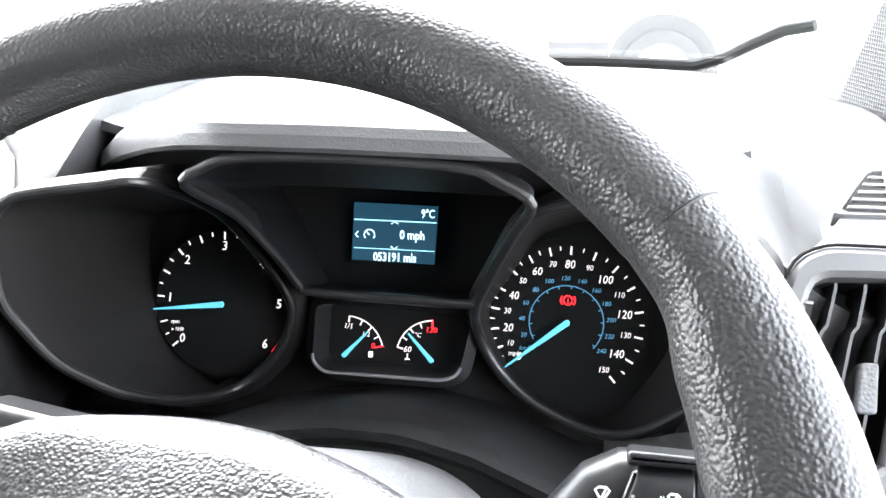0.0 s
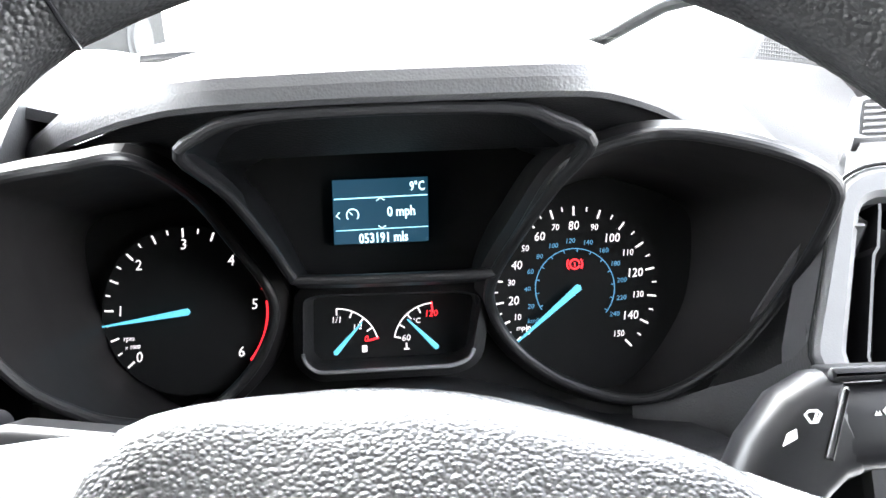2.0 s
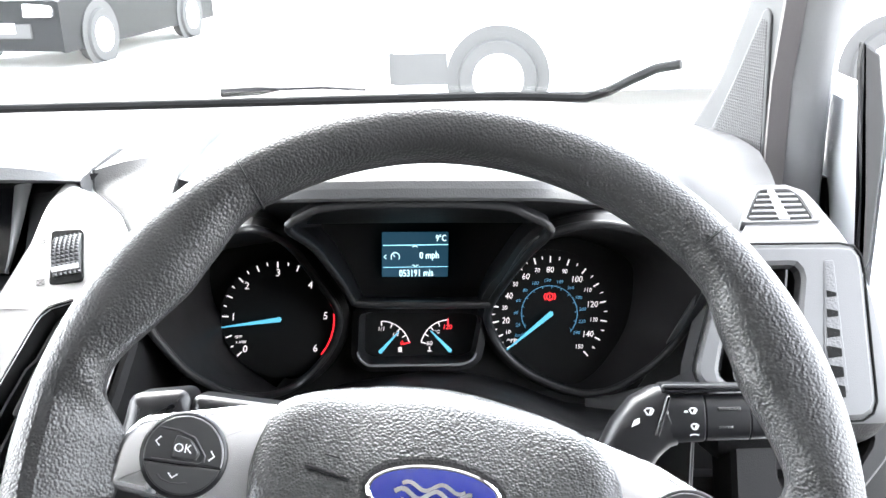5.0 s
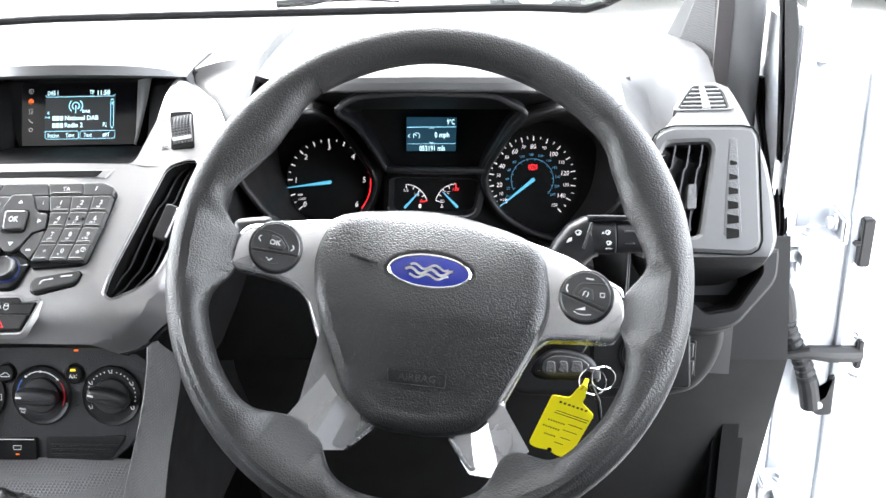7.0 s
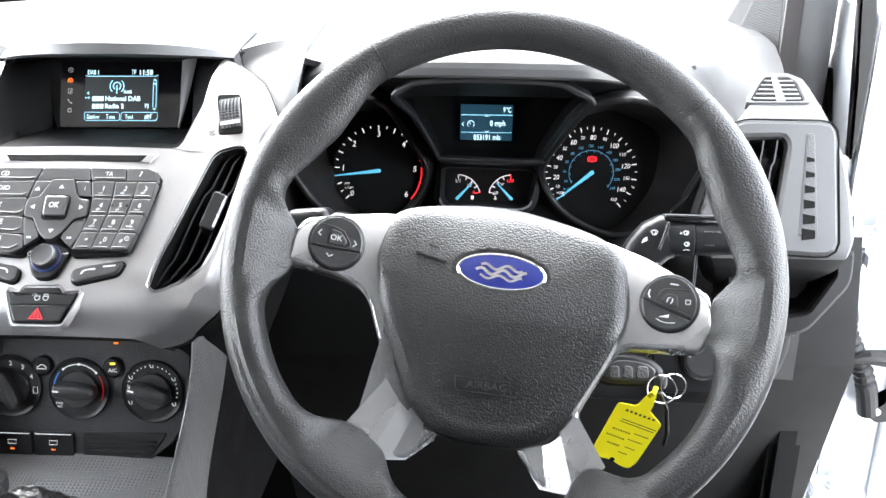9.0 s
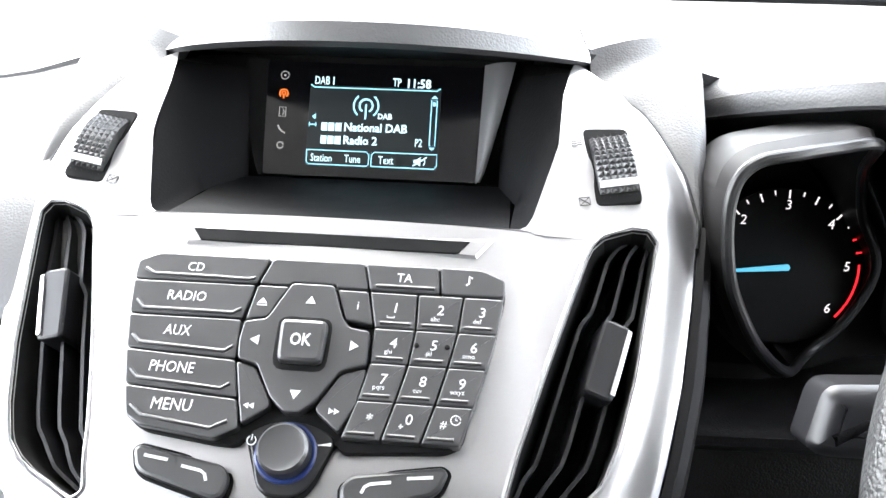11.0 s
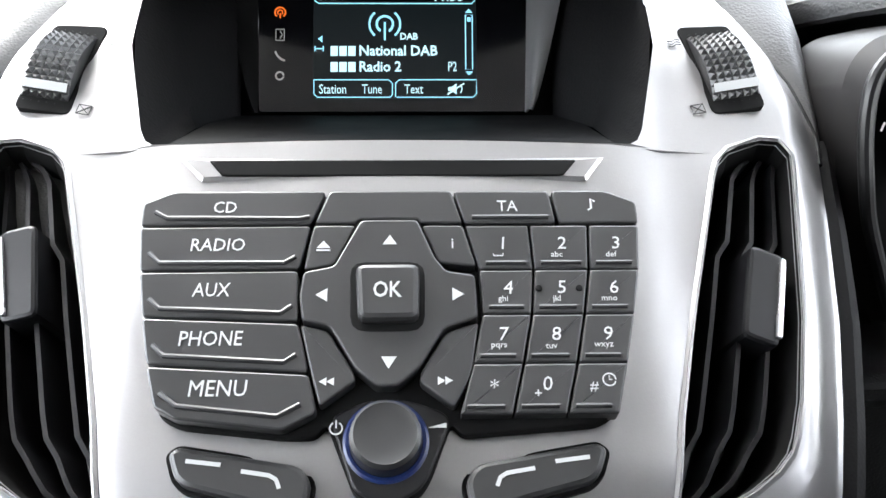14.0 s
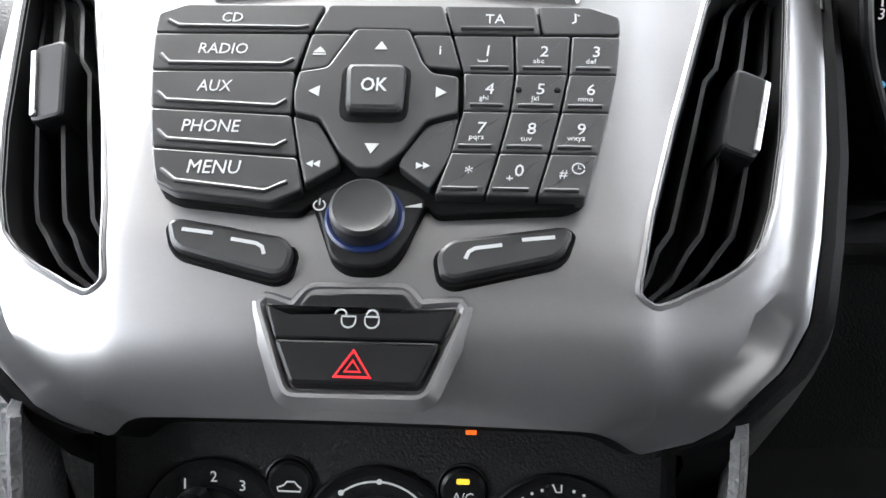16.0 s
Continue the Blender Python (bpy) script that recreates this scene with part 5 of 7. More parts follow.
def spoke_trim(points, side, near, far):
    """A bright spoke that dips from the rim towards the hub and the foot and rolls away along its upper edge."""
    bm = soft_slab(points, -0.024, 0.0, 0.004, 0.0045)
    along = (Vector((*far, 0)) - Vector((*near, 0))) / 1000
    low = Vector((along.y, -along.x, 0)).normalized()
    if low.y > 0:
        low = -low
    start = Vector((*near, 0)) / 1000
    bmesh.ops.triangulate(bm, faces=bm.faces[:])
    for d in (0.002, 0.004, 0.007, 0.010, 0.014, 0.019, 0.025):
        bmesh.ops.bisect_plane(bm, geom=bm.verts[:] + bm.edges[:] + bm.faces[:], plane_co=start + low * d, plane_no=low)
    for v in bm.verts:
        d = (Vector((v.co.x, v.co.y, 0)) - start).dot(low)
        roll = max(0.0, 1 - d / 0.024) ** 2 * 0.008
        v.co.z += -0.0368 + 0.22 * side * v.co.x + 0.0701 * v.co.y - roll
    part("spoke_trim", bm, SATIN, wheel, "satin silver spoke trim")


spoke_trim(LSP, -1, (-66, 38.5), (-138, 22.5))
spoke_trim(RSP[::-1], 1, (67, 38.5), (140, 7))


def facet(text):
    """A thin plate whose corners carry their own heights."""
    top = mm3(text)
    part("lower_facet", stack([[p + Vector((0, 0, -0.006)) for p in top], top]), SATIN, wheel, flat=True)


facet("64.9,-84.8,-26.5 86.5,-114.5,-26 69.1,-136.1,-26.7 54.6,-96.9,-27.6")
facet("54.6,-96.9,-27.6 69.1,-136.1,-26.7 46.3,-135.6,-37.5 29.7,-115.4,-43.8")
facet("-87.7,-111.5,-25.9 -65.4,-78.6,-26.5 -53,-93.8,-28.3 -70.1,-133.5,-26.8")
facet("-70.1,-133.5,-26.8 -53,-93.8,-28.3 -28.4,-113.8,-44.6 -45.9,-130.4,-37.9")

# airbag cover
PADO = smooth_loop([Vector((*p, 0)) for p in mm("-77.1,34.6 -54.7,43.9 -30.2,49.1 -9.7,50.6 11.8,49.6 44.5,42.9 71.1,32.5 84.4,20.2 88.4,2.8 89,-19.6 81.3,-43.9 71.1,-66.3 60.8,-86.8 47.5,-104.2 33.1,-110.4 13.5,-113.4 -10.1,-113.4 -26.5,-110.4 -38.8,-102.1 -49,-90.9 -61.1,-66.3 -74.2,-38.8 -83.1,-7.4 -84.1,19.2")], 3)
for p in PADO:
    p.y += 0.085 * max(0.0, p.y)
c0 = Vector((3, -34, 0)) / 1000


def pad_z(p):
    return -0.006 + 0.21 * min(0, p.y + 0.03) - 4.8 * max(0, p.y + 0.03) ** 2 * (1 - 0.35 * smooth((abs(p.x) - 0.035) / 0.04)) - 0.5 * (p.x - 0.003) ** 2


rings = []
for s, dz, mode in ((0.985, -0.026, 0), (1.0, -0.016, 0), (1.0, -0.0085, 0), (0.992, -0.0045, 0), (0.972, -0.0018, 0), (0.94, -0.0002, 0), (0.88, 0.0012, 0), (0.85, 0.0010, 0), (0.82, 0.0003, 0), (0.79, 0.0001, 0), (0.6, 0.0006, 0), (0.4, 0.001, 0), (0.2, 0.0012, 0), (0.05, 0.0012, 0)):
    row = []
    for p in PADO:
        q = c0 + (p - c0) * s
        low = smooth((-0.005 - q.y) / 0.03)
        groove = dz if s > 0.85 or s < 0.70 else (dz * low + 0.0011 * (1 - low))
        row.append((q.x, q.y, pad_z(q) + groove))
    rings.append(row)
cover = part("airbag_cover", stack(rings), COVER, wheel, "grained black airbag cover")


def on_pad(x, y, dz=0.0):
    return pad_z(Vector((x, y, 0))) + 0.0012 + dz


badge = part("badge", stack([[(0.0021 + a * math.cos(t), 0.0008 + b * math.sin(t), on_pad(0.0025, 0.0005, z)) for t in steps(0, 2 * math.pi, 48)[:-1]] for a, b, z in ((0.034, 0.0165, -0.003), (0.0338, 0.0163, 0.0006), (0.0325, 0.0150, 0.0008), (0.0305, 0.0130, 0.0002))]), LEATHER, cover)
part("badge_ring", stack([[(0.0021 + a * math.cos(t), 0.0008 + b * math.sin(t), on_pad(0.0025, 0.0005, z)) for t in steps(0, 2 * math.pi, 48)[:-1]] for a, b, z in ((0.0302, 0.0127, 0.0002), (0.0300, 0.0125, 0.0024), (0.0290, 0.0115, 0.0030), (0.0276, 0.0104, 0.0024))]), CHROME, badge, "bright chrome ring")
part("badge_oval", stack([[(0.0021 + a * math.cos(t), 0.0008 + b * math.sin(t), on_pad(0.0025, 0.0005, z)) for t in steps(0, 2 * math.pi, 48)[:-1]] for a, b, z in ((0.0280, 0.0107, 0.001), (0.0280, 0.0107, 0.0028), (0.02, 0.007, 0.0034), (0.001, 0.0005, 0.0036))]), BLUE, badge, "deep blue enamel oval")
bz = on_pad(0.0025, 0.0005, 0.0034)
for k, (y0, a, w) in enumerate(((2.6, 1.6, 0.0017), (-0.8, 1.9, 0.0020), (-4.2, 1.4, 0.0016))):
    part("badge_wave", stroke([(0.0021 + x, 0.0008 + (y0 + a * math.sin(x * 420 + k)) / 1000) for x in steps(-0.017 + 0.003 * abs(k - 1), 0.017 - 0.003 * abs(k - 1), 24)], w, bz, bz + 0.0005), CHROME, badge, "plain raised silver wave")
tag = part("moulded_label", stroke(mm("-18.7,-70.5 23,-69.8 23,-79 -17.6,-79.4"), 0.0008, on_pad(0, -0.075, -0.0012), on_pad(0, -0.075, 0.0012), True), BLACK, cover)
letters("text", "AIRBAG", 0.0072, 0.0026, -0.0747, on_pad(0, -0.075, 0.0012), KEYCAP, cover, squeeze=1.08, turn=1)
for x0, x1, y0, y1 in ((-57, -36, 7.5, 3.4), (46, 67, -0.5, -2.0)):
    part("moulded_line", stroke([(x0 / 1000, y0 / 1000), (x1 / 1000, y1 / 1000)], 0.0011, on_pad(0.05, 0, -0.003), on_pad(0.05, 0.002, -0.0001)), BLACK, cover)
    part("horn_mark", stroke([((x0 + 8) / 1000, (y0 + 6) / 1000), ((x0 + 15) / 1000, (y0 + 5) / 1000)], 0.0007, on_pad(0.05, 0, -0.003), on_pad(0.05, 0.008, 0.0)), BLACK, cover)


def button_pod(cx, cy, kind):
    side = 1 if cx > 0 else -1
    seat = pose(cx, cy, -0.0368 + 0.22 * abs(cx) + 0.0701 * cy, 4, -12.4 * side, 0)
    pod = part("button_pod", lathe([(0.0196, -0.004), (0.0196, 0.0010), (0.0188, 0.0020), (0.0180, 0.0024), (0.0, 0.0026)], 40), BLACK, wheel, m=seat)
    swing = 0 if kind == "ok" else -20
    upper = [polar(0, 0, 0.0176, a) for a in steps(-13, 193, 24)]
    lower = [polar(0, 0, 0.0176, a) for a in steps(-165, -15, 18)]
    key_a = part("button", plate(upper, 0.002, 0.0040, 0, 0.0008), KEYCAP, pod, m=pose(0, 0, 0, 0, 0, swing))
    part("button", plate(lower, 0.002, 0.0036, 0, 0.0008), KEYCAP, pod, m=pose(0, 0, 0, 0, 0, swing))
    if kind == "ok":
        key_c = part("button", plate(mm("-4.8,8.6 2.2,7.4 7.4,1.6 5.4,-2.2 -5.6,-1.8"), 0.003, 0.0054, 0.0015, 0.0010), KEYCAP, pod)
        part("ridge", tube([Vector((x, y, 0.0040)) for x, y in mm("-12,11 -4,10.4 3.6,8.0 9.3,0.6 9.0,-2.0 7.0,-3.3 -14,-3.2")], 0.0006, 8), KEYCAP, key_a)
        letters("legend", "OK", 0.0056, -0.0006, 0.0030, 0.0055, LEGEND, key_c)
        for pts in ("-11.2,7 -13.2,4.8 -11.2,2.8", "11.6,3.2 13.4,1 11.2,-1.2", "-5.4,-8.4 -3.4,-10.4 -1.2,-8.6"):
            part("arrow", stroke(mm(pts), 0.0007, 0.0036, 0.0042), LEGEND, pod)
        part("ridge", tube([Vector((x, y, 0.0036)) for x, y in mm("-10,-9.6 -8,-11.4 -4,-12.6 0,-12.6 3.4,-11.8")], 0.0004, 6), KEYCAP, pod)
    else:
        key_c = part("button", plate(mm("-1.2,6.6 5.0,5.2 6.0,-2.4 0.2,-2.8 -6.0,1.6"), 0.003, 0.0054, 0.0015, 0.0010), KEYCAP, pod)
        part("ridge", tube([Vector((x, y, 0.0040)) for x, y in mm("13.4,9 9.8,9.4 -3.0,9.0 -5.4,7.4 -9,1.6 -8.6,0.2 14.4,-7.6")], 0.0006, 8), KEYCAP, key_a, m=pose(0, 0, 0, 0, 0, -swing))
        for pts in ("-1.6,0.4 -0.6,3.4 0.8,3.4", "1.0,-0.4 2.2,1.4 2.0,3.2"):
            part("voice_mark", stroke(mm(pts), 0.0006, 0.0054, 0.0056), LEGEND, key_c)
        part("phone_mark", stroke(mm("-13.0,8.0 -13.8,5 -12.6,2.4"), 0.0010, 0.0038, 0.0042), LEGEND, pod)
        part("media_mark", stroke(mm("10.4,3.2 13.4,3.2 13.4,0.4 10.4,0.4"), 0.0006, 0.0038, 0.0042, True), LEGEND, pod)
        part("volume_mark", plate(mm("-6.2,-9.6 0.6,-9.6 0.6,-7.2"), 0.0034, 0.0040, 0, 0.0001), LEGEND, pod)
        part("volume_mark", stroke(mm("-7.4,-10.8 -4,-12.4 0,-13 5,-12.4"), 0.0005, 0.0034, 0.0039), LEGEND, pod)
        part("mode_mark", stroke(mm("-0.5,12.8 5,12.4"), 0.0008, 0.0038, 0.0042), LEGEND, pod)


button_pod(-0.1125, 0.0062, "ok")
button_pod(0.1142, -0.0040, "voice")
part("hub_core", lathe([(0.060, -0.085), (0.062, -0.055), (0.056, -0.044), (0, -0.044)], 32), BLACK, wheel, m=pose(0.003, -0.03, 0))

# ---- steering column ----
AX = frame_at((0.3654, 0.3631, 1.2173), 38)
column = thing("steering_column_cowl", AX, "dark plastic steering column cowl", "column cowl")


def cowl(u, t):
    """Upper cowl: a flattened dome that runs from behind the wheel to the gauges."""
    a = radians(-118 + 236 * u)
    back = lerp_table([(0, 0.0), (0.06, 0.003), (0.14, 0.010), (0.25, 0.022), (1, 0.16)], t)
    lip = lerp_table([(0, 0.90), (0.06, 0.965), (0.14, 1.0), (0.25, 1.01), (1, 1.02)], t)
    x, y = math.sin(a), math.cos(a)
    return (0.078 * lip * (abs(x) ** 0.85) * (1 if x > 0 else -1), 0.003 + (0.047 if y > 0 else 0.075) * lip * y + 0.10 * back * max(0, y), -0.046 - back)


part("upper_cowl", sheet(cowl, steps(0, 1, 48), [0, 0.03, 0.06, 0.1, 0.14, 0.19, 0.25, 0.4, 0.6, 0.8, 1.0], 0.002), MID, column)
part("lower_cowl", lathe([(0.058, -0.22), (0.062, -0.10), (0.060, -0.055), (0.050, -0.05), (0, -0.05)], 36), DARK, column, m=pose(0, -0.018, 0))

# ---- heater panel ----
CF = frame_at((0, 0.4770, 1.0545), 20)
heater = thing("heater_panel", CF, "matt black heater control panel with three knobs", "heater controls")
part("panel", plate(mm("-106,30 106,30 100,-20 92,-44 78,-64 52,-84 -52,-84 -78,-64 -92,-44 -100,-20"), -0.02, -0.0005, 0.006, 0.001), material("heater_plastic", (0.018, 0.018, 0.019), 0.5, grain=0.5, grain_size=0.0011, spread=0.2), heater)
# black strips at both edges stand in for the deep shadow there
part("recess_shade", sheet(lambda z, y: (-0.104 + 0.02 * max(0, -y - 0.02), y, z), steps(-0.01, 0.012, 3), steps(-0.08, 0.028, 6), 0.003), VOID, heater)
part("recess_shade", sheet(lambda z, y: (0.104 - 0.02 * max(0, -y - 0.02), y, z), steps(-0.01, 0.012, 3), steps(-0.08, 0.028, 6), 0.003), VOID, heater)


def heater_knob(cx, cy, turn, kind):
    k = part("control_knob", lathe([(0.0275, -0.002), (0.0275, 0.0012), (0.0268, 0.0020), (0.0255, 0.0016), (0.0170, 0.0004), (0.0170, 0.0004), (0, 0.0004)], 48), BLACK, heater, m=pose(cx, cy, 0))
    part("knob_ring", lathe([(0.0278, 0.0), (0.0278, 0.0014), (0.0270, 0.0022), (0.0264, 0.0014)], 48), DARK, k)
    part("knob_base", lathe([(0.0165, 0), (0.0165, 0.0030), (0.0155, 0.0040), (0, 0.0042)], 40), KEYCAP, k)
    g = part("grip", soft_slab(mm("-18.5,3.2 -16.5,6.4 0,7.4 16,6.0 19.5,1.5 19.5,-1.5 16,-6.0 0,-7.4 -16.5,-6.4 -18.5,-3.2"), 0.003, 0.0165, 0.003, 0.0045), KEYCAP, k)
    g.matrix_basis = pose(0, 0, 0, 0, 0, turn)
    part("pointer", plate(mm("-16.4,-0.8 -11,-0.8 -11,0.8 -16.4,0.8"), 0.0164, 0.0168, 0.0003, 0.0001), LEGEND, g, "white pointer line")
    z = 0.0016
    if kind == "fan":
        for i, a in enumerate((152, 122, 90, 58, 26)):
            letters("numeral", str(i), 0.0058, *polar(0, 0, 0.0205, a), z, LEGEND, k)
        part("rear_mark", stroke([(x + 0.0218, y - 0.003) for x, y in mm("-2,-2.6 2,-2.6 2,2.6 -2,2.6")], 0.0005, z, z + 0.0002, True), LEGEND, k)
    elif kind == "heat":
        part("white_arc", stroke(arc(0, 0, 0.0218, 128, 42, 16), 0.0007, z, z + 0.0002), LEGEND, k)
        for a in (128, 88, 42):
            part("arc_dot", lathe([(0.0011, 0), (0.0011, 0.0002), (0, 0.0002)], 10), LEGEND, k, m=pose(*polar(0, 0, 0.0218, a), z))
        part("blue_arc", stroke(arc(0, 0, 0.0222, 140, 196, 10), 0.0008, z, z + 0.0002), glow("cold_blue", (0.05, 0.22, 0.8), 0.5), k, "blue cold arc")
        part("red_arc", stroke(arc(0, 0, 0.0222, 32, -26, 10), 0.0008, z, z + 0.0002), glow("hot_red", (0.5, 0.01, 0.02), 0.4), k, "dim red hot arc")
        letters("text", "MAX", 0.0030, *polar(0, 0, 0.0218, 216), z, LEGEND, k)
        letters("text", "A/C", 0.0030, -0.0176, -0.0158, z, LEGEND, k)
    else:
        for a in (75, 65, 55, 45, 18, 8, -2, -12, 105, 115, 125, 135, 158, 168, 178, 188):
            part("dot", lathe([(0.0006, 0), (0.0006, 0.0002), (0, 0.0002)], 8), LEGEND, k, m=pose(*polar(0, 0, 0.0222, a), z))
        for a in (90, 30, -30, 148, 208):
            x, y = polar(0, 0, 0.0222, a)
            part("airflow_mark", stroke([(x - 0.002, y + 0.0016), (x - 0.0006, y - 0.0012), (x + 0.0012, y - 0.0012), (x + 0.0012, y + 0.0016)], 0.0006, z, z + 0.0002), LEGEND, k)
    return k


heater_knob(-0.063, -0.0145, -62, "fan")
heater_knob(-0.002, -0.0155, -4, "heat")
heater_knob(0.064, -0.0160, -14, "air")
for cx, cy, kind in ((-0.0345, 0.0046, "car"), (0.0295, 0.0042, "ac")):
    well = part("round_button", lathe([(0.0098, -0.002), (0.0098, 0.0006), (0.0092, 0.0008), (0.0086, -0.0004), (0.0082, 0.0016), (0.0070, 0.0024), (0, 0.0026)], 32), BLACK, heater, m=pose(cx, cy, 0))
    if kind == "ac":
        part("lamp", plate(mm("-2.4,2.6 2.4,2.6 2.4,4.6 -2.4,4.6"), 0.0022, 0.0029, 0.0006, 0.0002), YELLOW_LAMP, well, "lit yellow lamp")
        letters("legend", "A/C", 0.0048, 0, -0.0022, 0.0027, LEGEND, well)
    else:
        part("car_mark", stroke(mm("-4,-2.8 -4.4,-1.4 -2,-0.6 -0.8,0.8 2,0.8 3.4,-0.8 4.4,-1.4 4.2,-2.8"), 0.0006, 0.0026, 0.0028, True), LEGEND, well)
for x0, x1 in ((-82, -46), (-45, -8)):
    b = part("screen_button", plate(mm(f"{x0},-55 {x1},-55 {x1},-76 {x0 + (5 if x0 < -50 else 0)},-76"), -0.002, 0.0022, 0.002, 0.001), BLACK, heater)
    part("edge_line", stroke(mm(f"{x0 + 2},-56.6 {x1 - 2},-56.6"), 0.0007, 0.0022, 0.0024), LEGEND, b)
    part("screen_mark", stroke([((x0 + x1) / 2000 + x, y) for x, y in mm("-3.4,-66 -4,-62.4 4,-62.4 3.4,-66")], 0.0005, 0.0022, 0.0024, True), LEGEND, b)
    part("lamp", plate([((x0 + x1) / 2000 + x, y) for x, y in mm("-1.8,-71 1.8,-71 1.8,-69.8 -1.8,-69.8")], 0.0021, 0.0025, 0, 0.0001), AMBER, b, "dim orange lamp")
gr = part("grille", plate(mm("0,-54 76,-53 70,-62 60,-76 0,-77"), -0.002, 0.0006, 0.003, 0.0006), DARK, heater)
for i, y in enumerate((-61, -65.4, -69.8)):
    part("louvre", plate(mm(f"5,{y} {67 - 3 * i},{y + 0.4} {66 - 3 * i},{y - 1.8} 5,{y - 2.2}"), 0.0004, 0.0016, 0.0004, 0.0005), BLACK, gr)
# orange reflection in the strip below the lip, drawn as a glowing plate
part("amber_reflection", plate(mm("30,24.6 34,24.6 34,26.2 30,26.2"), -0.001, 0.0002, 0.0003, 0.0001), AMBER, heater, "small orange reflection drawn as a glowing spot")

# ---- lower console: flared woven-texture sides and tunnel ----
lower = thing("lower_console", Matrix.Identity(4), "grey textured lower centre console round the heater panel", "console")
for s in (1, -1):
    def flank(t, w, s=s):
        z = 1.105 - 0.19 * t
        x = 0.117 - 0.032 * smooth(t * 1.05)
        return (s * (x + w * (0.012 + 0.014 * t)), 0.446 - 0.085 * t + 0.06 * w * w, z)
    part("flank", sheet(flank, steps(0, 1.3, 24), steps(0, 1, 6), 0.004), WEAVE, lower)

    def side_wall(t, d, s=s):
        p = flank(t, 1.0)
        return (s * (abs(p[0]) + 0.01 * d), p[1] + 0.32 * d, p[2])
    part("side_wall", sheet(side_wall, steps(0, 1.3, 16), steps(0, 1, 4), 0.004), UNDER, lower)
part("tunnel_top", sheet(lambda x, t: (x, 0.455 - 0.40 * t, 0.985 - 0.045 * t - 0.6 * x * x), steps(-0.086, 0.086, 14), steps(0, 1, 14), 0.004), WEAVE, lower)
for s in (1, -1):
    part("tunnel_side", sheet(lambda t, z, s=s: (s * (0.098 + 0.02 * z), 0.47 - 0.45 * t, 0.978 - 0.045 * t - 0.5 * z), steps(0, 1, 8), steps(0, 1, 6), 0.004), UNDER, lower)
gear = thing("gear_lever", Matrix.Translation((-0.030, 0.325, 0.965)), "gear lever with a silver capped knob and black gaiter", "gear lever")
part("gaiter", lathe([(0.062, -0.006), (0.060, 0.004), (0.050, 0.014), (0.044, 0.016), (0.034, 0.032), (0.030, 0.033), (0.018, 0.05), (0.012, 0.056)], 28), material("gaiter_leather", (0.012, 0.012, 0.012), 0.3, grain=0.8, grain_size=0.006), gear, m=pose(0.03, 0.03, 0))
part("stem", tube([(0.028, 0.028, 0.045), (0.012, 0.01, 0.075)], 0.007), BLACK, gear)
kb = part("knob", lathe([(0.012, 0.0), (0.020, 0.006), (0.025, 0.018), (0.0245, 0.028), (0.019, 0.035), (0, 0.037)], 32), LEATHER, gear, m=pose(0.006, 0.004, 0.058, -15, 0, 0))
part("cap", lathe([(0.0195, 0.0345), (0.017, 0.0372), (0.009, 0.0386), (0, 0.039)], 32), SATIN, kb, "satin silver cap")

# ---- driver's end of the dashboard ----
VF = frame_at((0.60, 0.61, 1.17), 30)


def resample(loop, n, c):
    """n points round c, at even angles, on a closed outline."""
    out = []
    for k in range(n):
        a = 2 * math.pi * k / n
        d = Vector((math.cos(a), math.sin(a)))
        best = 0
        for i in range(len(loop)):
            p, q = Vector(loop[i - 1]) - c, Vector(loop[i]) - c
            e = q - p
            den = d.x * e.y - d.y * e.x
            if abs(den) < 1e-12:
                continue
            t = (p.x * e.y - p.y * e.x) / den
            u = (p.x * d.y - p.y * d.x) / den
            if -1e-6 <= u <= 1 + 1e-6 and t > best:
                best = t
        out.append((c.x + d.x * best, c.y + d.y * best))
    return out


end = thing("dashboard_end_panel", VF, "grey end panel of the dashboard with a large vent", "dashboard panel")
vc = Vector((-0.012, 0.010))
po = resample(rounded(mm("-62,-20 -36,62 -22,69 54,68 60,60 60,-46 50,-53 -38,-48"), 0.008), 72, vc)
pi = resample(rounded(mm("-28,50 -22,54 14,55 18,48 4,-36 -20,-37 -46,-22"), 0.006), 72, vc)
part("fascia", stack([[(x, y, -0.03) for x, y in inset(po, -0.004)], [(x, y, -0.002) for x, y in po], [(x, y, 0.0005) for x, y in inset(po, 0.003)], [(x, y, 0.0005) for x, y in inset(pi, -0.003)], [(x, y, -0.002) for x, y in pi], [(x, y, -0.012) for x, y in inset(pi, 0.001)]], False, False), ENDP, end)
vent = part("vent", stack([[(x, y, -0.008) for x, y in pi], [(x, y, -0.045) for x, y in inset(pi, 0.003)]], False, True), VOID, end)
for k in (0.2, 0.5, 0.8):
    def fin(t, w, k=k):
        y = -0.030 + 0.082 * t
        x0, x1 = lerp_table([(-0.036, -0.030), (-0.022, -0.044), (0.05, -0.028)], y), lerp_table([(-0.036, 0.004), (0.05, 0.017)], y)
        return (x0 + (x1 - x0) * k + 0.002 * smooth((t - 0.7) / 0.05) - 0.003 * w, y, -0.006 - 0.022 * w)
    part("slat", sheet(fin, steps(0, 1, 24), steps(0, 1, 3), 0.0015), BLACK, vent)
part("slider", plate(mm("-8,-10 1,-10 2,14 -6,14"), -0.016, -0.001, 0.002, 0.001), MID, vent)
sl = part("demister_slot", plate(mm("33,57 40,57 42,-34 25,-35"), 0.0, 0.0012, 0.002, 0.0006), ENDP, end)
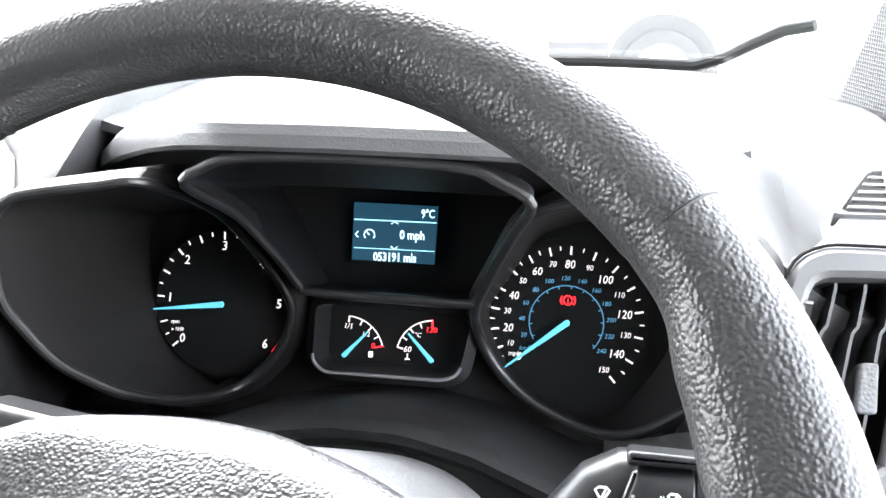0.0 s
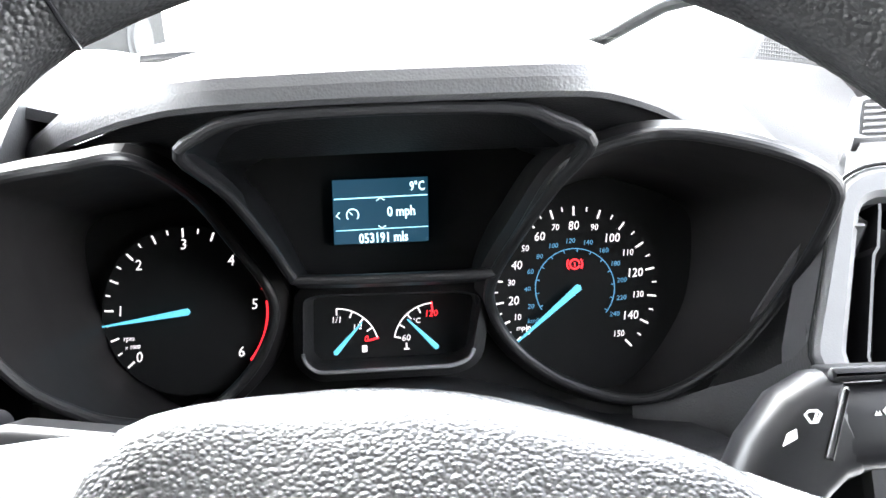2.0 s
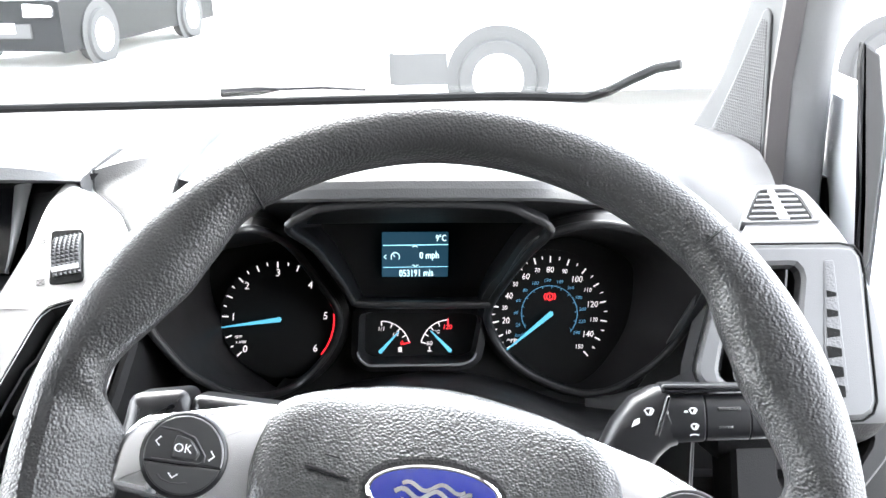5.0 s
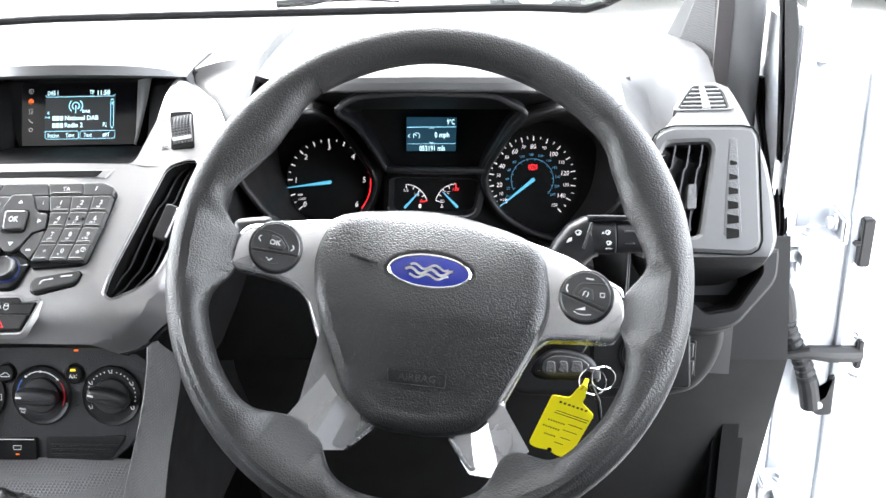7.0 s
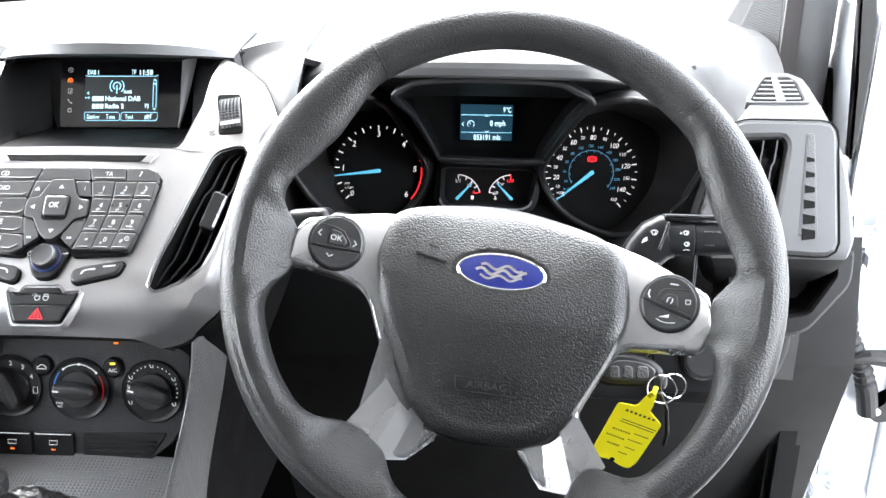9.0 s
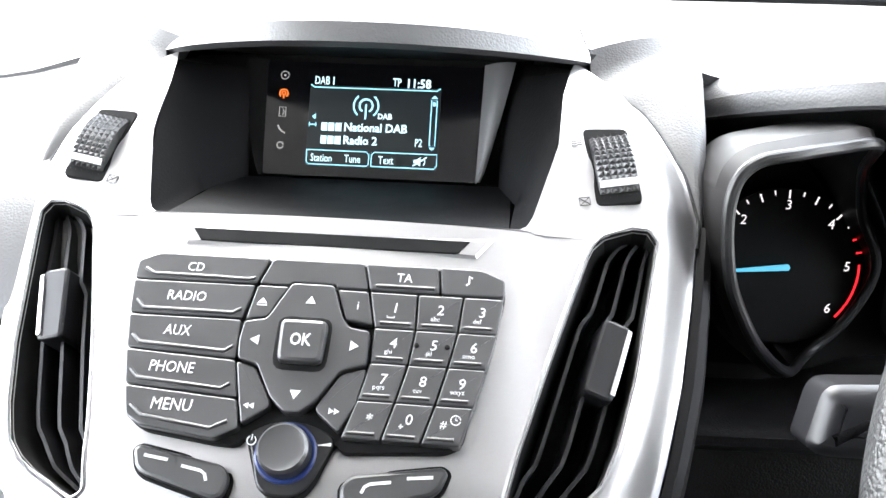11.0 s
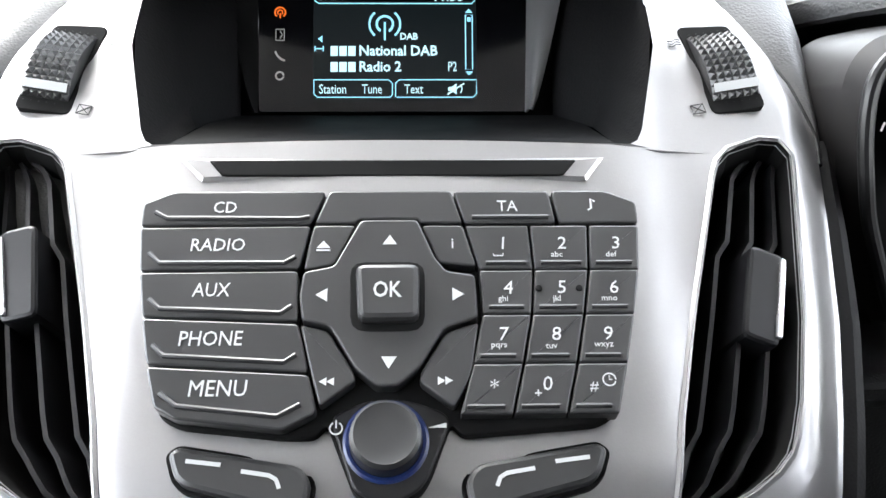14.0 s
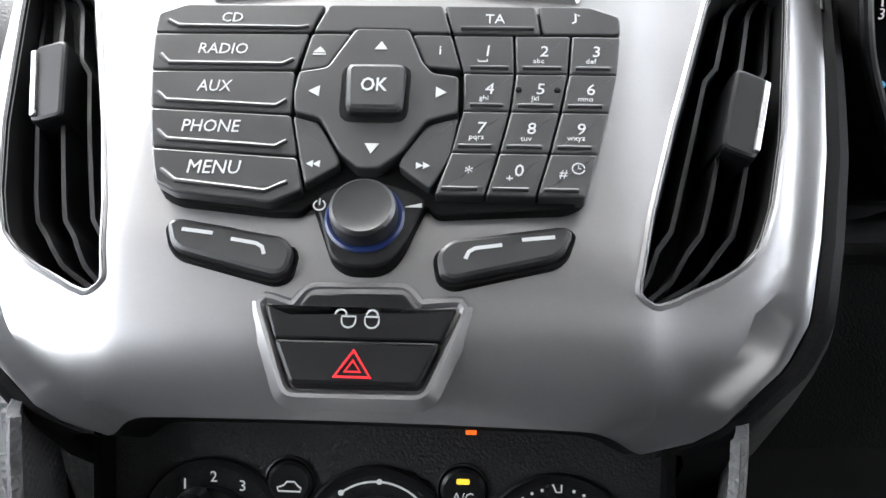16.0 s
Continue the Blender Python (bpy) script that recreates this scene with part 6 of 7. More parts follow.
part("slot_mouth", plate(mm("34,55.5 38.6,55.5 39.6,-32.6 27,-33.2"), 0.0008, 0.0015, 0.0015, 0.0002), MID, sl)
for i, y in enumerate(steps(36, -28, 5)):
    xl = lerp_table([(-34, 27.2), (56, 34.4)], y)
    part("louvre", plate(mm(f"{xl},{y} 39.4,{y - 2} 39.4,{y - 4.5 - i} {xl},{y - 5 - i * 1.2}"), 0.0013, 0.0021, 0.0003, 0.0003), VOID, sl)
part("gap_line", tube([(x, y, -0.0016) for x, y in inset(po, -0.0012)], 0.0009, 6, True), VOID, end)
IV = VF.inverted()
SHELL = [(0.0, 0.775, 1.222, 0.621, 0.636), (0.06, 0.748, 1.2440, 0.613, 0.642), (0.12, 0.729, 1.2443, 0.606, 0.651), (0.2, 0.7125, 1.2408, 0.598, 0.654), (0.34, 0.6763, 1.2331, 0.582, 0.658), (0.42, 0.651, 1.2270, 0.568, 0.660), (0.47, 0.640, 1.216, 0.558, 0.664), (0.57, 0.627, 1.194, 0.553, 0.672), (0.68, 0.612, 1.168, 0.5465, 0.677), (0.83, 0.592, 1.133, 0.5425, 0.6795), (0.88, 0.587, 1.121, 0.538, 0.676), (0.92, 0.592, 1.106, 0.545, 0.670), (0.96, 0.606, 1.088, 0.552, 0.655), (1.0, 0.625, 1.070, 0.560, 0.636)]


def end_shell(u, v):
    y, z, x0, x1 = [lerp_table([(r[0], r[k]) for r in SHELL], v) for k in (1, 2, 3, 4)]
    back = 0.016 * smooth((u - 0.90) / 0.10) ** 2 + 0.03 * smooth((0.14 - u) / 0.14) ** 2
    low = smooth((v - 0.3) / 0.2)
    return IV @ Vector((x0 + (x1 - x0) * (0.5 + 0.5 * math.sin((u - 0.5) * math.pi) * 0.25 + (u - 0.5) * 0.75), y + back * low, z - back * (1 - 0.8 * low)))


EU, EV = steps(0, 1, 28), steps(0, 0.885, 44)


def outside_fascia(i, j):
    p = end_shell((EU[i] + EU[i + 1]) / 2, (EV[j] + EV[j + 1]) / 2)
    return not (-0.052 < p.x < 0.05 and -0.042 < p.y < 0.062)


part("shell", sheet(end_shell, EU, EV, 0.0, outside_fascia), ENDP, end)
# the same shell continued below, darkened in colour for its shaded underside
part("under_shell", sheet(end_shell, steps(0, 1, 28), steps(0.885, 1.0, 8)), DARK, end, "underside of the end panel with shade in its dark colour")
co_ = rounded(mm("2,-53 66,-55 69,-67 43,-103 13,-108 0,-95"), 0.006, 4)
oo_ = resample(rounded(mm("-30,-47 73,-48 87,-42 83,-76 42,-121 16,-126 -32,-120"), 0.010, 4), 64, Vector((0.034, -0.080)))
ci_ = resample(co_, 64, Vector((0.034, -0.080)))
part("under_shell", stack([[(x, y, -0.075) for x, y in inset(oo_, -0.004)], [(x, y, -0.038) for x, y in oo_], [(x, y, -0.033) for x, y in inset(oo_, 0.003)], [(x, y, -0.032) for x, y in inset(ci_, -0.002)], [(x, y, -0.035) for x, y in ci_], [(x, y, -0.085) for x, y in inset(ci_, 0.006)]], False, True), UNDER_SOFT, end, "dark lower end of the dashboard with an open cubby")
# black layer just inside the cubby walls stands in for the shade there
part("cubby_shade", stack([[(x, y, z) for x, y in inset(ci_, d)] for d, z in ((0.0005, -0.040), (0.0065, -0.084))], False, True), VOID, end, "open cubby below the vent, its shade painted black")

LP = frame_at((0.58, 0.60, 1.0), 20)
knee = thing("switch_fascia", LP, "dark grey rounded fascia below the vent round the switches", "dashboard panel")
part("panel", soft_slab(mm("-30,58 52,56 64,37 63,12 52,-15 32,-37 -16,-47 -90,-44 -150,-42 -180,-10 -180,40"), -0.05, -0.012, 0.012, 0.010), UNDER_SOFT, knee)

MF = frame_at((0.62, 0.69, 1.2368), 78)
mini_vent = thing("demister_vent", MF, "small slatted side window demister vent", "air vent")
mc = Vector((-0.003, 0.014))
mo2, mi2 = resample(rounded(mm("-36,-12 -22,22 -7,46 18,46 25,28 26,-12"), 0.005), 56, mc), resample(rounded(mm("-29,-8.5 -17,18 -7,38 15,39 20,26 20,-8"), 0.003), 56, mc)
part("frame", stack([[(x, y, -0.006) for x, y in mo2], [(x, y, 0.0012) for x, y in inset(mo2, 0.001)], [(x, y, 0.0012) for x, y in inset(mi2, -0.001)], [(x, y, -0.004) for x, y in mi2]], False, False), ENDP, mini_vent)
part("duct", plate(mi2, -0.004, 0.0003, 0, 0.0002), VOID, mini_vent)
for i in range(5):
    y = -4 + 8.6 * i
    part("louvre", plate(mm(f"{-26 + i * 4},{y} 18,{y} 18,{y + 2.4} {-25 + i * 4},{y + 2.4}"), 0.0002, 0.0014, 0.0004, 0.0005), TRIM, mini_vent)
part("rib", plate(mm("-5,-8 3,-8 4,38 -1,38"), 0.0002, 0.0018, 0.0005, 0.0006), TRIM, mini_vent)

# ---- windscreen pillar, tweeter panel, seal ----
TF = Matrix(((0.33, 0, -0.944, 0.68), (-0.944, 0, -0.33, 0.90), (0, 1, 0, 1.30), (0, 0, 0, 1)))
sail = thing("tweeter_panel", TF, "pale grey triangular pillar panel with a speaker grille", "speaker panel")
part("panel", plate(mm("-160,-86 18,-92 14,20 10,210 -2,230 -62,60 -98,-10"), -0.02, 0.0, 0.012, 0.003), SAIL, sail)
part("grille_rim", plate(mm("-108,-70 -20,-80 -14,-74 -20,60 -30,66 -66,0"), -0.001, 0.003, 0.008, 0.002), SAIL, sail)
part("grille", plate(mm("-101,-68 -22,-77 -18,-72 -24,54 -31,56 -64,-2"), 0.002, 0.0036, 0.006, 0.0006), material("speaker_mesh", (0.045, 0.045, 0.046), 0.7, spec=0.2, grain=1.0, grain_size=0.003, bump_kind="check"), sail)
PILL = [(1.02, 0.88), (1.30, 0.88), (1.45, 0.84), (1.70, 0.68), (1.86, 0.50)]
solid("pillar_trim", sheet(lambda u, z: (0.681 + 0.044 * u, lerp_table(PILL, z) - 0.010 * math.sin(math.pi * u) + 0.03 * smooth((u - 0.8) / 0.2), z), steps(0, 1, 12), steps(1.02, 1.86, 20), 0.006), PILLAR, "dark grey windscreen pillar trim", "pillar", "structure")
solid("pillar_seal", sheet(lambda u, z: (0.664 + 0.018 * u, lerp_table(PILL, z) + 0.004, z), steps(0, 1, 2), steps(1.12, 1.86, 16), 0.006), STRIP, "dark brown strip beside the pillar trim", "seal", "structure")
solid("door_seal", sheet(lambda u, z: (lerp_table([(0.40, 0.672), (0.65, 0.688), (0.92, 0.700), (1.0, 0.712), (1.06, 0.728), (1.22, 0.720)], z) * (1 - u) + lerp_table([(0.40, 0.714), (0.65, 0.725), (0.79, 0.732), (0.89, 0.740), (1.0, 0.7445), (1.08, 0.744), (1.22, 0.732)], z) * u, 0.80 + 0.10 * smooth((z - 1.05) / 0.17) - 0.010 * abs(math.sin(3 * math.pi * u)), z), steps(0, 1, 30), steps(0.40, 1.21, 32), 0.006), RUBBER, "black ribbed rubber seal round the open driver's door", "seal", "structure")
solid("kick_panel", box(0.66, 0.695, 0.69, 1.0, 0.40, 1.02, 0.008), UNDER, "dark kick panel beside the pedals", "trim", "structure")
solid("door_pillar", box(0.728, 0.760, 0.80, 1.06, 0.36, 1.30, 0.012), WHITE, "white painted front door pillar", "pillar", "structure")
solid("door_sill", box(0.70, 0.80, -0.5, 0.85, 0.34, 0.42, 0.02), WHITE, "white painted door sill", "sill", "structure")
# unseen wall; the low front box is added in the doorway to block light
solid("side_light_blocker", join(box(0.76, 0.82, -1.24, 0.05, 0.36, 1.84, 0.02), box(0.762, 0.818, 0.03, 0.46, 0.36, 1.16, 0.02)), MID, "plain unseen wall on the driver's side that blocks light", "wall", "structure")
solid("passenger_body_side", box(-0.84, -0.78, -1.24, -0.40, 0.36, 1.84, 0.02), MID, "grey trimmed body side behind the passenger door", "wall", "structure")

# ---- open driver's door ----
door = thing("van_door", Matrix.Translation((0, 0, 0)), "white painted van door standing open on its hinges", "door")
part("shell", soft_slab([(0.770, 0.36), (1.55, 0.36), (1.55, 1.26), (0.765, 1.24), (0.772, 0.9)], 0.0, 0.12, 0.03, 0.02), WHITE, door, m=Matrix(((1, 0, 0, 0), (0, 0, 1, 0.826), (0, 1, 0, 0), (0, 0, 0, 1))))
part("edge_fold", soft_slab([(0.835, 0.40), (0.868, 0.40), (0.862, 1.24), (0.826, 1.24)], 0.0, 0.02, 0.008, 0.008), WHITE, door, m=Matrix(((1, 0, 0, 0), (0, 0, 1, 0.812), (0, 1, 0, 0), (0, 0, 0, 1))))
part("window_frame", tube([(0.775, 0.86, 1.24), (0.80, 0.86, 1.5), (0.95, 0.86, 1.74), (1.5, 0.86, 1.78)], 0.022, 10), WHITE, door)
part("weather_blade", soft_slab([(0.731, 1.134), (0.7365, 1.158), (0.737, 1.24), (0.735, 1.284), (0.725, 1.337), (0.710, 1.348), (0.709, 1.327), (0.7245, 1.217), (0.7265, 1.16)], 0.0, 0.010, 0.002, 0.003), BOOT, door, "black rubber weather strip", m=Matrix(((1, 0, 0, 0), (0, 0, 1, 0.798), (0, 1, 0, 0), (0, 0, 0, 1))))
hinge = part("hinge", join(box(0.742, 0.806, 0.770, 0.815, 1.044, 1.052, 0.003), box(0.800, 0.808, 0.770, 0.822, 1.044, 1.078, 0.003), box(0.745, 0.790, 0.775, 0.822, 1.000, 1.046, 0.016)), WHITE, door, "white painted hinge bracket")
part("bolt", lathe([(0.011, 0), (0.011, 0.003), (0.0075, 0.004), (0.0075, 0.010), (0, 0.011)], 6), WHITE, hinge, m=pose(0.772, 0.788, 1.052))
part("bolt", lathe([(0.010, 0), (0.010, 0.003), (0.007, 0.004), (0.007, 0.010), (0, 0.011)], 6), WHITE, hinge, m=pose(0.798, 0.790, 1.066, 0, -90, 0))
low = part("lower_hinge", join(box(0.748, 0.812, 0.775, 0.815, 0.694, 0.702, 0.003), box(0.752, 0.795, 0.780, 0.822, 0.64, 0.696, 0.016)), WHITE, door, "white painted hinge bracket")
part("bolt", lathe([(0.011, 0), (0.011, 0.003), (0.0075, 0.004), (0.0075, 0.010), (0, 0.011)], 6), WHITE, low, m=pose(0.776, 0.79, 0.702))
part("latch_plug", join(box(0.834, 0.848, 0.800, 0.814, 1.003, 1.064, 0.002), box(0.826, 0.836, 0.800, 0.808, 1.030, 1.036, 0.002)), BLACK, door, "black plastic plug")
part("check_strap", tube([(0.736, 0.80, 0.885), (0.765, 0.797, 0.885), (0.79, 0.796, 0.890), (0.82, 0.798, 0.886), (0.856, 0.812, 0.878)], lambda t: 0.005 + 0.006 * smooth((t - 0.2) / 0.5), 10), DARK, door, "dark steel check strap")
part("strap_end", box(0.852, 0.860, 0.804, 0.82, 0.860, 0.900, 0.002), BLACK, door)
for z in (0.906, 0.848):
    part("stud", lathe([(0.007, 0), (0.007, 0.003), (0.0035, 0.003), (0.0035, 0.016), (0, 0.017)], 8), SATIN, door, m=pose(0.852, 0.815, z, 90, 0, 20))
BP = [(0.744, 0.990), (0.756, 0.966), (0.7615, 0.940), (0.763, 0.922), (0.776, 0.894), (0.790, 0.866), (0.800, 0.835), (0.806, 0.805)]
part("cable_boot", tube([(lerp_table([(k / 7, p[0]) for k, p in enumerate(BP)], t), 0.806, lerp_table([(k / 7, p[1]) for k, p in enumerate(BP)], t)) for t in steps(0, 1, 90)], lambda t: 0.0098 + 0.0022 * t + (0.0012 * math.sin(t * 150) if 0.34 < t < 0.8 else 0.001), 14), BOOT, door, "black corrugated cable boot")
part("boot_tab", soft_slab(mm("-14,16 -6,16 -2,-2 6,4 10,32 17,34 19,-24 2,-26 -12,-14"), 0, 0.008, 0.004, 0.003), BOOT, door, m=pose(0.812, 0.806, 0.820, 90, 0, 0))
part("boot_eyelet", lathe([(0.005, 0), (0.005, 0.0012), (0, 0.0012)], 16), WHITE, door, m=pose(0.812, 0.7965, 0.812, 90, 0, 0))

# ---- stalks ----
def lever(path, radii, seg=22):
    """A smooth lever along points: each station has a half-width across and a half-depth."""
    rings = []
    pts = [Vector(p) / 1000 for p in path]
    for i, p in enumerate(pts):
        d = (pts[min(i + 1, len(pts) - 1)] - pts[max(i - 1, 0)]).normalized()
        up = Vector((-d.y, d.x, 0)).normalized()
        w, h = radii[i]
        rings.append([p + up * (w / 1000 * math.copysign(abs(math.cos(a)) ** 0.8, math.cos(a))) + Vector((0, 0, h / 1000 * math.copysign(abs(math.sin(a)) ** 0.8, math.sin(a)))) for a in [2 * math.pi * k / seg for k in range(seg)]])
    return stack(rings)


STF = frame_at((0.495, 0.462, 1.1975), 22)
wiper_stalk = thing("wiper_stalk", STF, "black wiper stalk with white symbols", "stalk")
st = part("stem", lever([(-50, -66, -20), (-44, -53, -17), (-37, -39, -14), (-29, -25, -12), (-21, -12, -11), (-13, -3.5, -11), (-5, 0, -11), (-4, 0, -11)], [(11, 10), (12.5, 11.5), (14, 12.5), (15.2, 13.4), (16.4, 14.2), (17.3, 14.6), (17.5, 14.6), (16.6, 13.8)]), BLACK, wiper_stalk)
co = part("collar", lever([(-9, -1.5, -7.2), (-3, -1.5, -7.2), (14, -1.4, -7.2), (14.6, -1.4, -7.2)], [(12.6, 10.4), (13.2, 10.8), (13, 10.7), (12.4, 10.2)]), BLACK, wiper_stalk)
ba = part("barrel", lever([(15, -1.4, -7.2), (15.6, -1.4, -7.2), (38, -1.2, -7.2), (38.6, -1.2, -7.2), (39.2, -1.2, -7.2), (60, -1, -7.2), (66, -1, -7.2), (68, -1, -7.2)], [(12, 9.8), (12.6, 10.4), (12.4, 10.2), (11.8, 9.6), (12.4, 10.2), (12, 10), (10.5, 9), (7, 6)]), BLACK, wiper_stalk)
for x, y, l in ((21, 3.0, 12), (21, -6.5, 8), (44, 2.5, 9)):
    part("rib", soft_slab(mm(f"{x},{y} {x + l},{y} {x + l},{y + 2.0} {x},{y + 2.0}"), 0.001, 0.0042 if abs(y) < 6 else 0.0030, 0.0006, 0.0008), KEYCAP, ba)
part("shroud", soft_slab(mm("-8,12.5 -8,17.4 4,17.2 62,15.6 66,12.6"), -0.016, 0.0005, 0.002, 0.002), BLACK, wiper_stalk)
part("index_fin", soft_slab(mm("-13,-9 -10.5,-10 -4.6,8 -4.2,12 -6,11"), 0.001, 0.0048, 0.0008, 0.0012), KEYCAP, co, "raised index mark")


def wiper_symbol(parent, x, y, z, k, washer):
    """Swept screen with its blade and drops, in white."""
    part("wiper_mark", stroke([(x + k * a, y + k * b) for a, b in ((-1.2, -2.0), (-3.0, 1.0), (-1.6, 2.2), (1.6, 2.2), (3.0, 1.0), (1.2, -2.0))], 0.0008, z, z + 0.0003, True), LEGEND, parent)
    part("wiper_mark", stroke([(x, y - k * 1.8), (x + k * 1.4, y + k * 1.4)], 0.0007, z, z + 0.0003), LEGEND, parent)
    if washer:
        for a in (-5.0, -6.4):
            part("wiper_mark", plate([(x + k * (a - 1), y - k * 1.2), (x + k * (a + 1), y - k * 1.2), (x + k * a, y + k * 1.0)], z, z + 0.0003, 0, 0.0001), LEGEND, parent)


wiper_symbol(st, -0.0155, 0.0035, 0.0039, 0.0008, False)
part("wiper_mark", plate(mm("-25,-4.6 -20.6,-2.6 -20.6,0.2 -23.4,-1.0"), 0.0030, 0.0038, 0, 0.0001), LEGEND, st)
wiper_symbol(co, 0.0078, 0.0034, 0.0034, 0.00066, True)
wiper_symbol(co, 0.0085, -0.0050, 0.0034, 0.00066, False)
part("wiper_mark", stroke(mm("6,-9.6 8.4,-9.0 10.8,-9.6"), 0.0006, 0.0018, 0.0027), LEGEND, co)
for x in (44, 47.4, 50.8):
    part("wiper_mark", plate(mm(f"{x - 1.2},-2.6 {x + 1.2},-2.6 {x},0.8"), 0.0032, 0.0036, 0, 0.0001), LEGEND, ba)
STL = frame_at((0.226, 0.470, 1.199), 22)
indicator_stalk = thing("indicator_stalk", STL, "black indicator stalk beside the wheel", "stalk")
part("barrel", soft_slab(mm("-34,-10 -28,13 4,15 10,-8 2,-14 -28,-14"), -0.026, 0.005, 0.006, 0.009), BLACK, indicator_stalk)
part("stem", soft_slab(mm("0,-12 6,12 60,4 60,-16"), -0.024, 0.002, 0.006, 0.008), BLACK, indicator_stalk)

# ---- ignition key, tag and switches ----
solid("ignition_lock", lathe([(0.020, -0.03), (0.020, 0.0), (0.018, 0.004), (0.010, 0.005), (0, 0.005)], 28), BLACK, "black ignition lock barrel in the column", "lock", m=frame_at((0.478, 0.535, 1.062), 15))
fob = thing("car_key", frame_at((0.472, 0.497, 1.051), 30), "black folding car key with grey buttons in the ignition", "key")
part("case", soft_slab(mm("-30,0 -24,10 -11,19 4,18.5 22,14 31,5 27,-6 14,-10 -17,-9 -27,-6"), -0.009, 0.007, 0.006, 0.006), BLACK, fob)
part("inlay", soft_slab(mm("-22,0 -19,8 -10,13.5 3,13.5 17,10.5 24,5 21,-2 12,-5 -15,-4.5"), 0.005, 0.0078, 0.004, 0.002), KEYCAP, fob, "glossy grey inlay")
for x0, x1 in ((-17, -7), (-5.5, 4), (5.5, 17)):
    part("button", soft_slab(mm(f"{x0},-2 {x1},-2.5 {x1 - 0.5},8.5 {x0 + 1.5},8.5"), 0.006, 0.0092, 0.003, 0.0012), MID, fob)
part("loop", lathe([(0.005, -0.006), (0.007, -0.003), (0.007, 0.003), (0.005, 0.006)], 16), BLACK, fob, m=pose(0.026, -0.004, 0.004, 90, 0, 0))
for dx, dz, r, ax in ((0.494, 1.068, 0.0115, 20), (0.503, 1.071, 0.0100, 65)):
    solid("key_ring", tube([(r * math.cos(a), r * math.sin(a), 0) for a in steps(0, 2 * math.pi, 32)[:-1]], 0.0006, 6, True), CHROME, "thin steel split ring on the key", "key ring", m=pose(dx, 0.452, dz, 90 - 20, ax - 45, 0), group="key rings")
TG = Matrix(((1, 0, 0, 0.468), (0, 0, -1, 0.449), (0, 1, 0, 1.028), (0, 0, 0, 1)))
tagk = thing("key_tag", TG, "yellow plastic key tag with dark handwriting bars", "key tag")
card = part("card", plate(mm("-8,29 7,26 11.5,33 17,39 22,37.5 19.5,25 17.5,21 28,8 10,-31 4,-37 -3.4,-34 -11,-28 -23,-25 -28,-21"), 0, 0.0012, 0.003, 0.0003), TAG, tagk)
part("eyelet", lathe([(0.0022, 0.0012), (0.0022, 0.0014), (0, 0.0014)], 14), VOID, card, m=pose(-0.010, -0.0275, 0))
part("strap", tube([(0.0165, 0.036, 0.001), (0.019, 0.041, 0.004), (0.021, 0.044, 0.0)], 0.0022, 8), TAG, card)
dirx, diry = Vector((0.926, -0.378)), Vector((0.378, 0.926))
for v, u0, u1, w in ((20, -10, 17, 2.6), (11, -9, 21, 1.1), (8.6, -10, 20, 1.1), (1.5, 6, 19, 1.0), (0, -12, 4, 2.0), (-5.5, 4, 17, 1.0), (-7, -14, 2, 2.0), (-13.5, 5, 14, 1.0), (-14.5, -10, 1, 2.0), (-20, 2, 10, 1.0)):
    a, b = dirx * u0 + diry * v, dirx * u1 + diry * v
    n = 7 if w > 1.5 else 1
    for k in range(n):
        p, q = a.lerp(b, k / n), a.lerp(b, (k + 0.62) / n if n > 1 else 1)
        part("writing_bar", stroke([(p.x / 1000, p.y / 1000), (q.x / 1000, q.y / 1000)], w / 1000 * 0.8, 0.0012, 0.0013), INK, card)
part("cord", tube([(0.025, 0.034, -0.007), (0.032, 0.017, -0.009), (0.035, -0.008, -0.010), (0.033, -0.020, -0.010)], 0.0018, 8), BLACK, tagk, "thin black cord")
switch = thing("light_switch", frame_at((0.556, 0.600, 1.005), 25), "round headlamp switch with a chrome ring", "light switch")
part("plate", plate(mm("-48,40 50,40 50,-34 -48,-34"), -0.02, -0.001, 0.006, 0.002), BLACK, switch)
part("ring", lathe([(0.021, -0.002), (0.0215, 0.003), (0.0205, 0.0045), (0.0190, 0.003), (0.0185, -0.002)], 36), CHROME, switch)
part("dial", lathe([(0.0185, -0.002), (0.018, 0.003), (0.016, 0.005), (0, 0.005)], 32), KEYCAP, switch)
for a in (90, 50, 130, 10, 170):
    part("mark", stroke([(polar(0, 0, 0.012, a)), (polar(0, 0, 0.0145, a))], 0.001, 0.005, 0.0052), LEGEND, switch)
dim = thing("light_switch", LP @ pose(0.022, -0.002, -0.011), "small black rocker switches beside the headlamp switch", "switch")
part("bezel", plate(mm("-11,20 12,19 10,-19 -12,-20"), -0.004, 0.001, 0.003, 0.0008), BLACK, dim)
for y in (9, -9):
    r = part("rocker", plate(mm(f"-8.5,{y + 8} 9.5,{y + 7.4} 8.5,{y - 7.6} -9.5,{y - 8}"), 0, 0.0030, 0.002, 0.0012), KEYCAP, dim)
    part("mark", stroke(mm(f"-2.4,{y - 1} 2.4,{y - 1} 2.4,{y + 1.8} -2.4,{y + 1.8}"), 0.0006, 0.003, 0.0033, True), LEGEND, r)

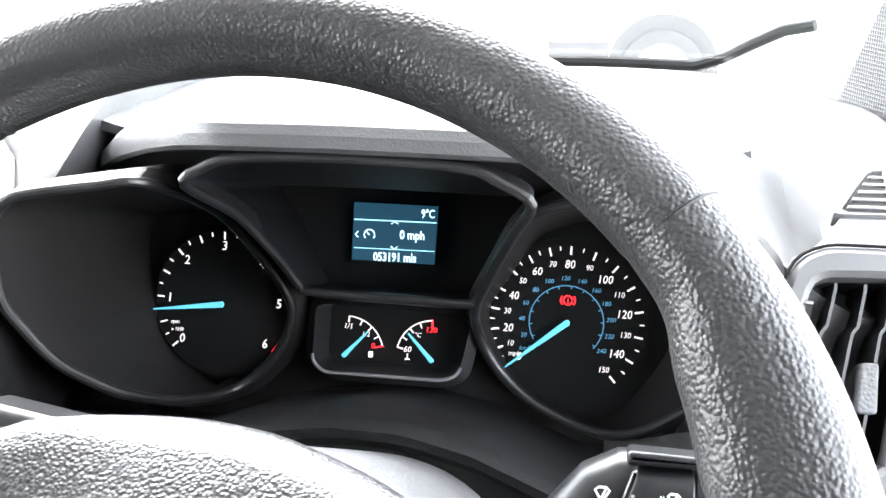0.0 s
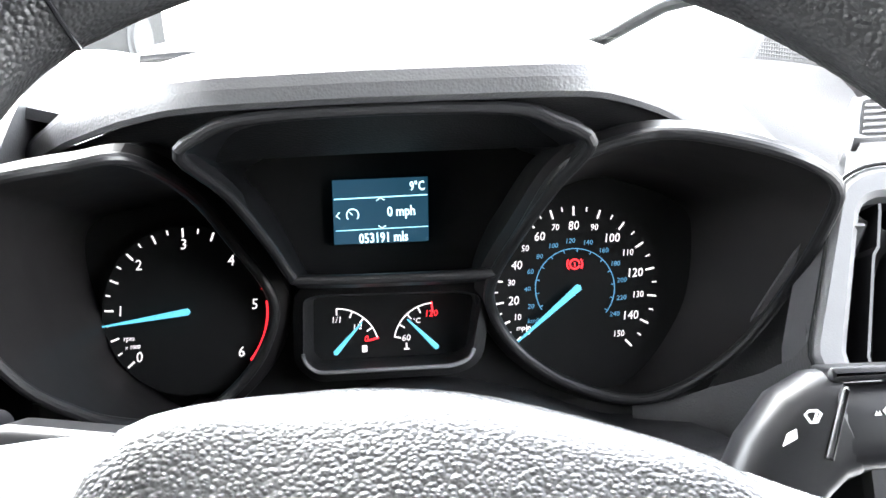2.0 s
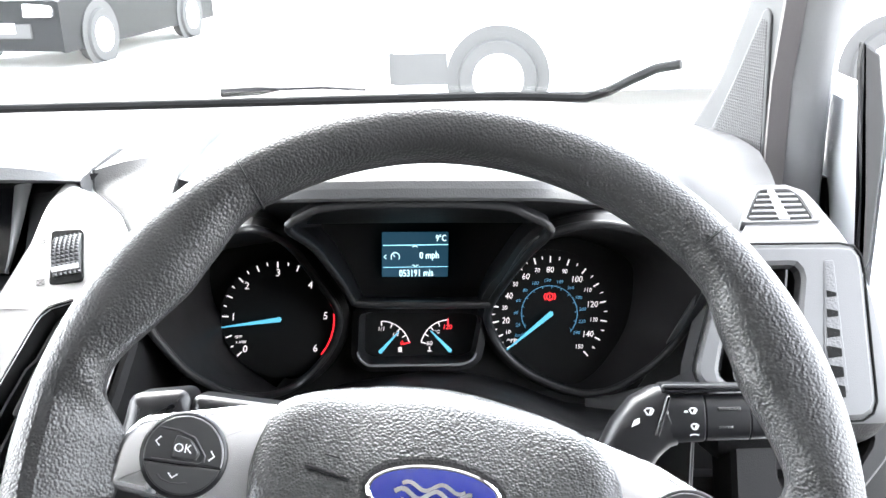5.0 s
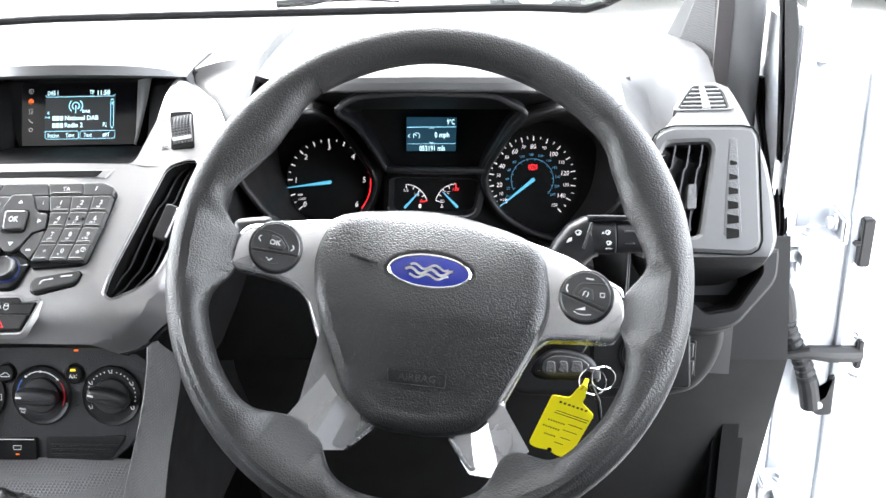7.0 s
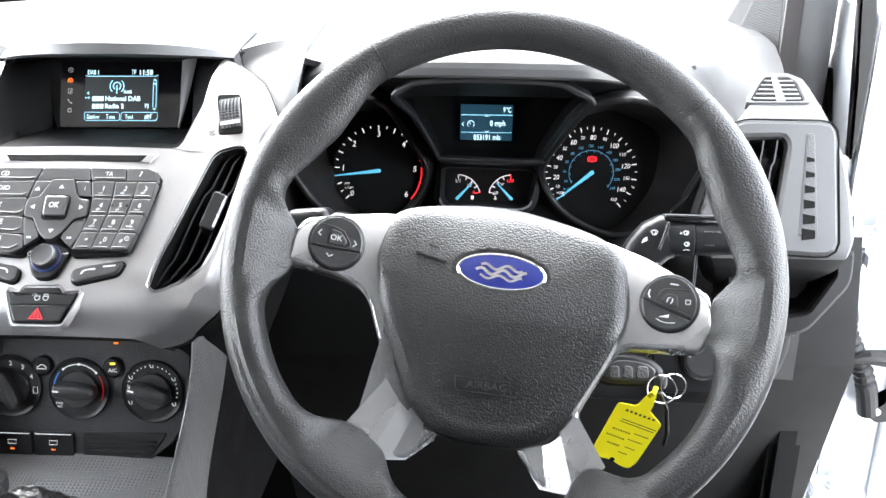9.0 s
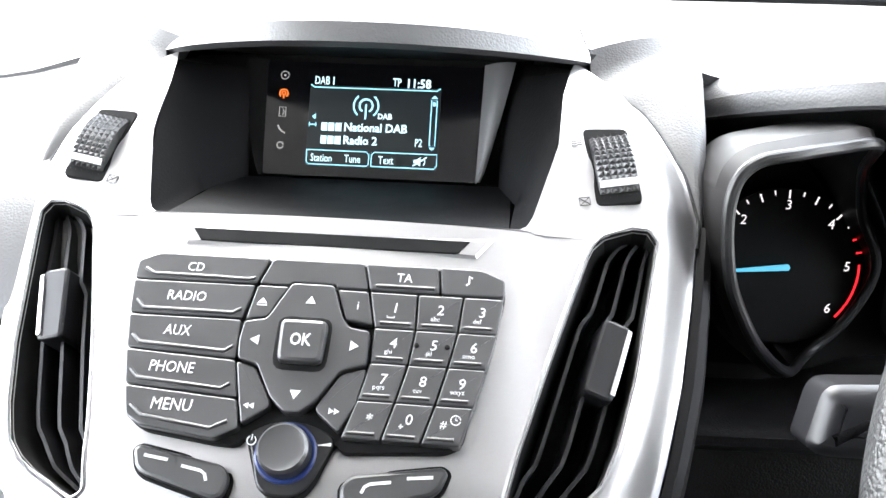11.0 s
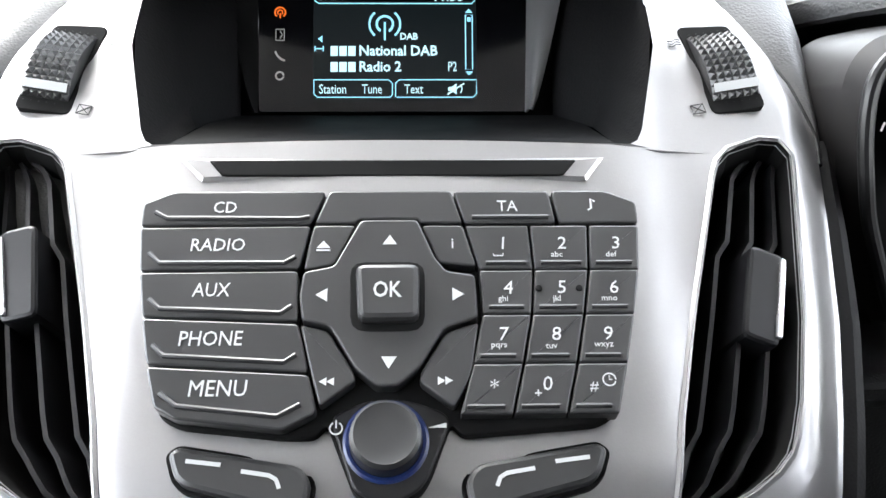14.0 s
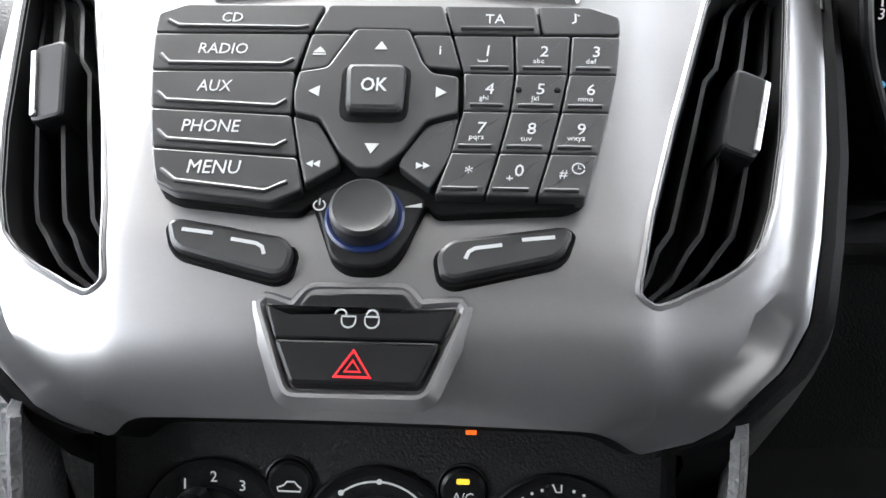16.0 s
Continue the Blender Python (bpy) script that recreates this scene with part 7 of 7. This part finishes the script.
# ---- outside ----
def wheel_parts(parent, x, y, z, r, face):
    t = part("wheel", lathe([(r * 0.62, -0.10), (r * 0.95, -0.10), (r, -0.06), (r, 0.06), (r * 0.95, 0.10), (r * 0.66, 0.10)], 32), TYRE, parent, m=pose(x, y, z, 90, 0, 0) if face == "y" else pose(x, y, z, 0, 90, 0))
    part("rim", lathe([(r * 0.66, 0.095), (r * 0.62, 0.110), (r * 0.3, 0.102), (r * 0.12, 0.108), (0, 0.108)], 24), SATIN, t)
    part("rim", lathe([(r * 0.66, -0.095), (r * 0.62, -0.110), (r * 0.3, -0.102), (r * 0.12, -0.108), (0, -0.108)], 24), SATIN, t)


def parked_car(m, paint, label, length=4.2, width=1.75, van=False):
    car = thing("parked_van" if van else "parked_car", m, label, "van" if van else "car", "parked vehicles")
    hw = width / 2
    top = 1.85 if van else 1.45
    prof = [(-length / 2, 0.20), (-length / 2, 0.75), (-length / 2 + 0.9, 0.95), (-length / 2 + 1.55, top - 0.05), (-length / 2 + 2.0, top), (length / 2 - 0.5, top - 0.02), (length / 2 - 0.05, 0.98), (length / 2, 0.6), (length / 2, 0.20)]
    rings = []
    for s, w in ((-1, 1.0), (-0.92, 1.0), (0.92, 1.0), (1, 1.0)):
        rings.append([(x, s * hw * (1 if z < 1.0 else 0.86), z + (0.02 if abs(s) < 0.95 else 0)) for x, z in prof])
    part("body", stack(rings), paint, car)
    for s in (-1, 1):
        part("side_window", stack([[(x, s * (hw * 0.86 + 0.012 + d), z) for x, z in ((-length / 2 + 1.25, 1.02), (-length / 2 + 1.7, top - 0.12), (length / 2 - 0.8, top - 0.12), (length / 2 - 0.35, 1.02))] for d in (0, 0.012)]), CARGLASS, car)
    part("windscreen", stack([[(-length / 2 + 1.0 - d, -0.66, 1.0), (-length / 2 + 1.0 - d, 0.66, 1.0), (-length / 2 + 1.5 - d, 0.58, top - 0.1), (-length / 2 + 1.5 - d, -0.58, top - 0.1)] for d in (0.0, 0.03)]), CARGLASS, car)
    for s in (-1, 1):
        part("headlight", soft_slab([(-0.18, -0.07), (0.18, -0.07), (0.16, 0.08), (-0.18, 0.05)], 0, 0.06, 0.03, 0.02), SATIN, car, m=Matrix(((0, 0, -1, -length / 2 - 0.0), (1, 0, 0, s * (hw - 0.24)), (0, 1, 0, 0.66), (0, 0, 0, 1))))
    part("grille", box(-length / 2 - 0.02, -length / 2 + 0.02, -0.45, 0.45, 0.36, 0.52, 0.01), TYRE, car)
    part("number_plate", box(-length / 2 - 0.03, -length / 2 - 0.01, -0.26, 0.26, 0.42, 0.53, 0.004), WHITE, car, "plain pale number plate")
    for sx in (-length / 2 + 0.8, length / 2 - 0.8):
        for s in (-1, 1):
            wheel_parts(car, sx, s * (hw - 0.055), 0.31, 0.31, "y")
            part("wheel_arch", lathe([(0.40, -0.006), (0.40, 0.006), (0, 0.006)], 32), TYRE, car, m=pose(sx, s * (hw + 0.002), 0.32, 90, 0, 0))
    if van:
        part("bumper", box(-length / 2 - 0.04, -length / 2 + 0.45, -hw - 0.012, hw + 0.012, 0.24, 0.56, 0.04), TYRE, car, "black plastic bumper")
    return car


parked_car(pose(-4.45, 12.75, GROUND, 0, 0, 80), CARPAINT, "black hatchback parked across the yard", 4.0, 1.62)
parked_car(pose(2.16, 8.35, GROUND, 0, 0, 0), WHITE, "white van with black bumper parked beyond the windscreen", 4.6, 1.85, True)
wip = thing("windscreen_wiper", Matrix.Identity(4), "black wiper arm resting on the windscreen", "wiper")
part("arm", tube([(0.045, 1.345, 1.229), (0.10, 1.345, 1.231), (0.13, 1.343, 1.232), (0.19, 1.340, 1.233), (0.25, 1.336, 1.229)], lambda t: 0.008 - 0.0055 * smooth((t - 0.3) / 0.15), 8), BLACK, wip)
